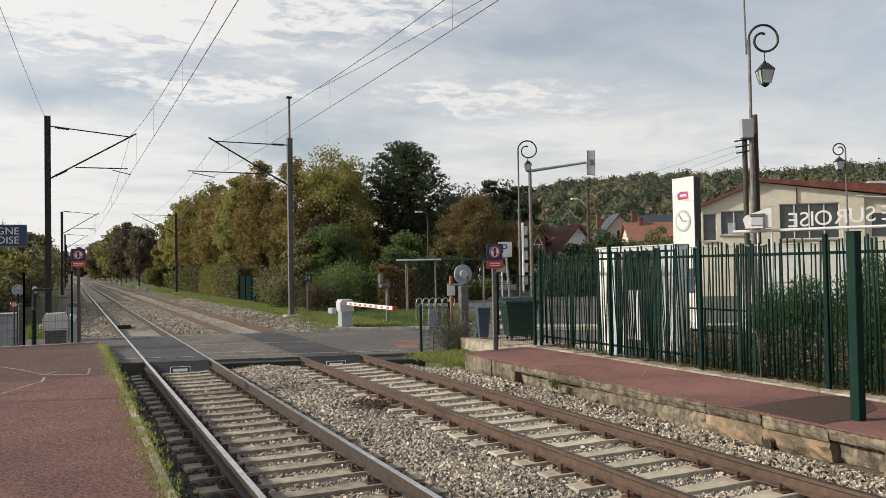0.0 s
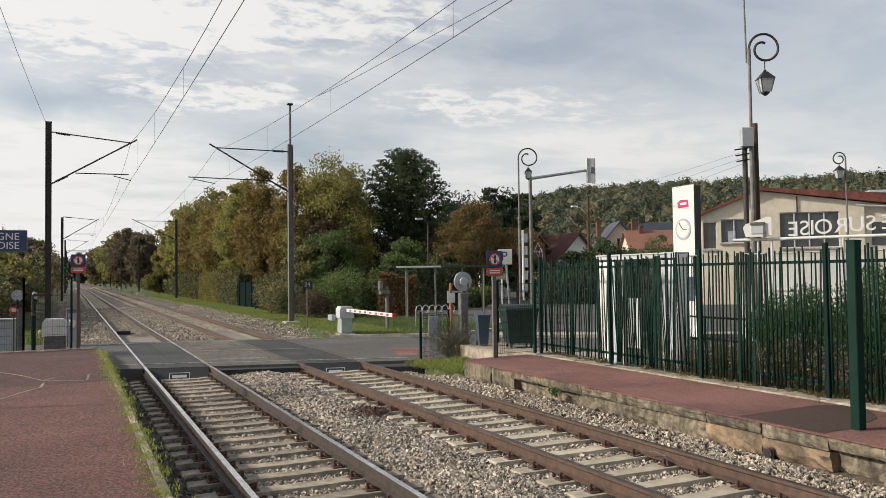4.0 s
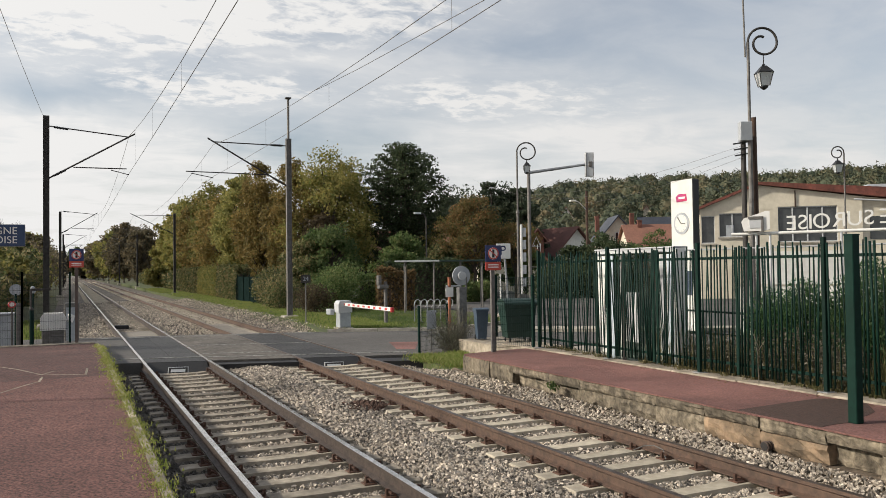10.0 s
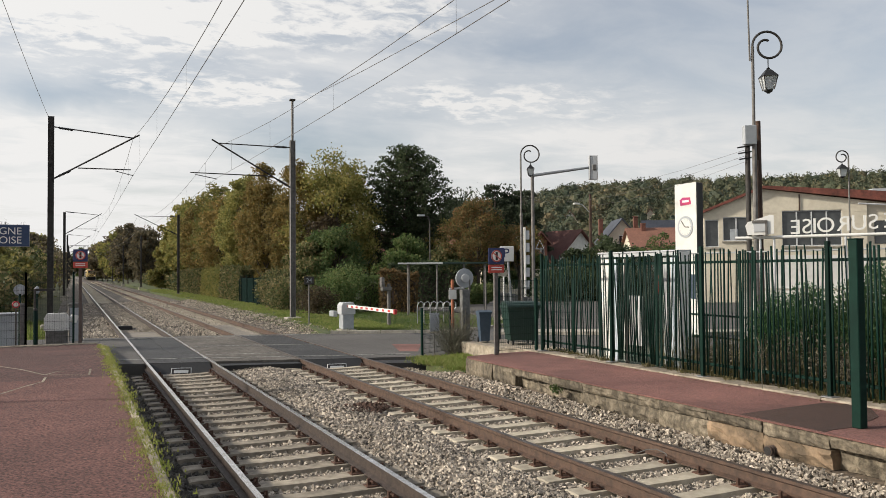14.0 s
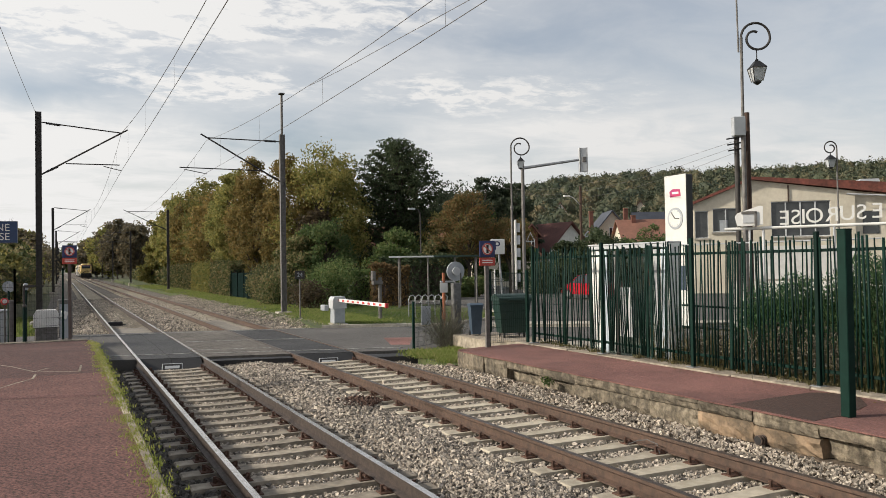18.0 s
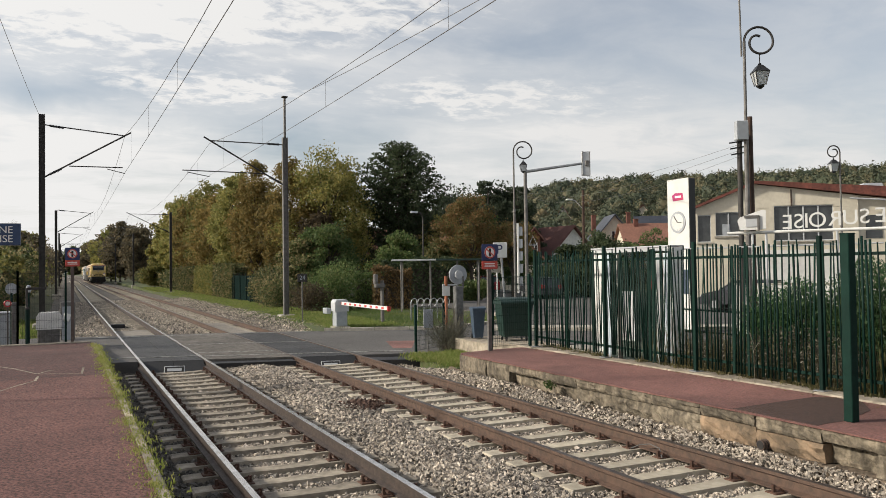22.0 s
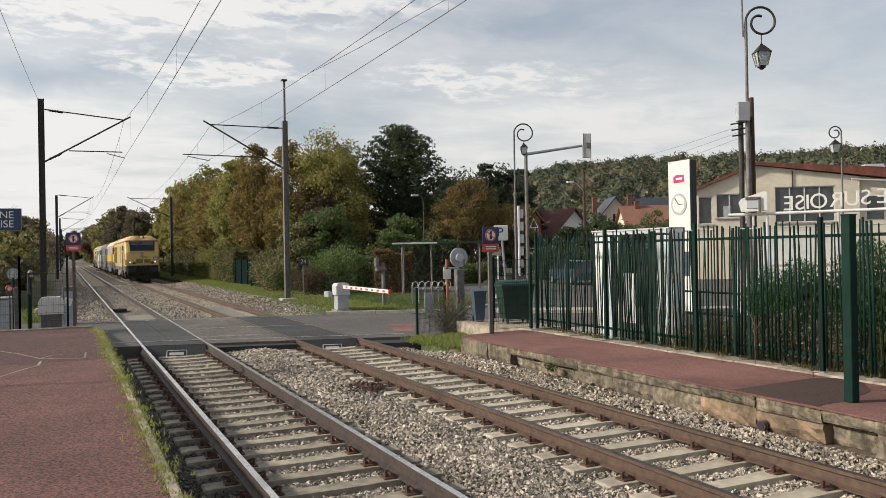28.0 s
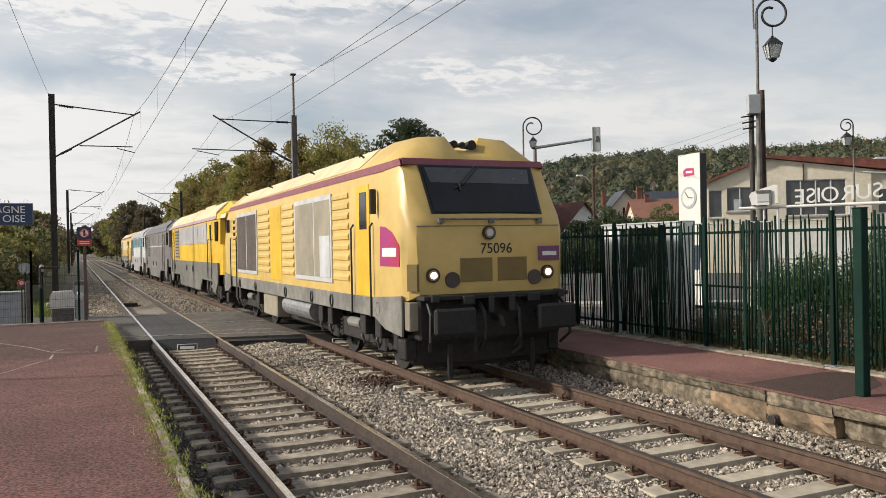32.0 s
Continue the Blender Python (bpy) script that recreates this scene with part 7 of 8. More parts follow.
hedge("hedge", 12.8, 106, 14.4, 178, 1.2, 2.4, HE, 9000, 0.42, "hedge far along the line", 63)
hedge("hedge", 13.2, 43.2, 14.2, 42.7, 1.5, 2.6, GR, 7500, 0.13, "tall round evergreen bush on the verge", 64)
hedge("hedge", 11.4, 41.6, 12.2, 41.0, 1.0, 1.5, PL, 3500, 0.11, "low brown bush on the verge", 72)
clipped_hedge(14.75, 42.3, 15.9, 41.7, 1.2, 1.95, GR, 5000, 0.12, "clipped green hedge block", 65)
clipped_hedge(15.4, 41.2, 17.0, 40.3, 1.0, 2.3, M["leaf_russet"], 6500, 0.12, "brown withered hedge with a flat top", 66)
clipped_hedge(18.4, 47.6, 22.5, 45.6, 1.2, 2.7, DK, 9000, 0.16, "dark green hedge behind the shelter", 73)
hedge("hedge", 11.2, 46.5, 11.9, 47.5, 1.2, 1.8, HE, 3500, 0.14, "straggling bush by the line mast", 67)
hedge("hedge", 23.3, 48.7, 25.7, 47.6, 1.0, 1.6, GR, 6000, 0.18, "green garden hedge across the street", 68)
hedge("hedge", 30.9, 49.6, 36.4, 47.0, 1.2, 2.4, DK, 9000, 0.18, "dark clipped hedge across the street", 69)
tree(50.4, 68.4, -0.2, 6.3, 2.9, 0.3, DK, 5000, 0.24, "dark evergreen tree before the orange roof", 56, clumps=50, name="shrub")
tree(54.6, 65.4, -0.2, 6.2, 3.0, 0.3, GR, 5000, 0.24, "green tree before the orange roof", 57, clumps=50, name="shrub")
hedge("hedge", 59.5, 81.5, 71.5, 76.5, 3.0, 5.0, DK, 14000, 0.34, "tall dark green hedge before the village roofs", 70)
# shrubs behind the bar fence
for i, (bx, by, bh) in enumerate(((10.85, 9.9, 1.45), (10.9, 9.35, 1.60), (11.0, 8.7, 1.55), (11.1, 8.2, 2.0), (11.3, 7.5, 2.1))):
    hedge("garden_shrub", bx - 0.2, by - 0.25, bx + 0.2, by + 0.25, 0.5, bh, M["leaf_feather"], 15000, 0.068, "feathery green shrub behind the fence", 80 + i, 0.22, 0.55)
for i, (bx, by, bh) in enumerate(((10.5, 11.2, 0.6), (10.5, 10.5, 0.7), (10.35, 9.5, 0.9), (10.35, 8.8, 1.0), (10.35, 8.2, 0.9))):
    hedge("dry_shrub", bx - 0.15, by - 0.35, bx + 0.15, by + 0.35, 0.5, bh, M["twig"], 3000, 0.040, "dry brown shrub and weeds behind the fence", 180 + i, 0.22)
# left of the line
for i, (y0, y1, hx, ht, m) in enumerate(((41, 52, -3.6, 2.2, HE), (52, 66, -4.2, 3.4, OL), (66, 84, -4.4, 4.2, HE), (84, 110, -4.6, 5.0, OL), (110, 150, -5.0, 6.5, FA), (150, 220, -5.5, 8.0, FA))):
    hedge("thicket", hx, y0, hx - 0.4, y1, ht * 0.75, ht, m, 9000, 0.16 + 0.0022 * y0, "autumn thicket along the line", 140 + i)
for i in range(16):
    tree(-75 + 6.5 * i, 380 + 25 * math.sin(i * 1.7), -0.4, 13 + 3 * math.sin(i * 2.3), 7.0, 0.3, FA if i % 3 else GR, 2600, 1.25, "far dark trees at the end of the line", 160 + i, clumps=36)
for i, (tx, ty, th, tr, m) in enumerate(((-6.5, 52, 4.6, 2.6, HE), (-4.6, 62, 4.4, 2.4, OL), (-8, 70, 5.8, 3.4, OL), (-4.2, 80, 5.6, 2.6, HE), (-5.6, 98, 7.0, 3.4, GR), (-11, 60, 5.4, 3.2, RU), (-5.2, 125, 8.5, 4.0, FA), (-6.5, 160, 10.0, 5.0, OL), (-8, 210, 12.0, 6.0, FA), (-14, 92, 8.0, 4.0, OL), (-3.6, 47.5, 2.6, 1.5, HE), (-3.2, 55, 2.8, 1.6, HE))):
    tree(tx, ty, -0.2, th, tr, 0.2, m, 5500, 0.26 + ty * 0.0018, "autumn shrubs and trees beside the line", 100 + i, clumps=44, name="shrub" if th < 5 else "tree")
def bare_tree(x, y, height, label, seed):
    """A leafless tree: branches that fork again and again."""
    gen = random.Random(seed)
    t = thing("bare_tree", x, y, -0.3, label=label, category="tree", group="trees")
    wood = Shape()

    def fork(a, d, long, thick, left):
        b = a + d * long
        wood.tube([a, a.lerp(b, 0.5) + Vector((gen.uniform(-1, 1), gen.uniform(-1, 1), 0)) * long * 0.06, b], thick, 4, thick * 0.6, cap=False)
        if left:
            for _ in range(3 if left > 1 else 4):
                e = (d + Vector((gen.uniform(-1, 1), gen.uniform(-1, 1), gen.uniform(-0.15, 0.7))) * 0.62).normalized()
                fork(a.lerp(b, gen.uniform(0.65, 1.0)), e, long * gen.uniform(0.6, 0.8), thick * 0.58, left - 1)

    fork(Vector((0, 0, 0)), Vector((0.02, 0, 1)), height * 0.30, 0.16, 5)
    tagged(part("branches", wood, M["bark"], t, "pale bare branches"), kind="stuff")


bare_tree(-6.4, 101, 11.0, "almost bare tree against the sky", 120)
bare_tree(-8.6, 108, 10.0, "almost bare tree against the sky", 121)

# dry brush round the concrete post
gen = np.random.default_rng(5)
s = Shape()
for k in range(260):
    a, r, hgt = gen.uniform(0, 6.28), gen.uniform(0.1, 0.85), gen.uniform(0.3, 1.3)
    s.tube([(gen.normal(0, 0.12), gen.normal(0, 0.12), 0), (r * 0.6 * math.cos(a), r * 0.6 * math.sin(a), hgt * 0.55), (r * math.cos(a + 0.5), r * math.sin(a + 0.5), hgt)], 0.006, 3, 0.003, cap=False)
brush = thing("dry_bush", 9.30, 19.3, -0.03, label="dry brown leafless brush at the wire fence", category="bush")
tagged(part("stem_tangle", s, M["twig"], brush), kind="stuff")
v, f = leaves(np.array([(0, 0, 0.35), (0.2, 0, 0.5), (-0.2, 0.1, 0.45)]), np.array([0.55, 0.5, 0.5]), 2600, 0.035, gen)
part("foliage", bulk("foliage", v, f, M["leaf_bush"]), None, brush)
gen = np.random.default_rng(15)
v = []
for k in range(2600):
    wx, wy, wh = gen.uniform(9.92, 11.3), gen.uniform(3.2, 12.2), gen.uniform(0.25, 0.95)
    d = gen.normal(0, 0.10, 2)
    a = gen.uniform(0, 3.14)
    e = np.array((math.cos(a), math.sin(a), 0)) * 0.007
    b, c = np.array((wx, wy, 0.2)), np.array((wx + d[0], wy + d[1], 0.2 + wh))
    v += [b - e, b + e, c + e * 0.4, c - e * 0.4]
v = np.array(v)
tagged(new("dry_grass", bulk("dry_grass", v, np.arange(len(v)).reshape(-1, 4), M["dry_blade"])), "tall dry brown grass behind the fence", "grass", "", "stuff")
# litter and tufts along the kerb
v = []
for k in range(260):
    c = np.array((9.49 - abs(gen.normal(0, 0.12)), gen.uniform(4.5, 15.4), 0.381))
    a, s = gen.uniform(0, 6.28), gen.uniform(0.012, 0.03)
    e, g = np.array((math.cos(a), math.sin(a), 0.25)) * s, np.array((-math.sin(a), math.cos(a), 0.1)) * s * 0.6
    v += [c - e, c + g, c + e, c - g]
v = np.array(v)
v[:, 2] = np.maximum(v[:, 2], 0.377)
tagged(new("leaf_litter", bulk("leaf_litter", v, np.arange(len(v)).reshape(-1, 4), M["leaf_russet"])), "dry brown leaves blown against the fence kerb", "leaves", "", "stuff")
grass("kerb_grass", [(9.78 + random.uniform(-0.06, 0.2), random.uniform(4.0, 15.5), 0.385, 0.05, int(12 * random.uniform(0.3, 2))) for _ in range(90)], 0.10, "dry tufts of grass at the fence foot", "dry_blade")
tuft = thing("wall_weed", 7.56, 11.7, 0.10, label="small green weed rooted in the platform wall", category="weed")
wv, wf = leaves(np.array([(0, 0, 0.05), (-0.03, 0.04, 0.10)]), np.array([0.10, 0.09]), 140, 0.05, gen)
part("leaf_tuft", bulk("leaf_tuft", wv, wf, M["leaf_green"]), None, tuft)
weed = thing("dry_weed", 9.52, 9.05, 0.39, label="single bare weed stem at the fence kerb", category="weed")
part("stem", Shape().tube([(0, 0, 0), (0.02, 0.03, 0.35), (-0.02, -0.02, 0.75)], 0.007, 5, 0.003), M["twig"], weed)
for dx, dy, z0 in ((0.1, 0.15, 0.45), (-0.05, -0.18, 0.5), (0.02, 0.12, 0.6)):
    part("twig", Shape().tube([(0.01, 0.02, z0), (dx, dy, z0 + 0.18)], 0.004, 4), M["twig"], weed)


def woodland():
    """The wooded hill: a crowd of crowns over its slope, each a lumpy core with leaves round it."""
    gen = np.random.default_rng(9)
    bm = bmesh.new()
    bmesh.ops.create_icosphere(bm, subdivisions=2, radius=1.0)
    ball = np.array([q.co for q in bm.verts])
    skin = np.array([[q.index for q in face.verts] for face in bm.faces])
    bm.free()
    vs, fs, k = [], [], 0
    for _ in range(2300):
        b, r = gen.uniform(17, 66), gen.uniform(225, 500)
        x, y = r * math.sin(radians(b)), r * math.cos(radians(b))
        tall, wide = gen.uniform(5.5, 11), gen.uniform(2.6, 5.4)
        c = np.array((x, y, ground_height(x, y) + tall * 0.42))
        size = np.array((wide, wide, tall * 0.62))
        lumps = 1 + 0.22 * np.sin(ball @ gen.normal(0, 2.6, 3) + gen.uniform(0, 6)) + gen.uniform(-0.10, 0.10, len(ball))
        vs.append(c + ball * lumps[:, None] * size * 0.70)
        fs.append(skin + k)
        k += len(ball)
        m = 135
        u = gen.normal(size=(m, 3))
        u /= np.linalg.norm(u, axis=1)[:, None]
        u[:, 2] = np.abs(u[:, 2]) * 1.0 - 0.25 * gen.random(m)
        at = c + u * size * gen.uniform(0.70, 1.12, m)[:, None]
        e1, e2 = gen.normal(size=(m, 3)), gen.normal(size=(m, 3))
        e1 *= 0.68 / np.linalg.norm(e1, axis=1)[:, None]
        e2 *= 0.68 / np.linalg.norm(e2, axis=1)[:, None]
        vs.append(np.stack([at - e1, at + e2, at + e1], 1).reshape(-1, 3))
        fs.append(np.arange(m * 3).reshape(-1, 3) + k)
        k += m * 3
    ob = new("woodland", bulk("woodland", np.concatenate(vs), np.concatenate(fs), M["far_wood"]))
    tagged(ob, "mixed green and autumn woodland covering the hill", "woodland", "", "stuff")


woodland()


# ---- train ----
def bogie(parent, y, first):
    b = part("bogie", Shape().box(-1.14, -1.0, y - 2.1, y + 2.1, 0.42, 0.80, 0.02).box(1.0, 1.14, y - 2.1, y + 2.1, 0.42, 0.80, 0.02).box(-1.0, 1.0, y - 0.25, y + 0.25, 0.4, 0.8, 0.02), M["grime"], parent, "grimy bogie frame")
    wheels = []
    for dy in (-1.4, 1.4):
        w = Shape()
        for s in (-1, 1):
            w.tube([(s * 0.68, 0, 0), (s * 0.79, 0, 0)], 0.5, 26)
            w.tube([(s * 0.79, 0, 0), (s * 0.82, 0, 0)], 0.14, 14)
            for k in range(6):
                a = k * math.pi / 3
                w.tube([(s * 0.80, 0.26 * math.cos(a), 0.26 * math.sin(a)), (s * 0.815, 0.26 * math.cos(a), 0.26 * math.sin(a))], 0.05, 8)
        w.tube([(-0.7, 0, 0), (0.7, 0, 0)], 0.09, 10)
        wheels.append(part("wheelset", w, M["grime"], b, "grimy steel wheelset", at=pose(0, y + dy, 0.5)))
        for s in (-1, 1):
            part("axle_box", Shape().box(s * 1.06 - 0.12, s * 1.06 + 0.12, y + dy - 0.2, y + dy + 0.2, 0.34, 0.66, 0.03), M["grime"], b)
            for q in (-0.42, 0.42):
                spring = Shape()
                for k in range(5):
                    spring.tube([(s * 1.1, y + dy + q, 0.42 + 0.075 * k), (s * 1.1, y + dy + q, 0.455 + 0.075 * k)], 0.085, 10)
                part("spring", spring, M["grime"], b, "coil spring")
    part("brake_cylinder", Shape().tube([(-1.15, y - 0.35, 0.75), (-1.15, y + 0.35, 0.75)], 0.1, 10), M["loco_grey"], b)
    return wheels


def section(y, zb, wb, w1, z1, w2, z2, w3, z3, w4, z4, w5, z5):
    return [(-wb, y, zb), (wb, y, zb), (w1, y, z1), (w2, y, z2), (w3, y, z3), (w4, y, z4), (w5, y, z5), (-w5, y, z5), (-w4, y, z4), (-w3, y, z3), (-w2, y, z2), (-w1, y, z1)]


def shell(L, rear_cab):
    nose = [section(0.00, 1.44, 1.26, 1.30, 2.30, 1.28, 2.50, 1.0, 2.60, 0.5, 2.62, 0.2, 2.62),
            section(0.12, 1.36, 1.39, 1.41, 2.45, 1.36, 2.68, 1.12, 2.78, 0.5, 2.80, 0.2, 2.80),
            section(0.50, 1.30, 1.43, 1.43, 2.90, 1.30, 3.40, 1.12, 3.50, 0.5, 3.52, 0.2, 3.52),
            section(0.60, 1.30, 1.43, 1.43, 3.15, 1.33, 3.52, 1.02, 3.68, 0.5, 3.71, 0.24, 3.70),
            section(1.00, 1.30, 1.43, 1.43, 3.40, 1.36, 3.62, 0.82, 4.04, 0.33, 4.07, 0.22, 3.84),
            section(1.80, 1.30, 1.43, 1.43, 3.42, 1.38, 3.62, 0.94, 4.04, 0.36, 4.07, 0.24, 3.86),
            section(2.40, 1.30, 1.43, 1.43, 3.42, 1.38, 3.62, 0.96, 3.99, 0.5, 4.02, 0.24, 4.02)]
    tail = [section(L - s[0][1], *[v for q in ((s[0][2], s[1][0]), (s[2][0], s[2][2]), (s[3][0], s[3][2]), (s[4][0], s[4][2]), (s[5][0], s[5][2]), (s[6][0], s[6][2])) for v in q]) for s in reversed(nose)]
    return nose, tail


def locomotive(scheme, L, label, first=False):
    t = new("locomotive")
    t.empty_display_size = 0.3
    tagged(t, label, "locomotive", "locomotives in the train")
    nose, tail = shell(L, True)
    hull = Shape().loft(nose + tail).mesh("body", M[scheme["body"]], True)
    hull.set_sharp_from_angle(angle=radians(38))
    part("body", hull, None, t, scheme["body_label"])
    wheels = bogie(t, 3.4, first) + bogie(t, L - 3.4, first)
    # roof band and stripe
    stripe = Shape()
    for s in (-1, 1):
        stripe.loft([[(s * 1.432, y, 3.46), (s * 1.398, y, 3.60), (s * 1.37, y, 3.60), (s * 1.40, y, 3.46)] for y in (1.1, L - 1.1)])
        stripe.loft([[(s * 1.434, 1.1, 3.46), (s * 1.398, 1.1, 3.60), (s * 1.33, 1.1, 3.60), (s * 1.36, 1.1, 3.46)], [(s * 1.335, 0.51, 3.515), (s * 1.335, 0.58, 3.625), (s * 1.2, 0.68, 3.62), (s * 1.2, 0.62, 3.515)]])
    for y, f in ((0.0, 1), (L, -1)):
        stripe.loft([[(-1.30, y + f * 0.485, 3.525), (1.30, y + f * 0.485, 3.525), (1.30, y + f * 0.555, 3.635), (-1.30, y + f * 0.555, 3.635)], [(-1.28, y + f * 0.66, 3.525), (1.28, y + f * 0.66, 3.525), (1.28, y + f * 0.70, 3.625), (-1.28, y + f * 0.70, 3.625)]])
    part("roof_stripe", stripe, M[scheme["stripe"]], t, "dark roof stripe")
    part("roof_skin", Shape().loft([[(-1.375, y, 3.64), (-0.97, y, 4.005), (-0.5, y, 4.035), (0.5, y, 4.035), (0.97, y, 4.005), (1.375, y, 3.64), (0.9, y, 3.9), (-0.9, y, 3.9)] for y in (2.45, L - 2.45)]), M[scheme["roof"]], t, "sun-bleached roof")
    for y0, y1 in ((3.5, 5.2), (6.5, 9.5), (11.0, 13.0)):
        if y1 < L - 2:
            part("roof_hatch", Shape().box(-0.6, 0.6, y0, y1, 4.0, 4.085, 0.03), M[scheme["roof"]], t)
    for y in (2.6, 6.0, 10.2, 13.6):
        if y < L - 2:
            part("roof_hook", Shape().tube([(-1.22, y, 3.85), (-1.30, y, 3.90), (-1.27, y + 0.12, 3.88)], 0.02, 5), M["grime"], t)
    # solebar, skirts, tanks
    for s in (-1, 1):
        part("solebar", Shape().box(s * 1.44 - 0.05, s * 1.44 + 0.004, 1.1, L - 1.1, 1.0, 1.33, 0.01) if s > 0 else Shape().box(-1.444, -1.39, 1.1, L - 1.1, 1.0, 1.33, 0.01), M[scheme["sole"]], t, "grey solebar")
        for y, f in ((0.25, 1), (L - 0.25, -1)):
            p = [(y, 0.78), (y + f * 0.75, 0.84), (y + f * 1.4, 1.05), (y + f * 1.4, 1.34), (y, 1.42)]
            part("skirt", Shape().prism(p, "x", s * 1.44 - 0.03, s * 1.44 + 0.004), M[scheme["sole"]], t)
            part("step_box", Shape().box(min(s * 1.22, s * 1.42), max(s * 1.22, s * 1.42), min(y, y + f * 0.35), max(y, y + f * 0.35), 0.40, 0.72, 0.02), M["grime"], t)
            part("corner_step", Shape().box(min(s * 1.18, s * 1.43), max(s * 1.18, s * 1.43), min(y - f * 0.22, y - f * 0.02), max(y - f * 0.22, y - f * 0.02), 0.88, 1.33, 0.015), M["louvre"], t, "pale corner step")
        part("underframe_tank", Shape().tube([(s * 1.18, 5.95, 0.80), (s * 1.18, 8.55, 0.80)], 0.24, 18), M["steel"] if first else M["loco_grey"], t, "silver air tank" if first else "grey tank")
        part("equipment_box", Shape().box(min(s * 0.8, s * 1.38), max(s * 0.8, s * 1.38), 9.3, 10.9, 0.42, 0.98, 0.03), M["louvre"] if first else M["loco_grey"], t)
        for y in (1.35, 4.1, 5.6, 8.0, 11.6, 14.0):
            if y < L - 1.2:
                part("lifting_eye", Shape().tube([(s * 1.452, y + 0.09 * math.cos(a), 1.15 + 0.12 * math.sin(a)) for a in [k * math.pi / 5 for k in range(11)]], 0.022, 5), M["black"], t)
    # added dark block, so that bright ground doesn't show between the bogies
    part("underframe_filler", Shape().box(-1.02, 1.02, 5.75, L - 5.75, 0.36, 0.96, 0.06), M["grime"], t, "black filler block under the frame")
    for s in (-1, 1):
        for y in (1.7, 2.5, 4.6, 5.3, L - 5.2, L - 2.4, L - 1.8):
            part("pipe_box", Shape().box(min(s * 1.12, s * 1.36), max(s * 1.12, s * 1.36), y - 0.16, y + 0.12, 0.62, 0.99, 0.02), M["grime"], t)
            part("drop_pipe", Shape().tube([(s * 1.25, y + 0.25, 0.99), (s * 1.26, y + 0.28, 0.55), (s * 1.18, y + 0.4, 0.4)], 0.025, 6), M["dull_steel"], t)
    part("underframe", Shape().box(-1.2, 1.2, 0.3, L - 0.3, 0.95, 1.28), M["grime"], t)
    # ends: beam, buffers, plough, lamps
    for y, f in ((0.0, 1), (L, -1)):
        end = part("buffer_beam", Shape().box(-1.28, 1.28, min(y - f * 0.02, y + f * 0.35), max(y - f * 0.02, y + f * 0.35), 0.72, 1.40, 0.03), M["grime"], t, "black buffer beam")
        for s in (-1, 1):
            part("buffer", Shape().box(s * 0.90 - 0.35, s * 0.90 + 0.35, min(y - f * 0.56, y - f * 0.48), max(y - f * 0.56, y - f * 0.46), 0.85, 1.25, 0.035), M["clay"], end, "wide black buffer plate")
            part("buffer_stem", Shape().tube([(s * 0.88, y, 1.05), (s * 0.88, y - f * 0.5, 1.05)], 0.12, 14), M["grime"], end)
            part("hose", Shape().tube([(s * 0.42, y - f * 0.05, 1.0), (s * 0.42, y - f * 0.22, 0.9), (s * 0.40, y - f * 0.2, 0.55), (s * 0.3, y - f * 0.12, 0.45)], 0.03, 6), M["black"], end)
            part("guard_iron", Shape().box(s * 0.75 - 0.04, s * 0.75 + 0.04, min(y, y + f * 0.06), max(y, y + f * 0.06), 0.12, 0.65, 0.01), M["grime"], end)
        part("coupling_hook", Shape().tube([(0, y, 1.05), (0, y - f * 0.3, 1.05), (0, y - f * 0.36, 0.9)], 0.05, 8), M["grime"], end)
        part("plough", Shape().loft([[(-1.0, y + f * 0.42, 0.22), (1.0, y + f * 0.42, 0.22), (1.0, y + f * 0.5, 0.22), (-1.0, y + f * 0.5, 0.22)], [(-1.15, y + f * 0.25, 0.74), (1.15, y + f * 0.25, 0.74), (1.15, y + f * 0.5, 0.74), (-1.15, y + f * 0.5, 0.74)]]), M["grime"], end)
        part("platform_edge", Shape().box(-1.3, 1.3, min(y - f * 0.25, y + f * 0.2), max(y - f * 0.25, y + f * 0.2), 1.36, 1.43, 0.01), M["grime"], end)
        for x, w, z0, z1 in ((-1.12, 0.14, 1.33, 1.45), (-0.55, 0.20, 1.28, 1.42), (-0.15, 0.10, 1.14, 1.40), (0.22, 0.12, 1.14, 1.40), (0.62, 0.22, 1.28, 1.42), (1.14, 0.12, 1.33, 1.46)):
            part("jumper_box", Shape().box(x - w / 2, x + w / 2, min(y - f * 0.30, y - f * 0.12), max(y - f * 0.30, y - f * 0.12), z0, z1, 0.015), M["black"], end)
        for x in (-1.18, -0.3, 0.3, 1.18):
            part("brake_pipe", Shape().tube([(x, y - f * 0.1, 1.34), (x * 1.04, y - f * 0.34, 1.15), (x * 1.06, y - f * 0.36, 0.75), (x, y - f * 0.16, 0.58)], 0.028, 6), M["black"], end)
        # dark board added in place of the shadow under the nose
        part("shade_board", Shape().box(-1.24, 1.24, min(y + f * 0.30, y + f * 0.6), max(y + f * 0.30, y + f * 0.6), 0.30, 0.80, 0.03), M["grime"], end)
    # cab: windscreen and side
    for y, f in ((0.0, 1), (L, -1)):
        low, high = Vector((0, 0.105, 2.77)), Vector((0, 0.465, 3.46))
        def at(q, x, out):
            p = low.lerp(high, q)
            return (x, y + f * (p.y - out), p.z + out * 0.3)
        rim = [at(-0.10, -1.01, 0.012), at(-0.10, 1.01, 0.012), at(1.085, 1.06, 0.012), at(1.085, -1.06, 0.012)]
        glass = [at(-0.06, -0.96, 0.03), at(-0.06, 0.96, 0.03), at(1.06, 1.01, 0.03), at(1.06, -1.01, 0.03)]
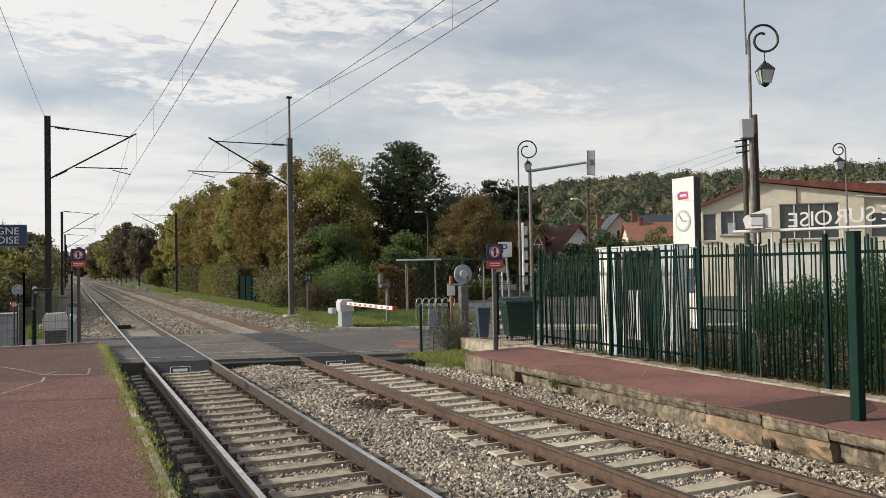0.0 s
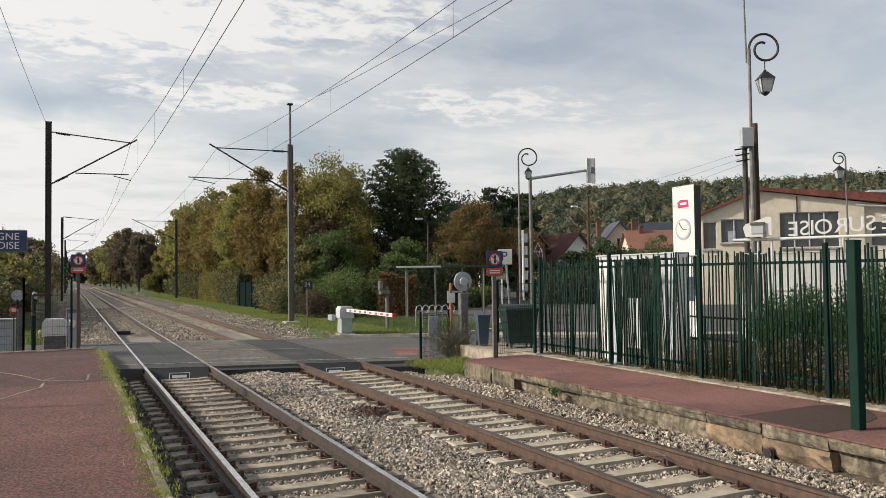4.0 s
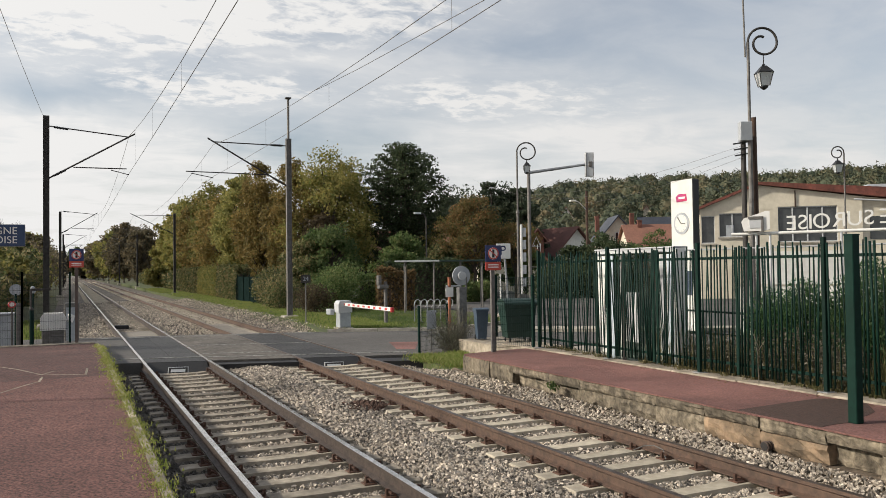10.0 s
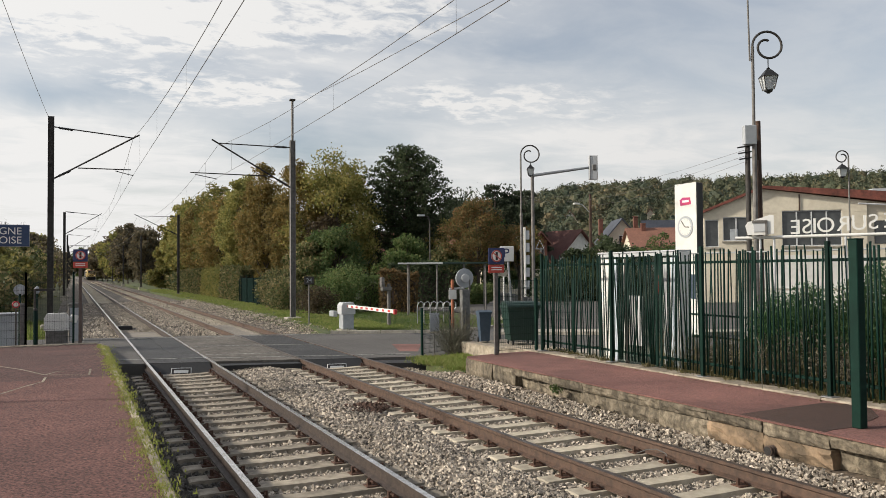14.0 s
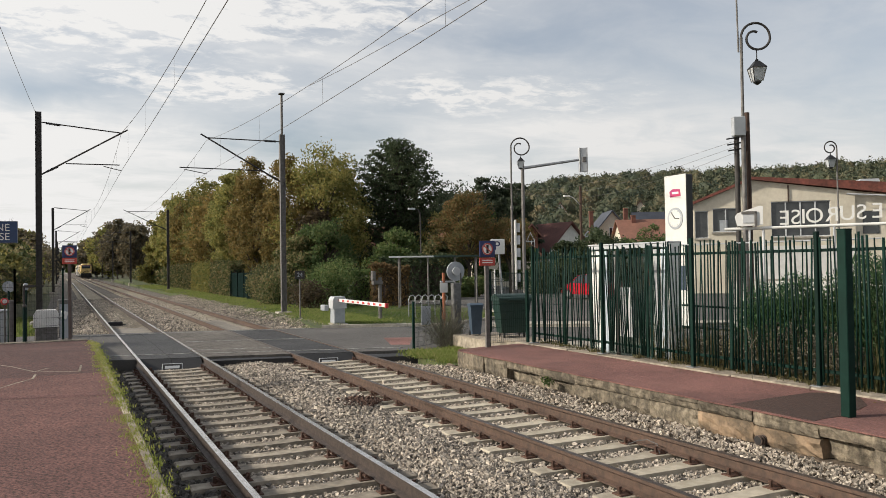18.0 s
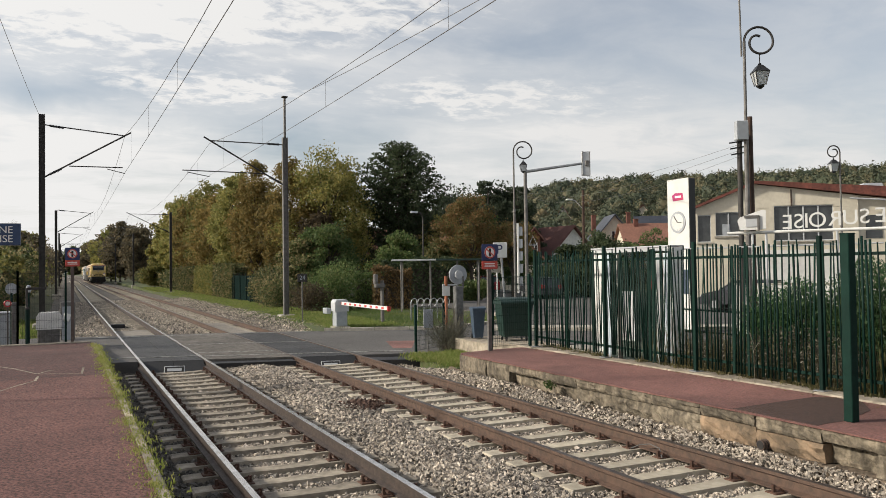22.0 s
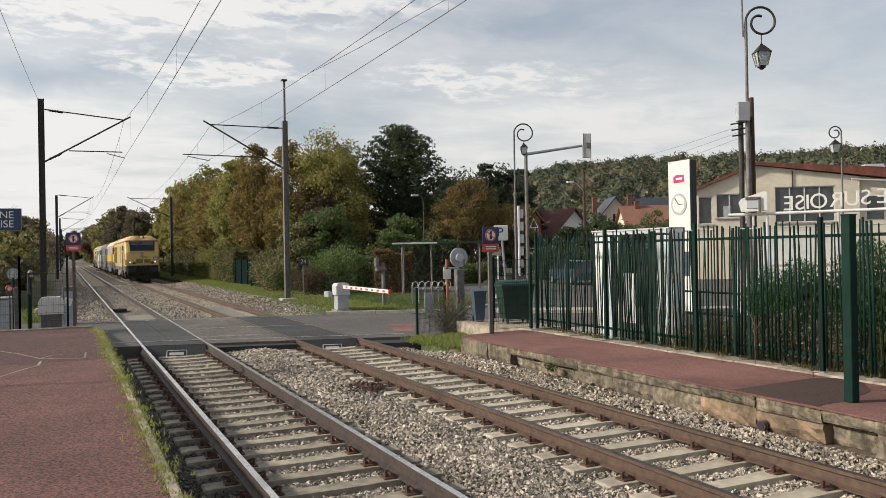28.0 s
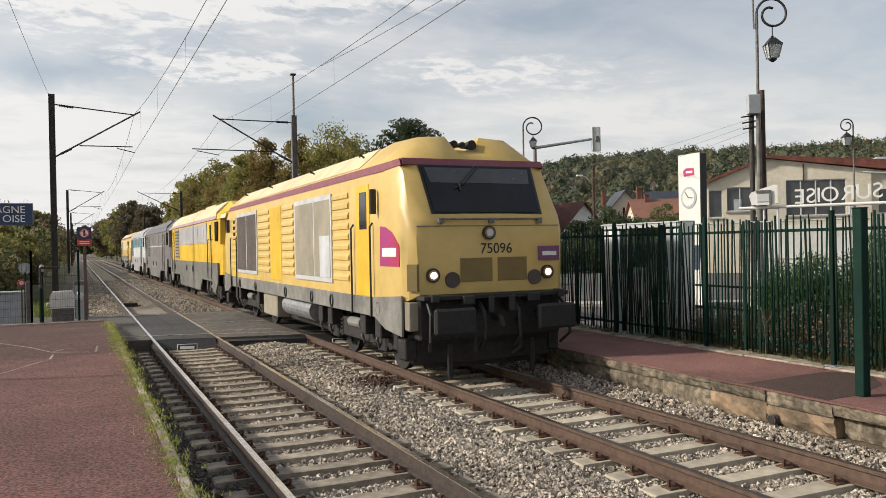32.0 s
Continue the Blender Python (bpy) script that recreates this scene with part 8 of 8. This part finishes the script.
        inner = [at(-0.03, -0.92, -0.03), at(-0.03, 0.92, -0.03), at(1.05, 0.95, -0.03), at(1.05, -0.95, -0.03)]
        ri = [at(-0.10, -0.98, -0.03), at(-0.10, 0.98, -0.03), at(1.085, 1.01, -0.03), at(1.085, -1.01, -0.03)]
        w = part("windscreen_seal", Shape().loft([ri, rim]), M["black"], t, "black window seal")
        part("windscreen", Shape().loft([inner, glass]), M["cab_glass"], w, "dark raked windscreen")
        part("sun_blind", Shape().loft([[at(0.64, -0.91, 0.031), at(0.64, 0.91, 0.031), at(1.01, 0.96, 0.031), at(1.01, -0.96, 0.031)], [at(0.64, -0.91, 0.034), at(0.64, 0.91, 0.034), at(1.01, 0.96, 0.034), at(1.01, -0.96, 0.034)]]), M["blind"], w, "grey sun blind")
        part("wiper", Shape().tube([at(1.05, -0.05, 0.06), at(0.6, -0.42, 0.06), at(0.45, -0.42, 0.06)], 0.014, 5), M["black"], w)
        part("wiper", Shape().tube([at(1.02, 0.0, 0.06), at(0.62, -0.32, 0.06), at(0.5, -0.5, 0.06)], 0.010, 5), M["black"], w)
        rail = part("hand_bar", Shape().tube([(-0.92, y - f * 0.06, 2.62), (0.92, y - f * 0.06, 2.62)], 0.018, 6), M["dull_steel"], t)
        for x in (-0.9, 0.0, 0.9):
            part("bar_bracket", Shape().box(x - 0.04, x + 0.04, min(y - f * 0.07, y + f * 0.08), max(y - f * 0.07, y + f * 0.08), 2.55, 2.64, 0.005), M["dull_steel"], rail)
        part("nose_seam", Shape().box(-1.29, 1.29, min(y - f * 0.006, y + f * 0.05), max(y - f * 0.006, y + f * 0.05), 2.505, 2.52), M["loco_grey"], t)
        for x, z, r in ((-1.04, 1.74, 0.080), (1.04, 1.74, 0.080), (-0.04, 2.40, 0.078)):
            lamp = part("headlamp", Shape().tube([(x, y - f * 0.05, z), (x, y + f * 0.04, z)], r * 1.42, 22), M["black"], t, "black lamp ring")
            part("reflector", Shape().tube([(x, y - f * 0.055, z), (x, y - f * 0.045, z)], r * 1.08, 22), M["lamp_bronze"], lamp, "warm metal reflector")
            part("lamp_glass", Shape().tube([(x, y - f * 0.066, z), (x, y - f * 0.050, z)], r * 0.72, 22), M["headlight"] if first and f > 0 and z < 2 else M["pale_grey"], lamp, "lit headlamp" if first and f > 0 and z < 2 else "unlit lamp")
        for x in (-0.70, 0.80):
            part("marker_lamp", Shape().tube([(x, y - f * 0.03, 1.66), (x, y + f * 0.03, 1.66)], 0.125, 20), M["louvre_dark"], t)
        for x0, x1 in ((-0.55, 0.02), (0.12, 0.66)):
            part("nose_grille", Shape().box(x0, x1, min(y - f * 0.012, y + f * 0.05), max(y - f * 0.012, y + f * 0.05), 1.62, 2.0, 0.004), M["perforated"], t, "perforated grille")
        for x, r in ((-0.18, 0.07), (-0.02, 0.05), (0.16, 0.085)):
            part("horn", Shape().tube([(x, y + f * 0.92, 3.93), (x, y + f * 1.35, 3.95)], r, 14, r * 0.4), M["grime"], t, "dark roof horn")
        for s in (-1, 1):
            part("mirror", Shape().box(min(s * 1.46, s * 1.57), max(s * 1.46, s * 1.57), min(y + f * 1.34, y + f * 1.40), max(y + f * 1.34, y + f * 1.40), 2.76, 3.18, 0.01), M["black"], t, "black side mirror")
            x0, x1 = (min(s * 1.425, s * 1.440), max(s * 1.425, s * 1.440))
            door = part("cab_door", Shape().box(x0, x1, min(y + f * 1.78, y + f * 2.5), max(y + f * 1.78, y + f * 2.5), 1.34, 3.30, 0.003), M[scheme["door"]], t)
            part("door_window", Shape().box(min(s * 1.43, s * 1.448), max(s * 1.43, s * 1.448), min(y + f * 1.92, y + f * 2.3), max(y + f * 1.92, y + f * 2.3), 2.52, 3.18, 0.003), M["dark_glass"], door)
            for q in (1.62, 2.66):
                part("grab_rail", Shape().tube([(s * 1.49, y + f * q, 1.0), (s * 1.49, y + f * q, 2.55), (s * 1.44, y + f * q, 2.62)], 0.018, 6), M["black"], t)
    # flanks
    for s in (-1, 1):
        def plate(name, y0, y1, z0, z1, out, material, lab="", under=None):
            return part(name, Shape().box(min(s * 1.42, s * (1.43 + out)), max(s * 1.42, s * (1.43 + out)), y0, y1, z0, z1, 0.004), M[material], under or t, lab)
        if scheme.get("ribbed"):
            for y0, y1 in ((2.95, 3.95), (7.15, 8.3), (9.75, 11.2), (14.5, 15.4)):
                for k in range(9):
                    z = 1.56 + 0.195 * k
                    part("side_rib", Shape().prism([(s * 1.425, z), (s * 1.46, z + 0.02), (s * 1.46, z + 0.085), (s * 1.425, z + 0.15)], "y", y0, y1), M[scheme["body"]], t)
            g = plate("side_grille", 4.02, 6.98, 1.50, 3.28, 0.03, "pale_grey", "pale framed air grille")
            for y0, y1 in ((4.10, 5.28), (5.36, 6.90)):
                plate("grille_mesh", y0, y1, 1.60, 3.18, 0.036, "louvre", "", g)
            plate("grille_panel", 4.12, 4.85, 1.6, 2.45, 0.042, "pale_grey", "", g)
            g = plate("side_grille", 11.32, 14.36, 1.48, 3.30, 0.03, "pale_grey", "pale framed air grille")
            for y0, y1 in ((11.40, 12.76), (12.86, 14.26)):
                plate("grille_mesh", y0, y1, 1.58, 3.20, 0.036, "louvre_dark", "", g)
            plate("engine_door", 8.42, 9.62, 1.40, 3.28, 0.012, "loco_deep", "deep yellow engine-room door")
            q = [(0.40, 1.88), (1.28, 1.88), (1.26, 2.55), (1.0, 2.53), (0.68, 2.43), (0.40, 2.22)]
            b = part("badge", Shape().prism(q, "x", min(s * 1.425, s * 1.437), max(s * 1.425, s * 1.437)), M["magenta"], t, "magenta badge")
            part("badge_bar", Shape().box(min(s * 1.43, s * 1.441), max(s * 1.43, s * 1.441), 0.52, 1.16, 2.04, 2.18), M["white_paint"], b)
        else:
            plate("upper_panel", 3.4, L - 3.0, scheme["split"], 3.34, 0.012, scheme["upper"], scheme["upper_label"])
            g = plate("side_grille", L - 4.4, L - 3.1, 1.80, 3.28, 0.03, scheme["grille"], "ribbed air grille")
            for k in range(7):
                plate("grille_slat", L - 4.36, L - 3.14, 1.88 + 0.2 * k, 1.95 + 0.2 * k, 0.045, scheme["grille"], "", g)
            for k in range(5):
                y = 4.4 + k * (L - 10.5) / 4
                w = plate("side_louvre", y, y + 0.95, 2.78, 3.22, 0.022, scheme["pane"])
            plate("waist_line", 3.0, L - 3.0, scheme["split"] - 0.05, scheme["split"] + 0.01, 0.018, scheme["line"])
            plate("lower_band", 2.8, L - 2.8, 1.36, 1.75, 0.014, scheme["sole"])
    if first:
        words("running_number", "75096", 0.235, M["black"], t, pose(0.10, -0.005, 2.14, 90, 0, 0), 0.003, "CENTER", "black running number")
        part("nose_badge", Shape().box(0.88, 1.28, -0.03, 0.02, 1.93, 2.17, 0.004), M["purple"], t, "purple badge")
        part("nose_badge_bar", Shape().box(0.95, 1.22, -0.036, -0.028, 2.01, 2.08), M["white_paint"], t)
        part("side_grid", Shape().loft([[(-1.27, -0.012, z), (-1.405, 0.108, z), (-1.425, 0.108, z), (-1.31, -0.016, z)] for z in (1.50, 1.92)]), M["perforated"], t, "corner grille")
    return t, wheels


def hood_locomotive(scheme, L, label):
    """An older locomotive: a ledge below upright windscreens, a roof visor and a deep skirt between the bogies."""
    t = new("locomotive")
    t.empty_display_size = 0.3
    tagged(t, label, "locomotive", "locomotives in the train")

    def ring(y, zb, half, waist, top, crown):
        w = half
        return [(-w, y, zb), (w, y, zb), (w, y, waist), (w * 0.985, y, top), (w * 0.80, y, crown - 0.12), (w * 0.5, y, crown), (-w * 0.5, y, crown), (-w * 0.80, y, crown - 0.12), (-w * 0.985, y, top), (-w, y, waist)]

    ends = [ring(0.0, 1.34, 1.18, 1.9, 2.25, 2.36), ring(0.14, 1.30, 1.34, 2.0, 2.36, 2.48), ring(0.52, 1.30, 1.38, 2.0, 2.40, 2.54), ring(0.56, 1.30, 1.36, 2.4, 3.30, 3.46), ring(1.3, 1.30, 1.43, 2.5, 3.32, 3.62)]
    hull = Shape().loft(ends + [[(x, L - y, z) for x, y, z in r] for r in reversed(ends)]).mesh("body", M[scheme["body"]], True)
    hull.set_sharp_from_angle(angle=radians(35))
    part("body", hull, None, t, scheme["body_label"])
    cover = [[(-1.44, y, 3.33), (1.44, y, 3.33), (1.36, y, 3.62), (0.98, y, 3.95), (0.4, y, 4.05), (-0.4, y, 4.05), (-0.98, y, 3.95), (-1.36, y, 3.62)] for y in (1.2, L - 1.2)]
    part("roof", Shape().loft(cover), M[scheme["roof"]], t, "curved roof")
    for y, f in ((0.0, 1), (L, -1)):
        visor = [[(-w, y + f * d, z0), (w, y + f * d, z0), (w * 0.96, y + f * d, z0 + 0.16), (w * 0.6, y + f * d, z1), (-w * 0.6, y + f * d, z1), (-w * 0.96, y + f * d, z0 + 0.16)] for d, w, z0, z1 in ((0.22, 1.22, 3.36, 3.62), (0.4, 1.36, 3.33, 3.75), (1.22, 1.435, 3.33, 4.02))]
        part("visor", Shape().loft(visor), M[scheme["visor"]], t, "overhanging roof visor")
        screen_ = part("windscreen", Shape().box(-1.16, 1.16, min(y + f * 0.50, y + f * 0.56), max(y + f * 0.50, y + f * 0.56), 2.60, 3.30, 0.02), M["cab_glass"], t, "dark upright windscreen")
        part("centre_pillar", Shape().box(-0.07, 0.07, min(y + f * 0.46, y + f * 0.51), max(y + f * 0.46, y + f * 0.51), 2.58, 3.32, 0.01), M[scheme["body"]], screen_)
        beam = part("buffer_beam", Shape().box(-1.3, 1.3, min(y, y + f * 0.3), max(y, y + f * 0.3), 0.82, 1.36, 0.03), M["grime"], t, "grimy buffer beam")
        for s in (-1, 1):
            part("buffer", Shape().tube([(s * 0.88, y, 1.05), (s * 0.88, y - f * 0.5, 1.05)], 0.11, 12), M["grime"], beam)
            part("buffer_head", Shape().tube([(s * 0.88, y - f * 0.46, 1.05), (s * 0.88, y - f * 0.52, 1.05)], 0.25, 18), M["grime"], beam)
            part("hose", Shape().tube([(s * 0.4, y - f * 0.04, 1.0), (s * 0.4, y - f * 0.24, 0.85), (s * 0.34, y - f * 0.16, 0.5)], 0.03, 6), M["black"], beam)
            part("lamp", Shape().tube([(s * 0.98, y - f * 0.05, 1.72), (s * 0.98, y + f * 0.1, 1.72)], 0.12, 16), M["pale_grey"], t, "unlit lamp")
            part("side_window", Shape().box(min(s * 1.38, s * 1.437), max(s * 1.38, s * 1.437), min(y + f * 0.82, y + f * 1.32), max(y + f * 0.82, y + f * 1.32), 2.52, 3.24, 0.01), M["cab_glass"], t, "dark cab window")
            door = part("cab_door", Shape().box(min(s * 1.41, s * 1.442), max(s * 1.41, s * 1.442), min(y + f * 1.95, y + f * 2.6), max(y + f * 1.95, y + f * 2.6), 1.5, 3.26, 0.004), M[scheme["door"]], t)
            part("door_window", Shape().box(min(s * 1.43, s * 1.448), max(s * 1.43, s * 1.448), min(y + f * 2.08, y + f * 2.46), max(y + f * 2.08, y + f * 2.46), 2.55, 3.15, 0.003), M["cab_glass"], door)
            for q in (1.82, 2.74):
                part("grab_rail", Shape().tube([(s * 1.50, y + f * q, 1.1), (s * 1.50, y + f * q, 2.55), (s * 1.44, y + f * q, 2.62)], 0.02, 6), M["dull_steel"], t)
    wheels = bogie(t, 3.3, False) + bogie(t, L - 3.3, False)
    part("underframe", Shape().box(-1.25, 1.25, 0.3, L - 0.3, 0.92, 1.32), M["grime"], t)
    # added dark filler against bright ground showing through below
    part("underframe_filler", Shape().box(-1.1, 1.1, 5.9, L - 5.9, 0.34, 0.95, 0.06), M["grime"], t, "black filler block under the frame")
    for s in (-1, 1):
        def plate(name, y0, y1, z0, z1, out, material, lab="", under=None):
            return part(name, Shape().box(min(s * 1.41, s * (1.43 + out)), max(s * 1.41, s * (1.43 + out)), y0, y1, z0, z1, 0.004), M[material], under or t, lab)
        skirt = [(0.7, 1.0), (1.2, 0.62), (1.7, 0.62), (2.0, 1.02), (4.7, 1.02), (5.2, 0.55), (L - 5.2, 0.55), (L - 4.7, 1.02), (L - 2.0, 1.02), (L - 1.7, 0.62), (L - 1.2, 0.62), (L - 0.7, 1.0), (L - 0.7, 1.72), (0.7, 1.72)]
        part("skirt", Shape().prism(skirt, "x", min(s * 1.40, s * 1.452), max(s * 1.40, s * 1.452)), M[scheme["skirt"]], t, "deep skirt cut out over the bogies")
        plate("upper_panel", 3.3, L - 4.6, 2.52, 3.26, 0.012, scheme["upper"], scheme["upper_label"])
        plate("waist_line", 2.8, L - 2.8, 2.46, 2.515, 0.016, scheme["line"])
        g = plate("side_grille", L - 4.5, L - 3.0, 1.80, 3.26, 0.02, scheme["grille"], "ribbed air grille")
        for k in range(9):
            plate("grille_slat", L - 4.46, L - 3.04, 1.86 + 0.155 * k, 1.93 + 0.155 * k, 0.034, "louvre_dark", "", g)
        for k in range(4):
            y = 4.0 + k * (L - 10.0) / 4
            plate("side_louvre", y, y + 1.0, 2.70, 3.16, 0.022, scheme["pane"])
        for y in (3.0, 7.4, L - 7.6, L - 2.9):
            part("tie_down", Shape().tube([(s * 1.46, y + 0.10 * math.cos(a), 1.4 + 0.13 * math.sin(a)) for a in [k * math.pi / 5 for k in range(11)]], 0.022, 5), M["black"], t)
        for y in (2.2, 3.6, 4.4, L - 4.2, L - 3.4, L - 2.1):
            part("drop_pipe", Shape().tube([(s * 1.25, y, 1.0), (s * 1.26, y + 0.1, 0.6), (s * 1.16, y + 0.2, 0.4)], 0.03, 6), M["sole_grey"], t)
        stripe = Shape().loft([[(s * 1.448, y, 3.33), (s * 1.412, y, 3.46), (s * 1.37, y, 3.46), (s * 1.40, y, 3.33)] for y in (1.0, L - 1.0)])
        part("roof_stripe", stripe, M[scheme["stripe"]], t, "coloured eaves stripe")
    for y0, y1, z in ((3.2, 5.2, 4.12), (6.4, 9.0, 4.16), (10.0, 12.0, 4.12)):
        part("roof_hatch", Shape().box(-0.62, 0.62, y0, y1, 3.98, z, 0.04), M[scheme["roof"]], t)
    part("exhaust", Shape().box(-0.3, 0.3, 5.4, 6.1, 3.98, 4.22, 0.03), M["grime"], t, "sooty exhaust")
    return t, wheels


SCHEMES = (
    (dict(body="loco_yellow", roof="loco_pale", stripe="maroon", sole="sole_grey", door="loco_deep", ribbed=True, body_label="yellow painted body"), 17.0, 0.0, "yellow diesel locomotive with lit headlamps leading the train"),
    (dict(body="loco_deep", roof="loco_pale", visor="loco_deep", stripe="lilac", skirt="skirt_grey", door="loco_deep", upper="loco_silver", upper_label="silver grey upper panel", grille="louvre", pane="loco_silver", line="loco_silver", body_label="deep yellow body", hood=True), 17.1, 17.7, "yellow and silver diesel locomotive with a pale roof"),
    (dict(body="loco_stone", roof="loco_dark", visor="loco_dark", stripe="loco_dark", skirt="loco_grey", door="loco_stone", upper="loco_stone", upper_label="grey upper panel", grille="loco_grey", pane="sole_grey", line="loco_white", body_label="grey body", hood=True), 17.1, 35.5, "brownish grey diesel locomotive with a dark roof"),
    (dict(body="loco_white", roof="loco_silver", visor="loco_silver", stripe="loco_silver", skirt="loco_silver", door="loco_teal", upper="loco_teal", upper_label="teal upper panel", grille="loco_dark", pane="loco_grey", line="loco_white", body_label="white body", hood=True), 17.1, 53.3, "white and teal diesel locomotive"),
    (dict(body="loco_yellow", roof="loco_pale", stripe="maroon", sole="loco_grey", door="loco_deep", upper="loco_pale", upper_label="pale yellow panel", grille="louvre", pane="loco_pale", split=2.4, line="loco_pale", body_label="yellow painted body"), 17.2, 71.1, "yellow diesel locomotive at the end of the train"),
)
TRAIN = []
for k, (scheme, long, back, label) in enumerate(SCHEMES):
    ob, wheels = hood_locomotive(scheme, long, label) if scheme.get("hood") else locomotive(scheme, long, label, k == 0)
    TRAIN.append((ob, wheels, back))


# ---- cars ----
def car(paint, label):
    """A small hatchback, its front towards +x."""
    t = new("car")
    tagged(t, label, "car", "cars on the street")
    side = [(-1.95, 0.30), (-1.98, 0.75), (-1.85, 0.98), (1.0, 0.98), (1.85, 0.80), (1.98, 0.55), (1.95, 0.30)]
    lower = [[(x, y * 0.86, z) for x, z in side] for y in (-1,)] + [[(x, y, z) for x, z in side] for y in (-0.8, 0.8)] + [[(x, 0.86, z) for x, z in side]]
    part("body", Shape().loft(lower), M[paint], t)
    cab = [(-1.82, 0.97), (-1.45, 1.42), (-0.1, 1.47), (0.35, 1.40), (1.05, 0.97)]
    part("cabin", Shape().loft([[(x, y * (1 - (z - 0.97) * 0.32), z) for x, z in cab] for y in (-0.80, 0.80)]), M["dark_glass"], t, "dark windows")
    part("roof", Shape().loft([[(-1.50, y, 1.43), (-0.1, y, 1.485), (0.30, y, 1.425), (0.3, y, 1.40), (-0.1, y, 1.45), (-1.45, y, 1.40)] for y in (-0.66, 0.66)]), M[paint], t)
    for x0, x1 in ((0.38, 1.02), (-0.35, -0.30), (-1.40, -1.75)):
        for s in (-1, 1):
            part("pillar", Shape().tube([(x0, s * 0.68, 1.42), (x1, s * 0.80, 0.98)], 0.035, 6), M[paint], t)
    for x in (-1.25, 1.25):
        for s in (-1, 1):
            w = part("wheel", Shape().tube([(x, s * 0.70, 0.30), (x, s * 0.86, 0.30)], 0.30, 20), M["black"], t)
            part("rim", Shape().tube([(x, s * 0.85, 0.30), (x, s * 0.87, 0.30)], 0.19, 14), M["steel"], w)
    for s in (-1, 1):
        part("headlight", Shape().box(1.78, 1.97, s * 0.62 - 0.16, s * 0.62 + 0.16, 0.58, 0.74, 0.02), M["pale_grey"], t)
        part("tail_light", Shape().box(-1.995, -1.9, s * 0.66 - 0.12, s * 0.66 + 0.12, 0.72, 0.98, 0.01), M["tail"], t)
    part("front_bumper", Shape().box(1.85, 2.02, -0.80, 0.80, 0.28, 0.52, 0.04), M["black"], t)
    part("rear_bumper", Shape().box(-2.03, -1.88, -0.80, 0.80, 0.28, 0.55, 0.04), M[paint], t)
    return t


def street(across, ahead):
    """A place in the street, by metres across and along the view towards the village."""
    return Vector((0.906 * across + 0.4226 * ahead, -0.4226 * across + 0.906 * ahead, 0.0))


CARS = []
for paint, label, late in (
        ("car_red", "bright red hatchback driving along the street", 0.0),
        ("car_dark", "dark grey hatchback driving along the street", 2.85),
        ("car_dark", "dark grey car following along the street", 5.85),
        ("car_blue", "slate blue car driving along the street", 9.65)):
    CARS.append((car(paint, label), late))


def motions():
    """Everything that moves: the train along the far rails, its wheels, the cars on the street."""
    def nose(t):
        left = 32.0 - t
        return 11.43 + 15.55 * left + 0.06 * left * left

    steps = [float(t) for t in range(0, 33)]
    for ob, wheels, back in TRAIN:
        walk(ob, [(t, pose(RX, nose(t) + back, 0)) for t in steps])
    for ob, wheels, back in TRAIN:
        for w in wheels:
            home = w.location.copy()
            rows = []
            for k in range(0, 32 * FPS + 1):
                t = k / FPS
                turn = (nose(0.0) - nose(t)) / 0.5
                rows.append((t, Matrix.Translation(home) @ Matrix.Rotation(turn, 4, "X")))
            walk(w, rows)
    for i, (ob, late) in enumerate(CARS):
        wait = Vector((50.0 + 6.0 * i, 9.0, 0.0))
        way = [(0.0, wait + Vector((0.6, -0.4, 0))), (9.0 + late, wait)]
        way += [(t + late, street(u, d)) for t, u, d in ((14.0, 26.0, 33.0), (16.6, 13.2, 40.5), (18.2, 8.75, 49.5), (19.0, 7.4, 55.5), (20.0, 5.1, 62.0), (21.2, 4.4, 66.0), (24.5, 3.5, 82.0 - 4.7 * i))]
        if way[-1][0] < 31.9:
            way.append((32.0, way[-1][1] + Vector((0.06, 0.15, 0))))
        rows = []
        for k, (t, p) in enumerate(way):
            a, b = way[max(k - 1, 0)][1], way[min(k + 1, len(way) - 1)][1]
            if t > 32.0:
                q = (32.0 - way[k - 1][0]) / (t - way[k - 1][0])
                t, p = 32.0, a.lerp(p, q)
            rows.append((t, pose(p.x, p.y, 0, 0, 0, math.degrees(math.atan2(b.y - a.y, b.x - a.x)))))
        walk(ob, rows)


motions()
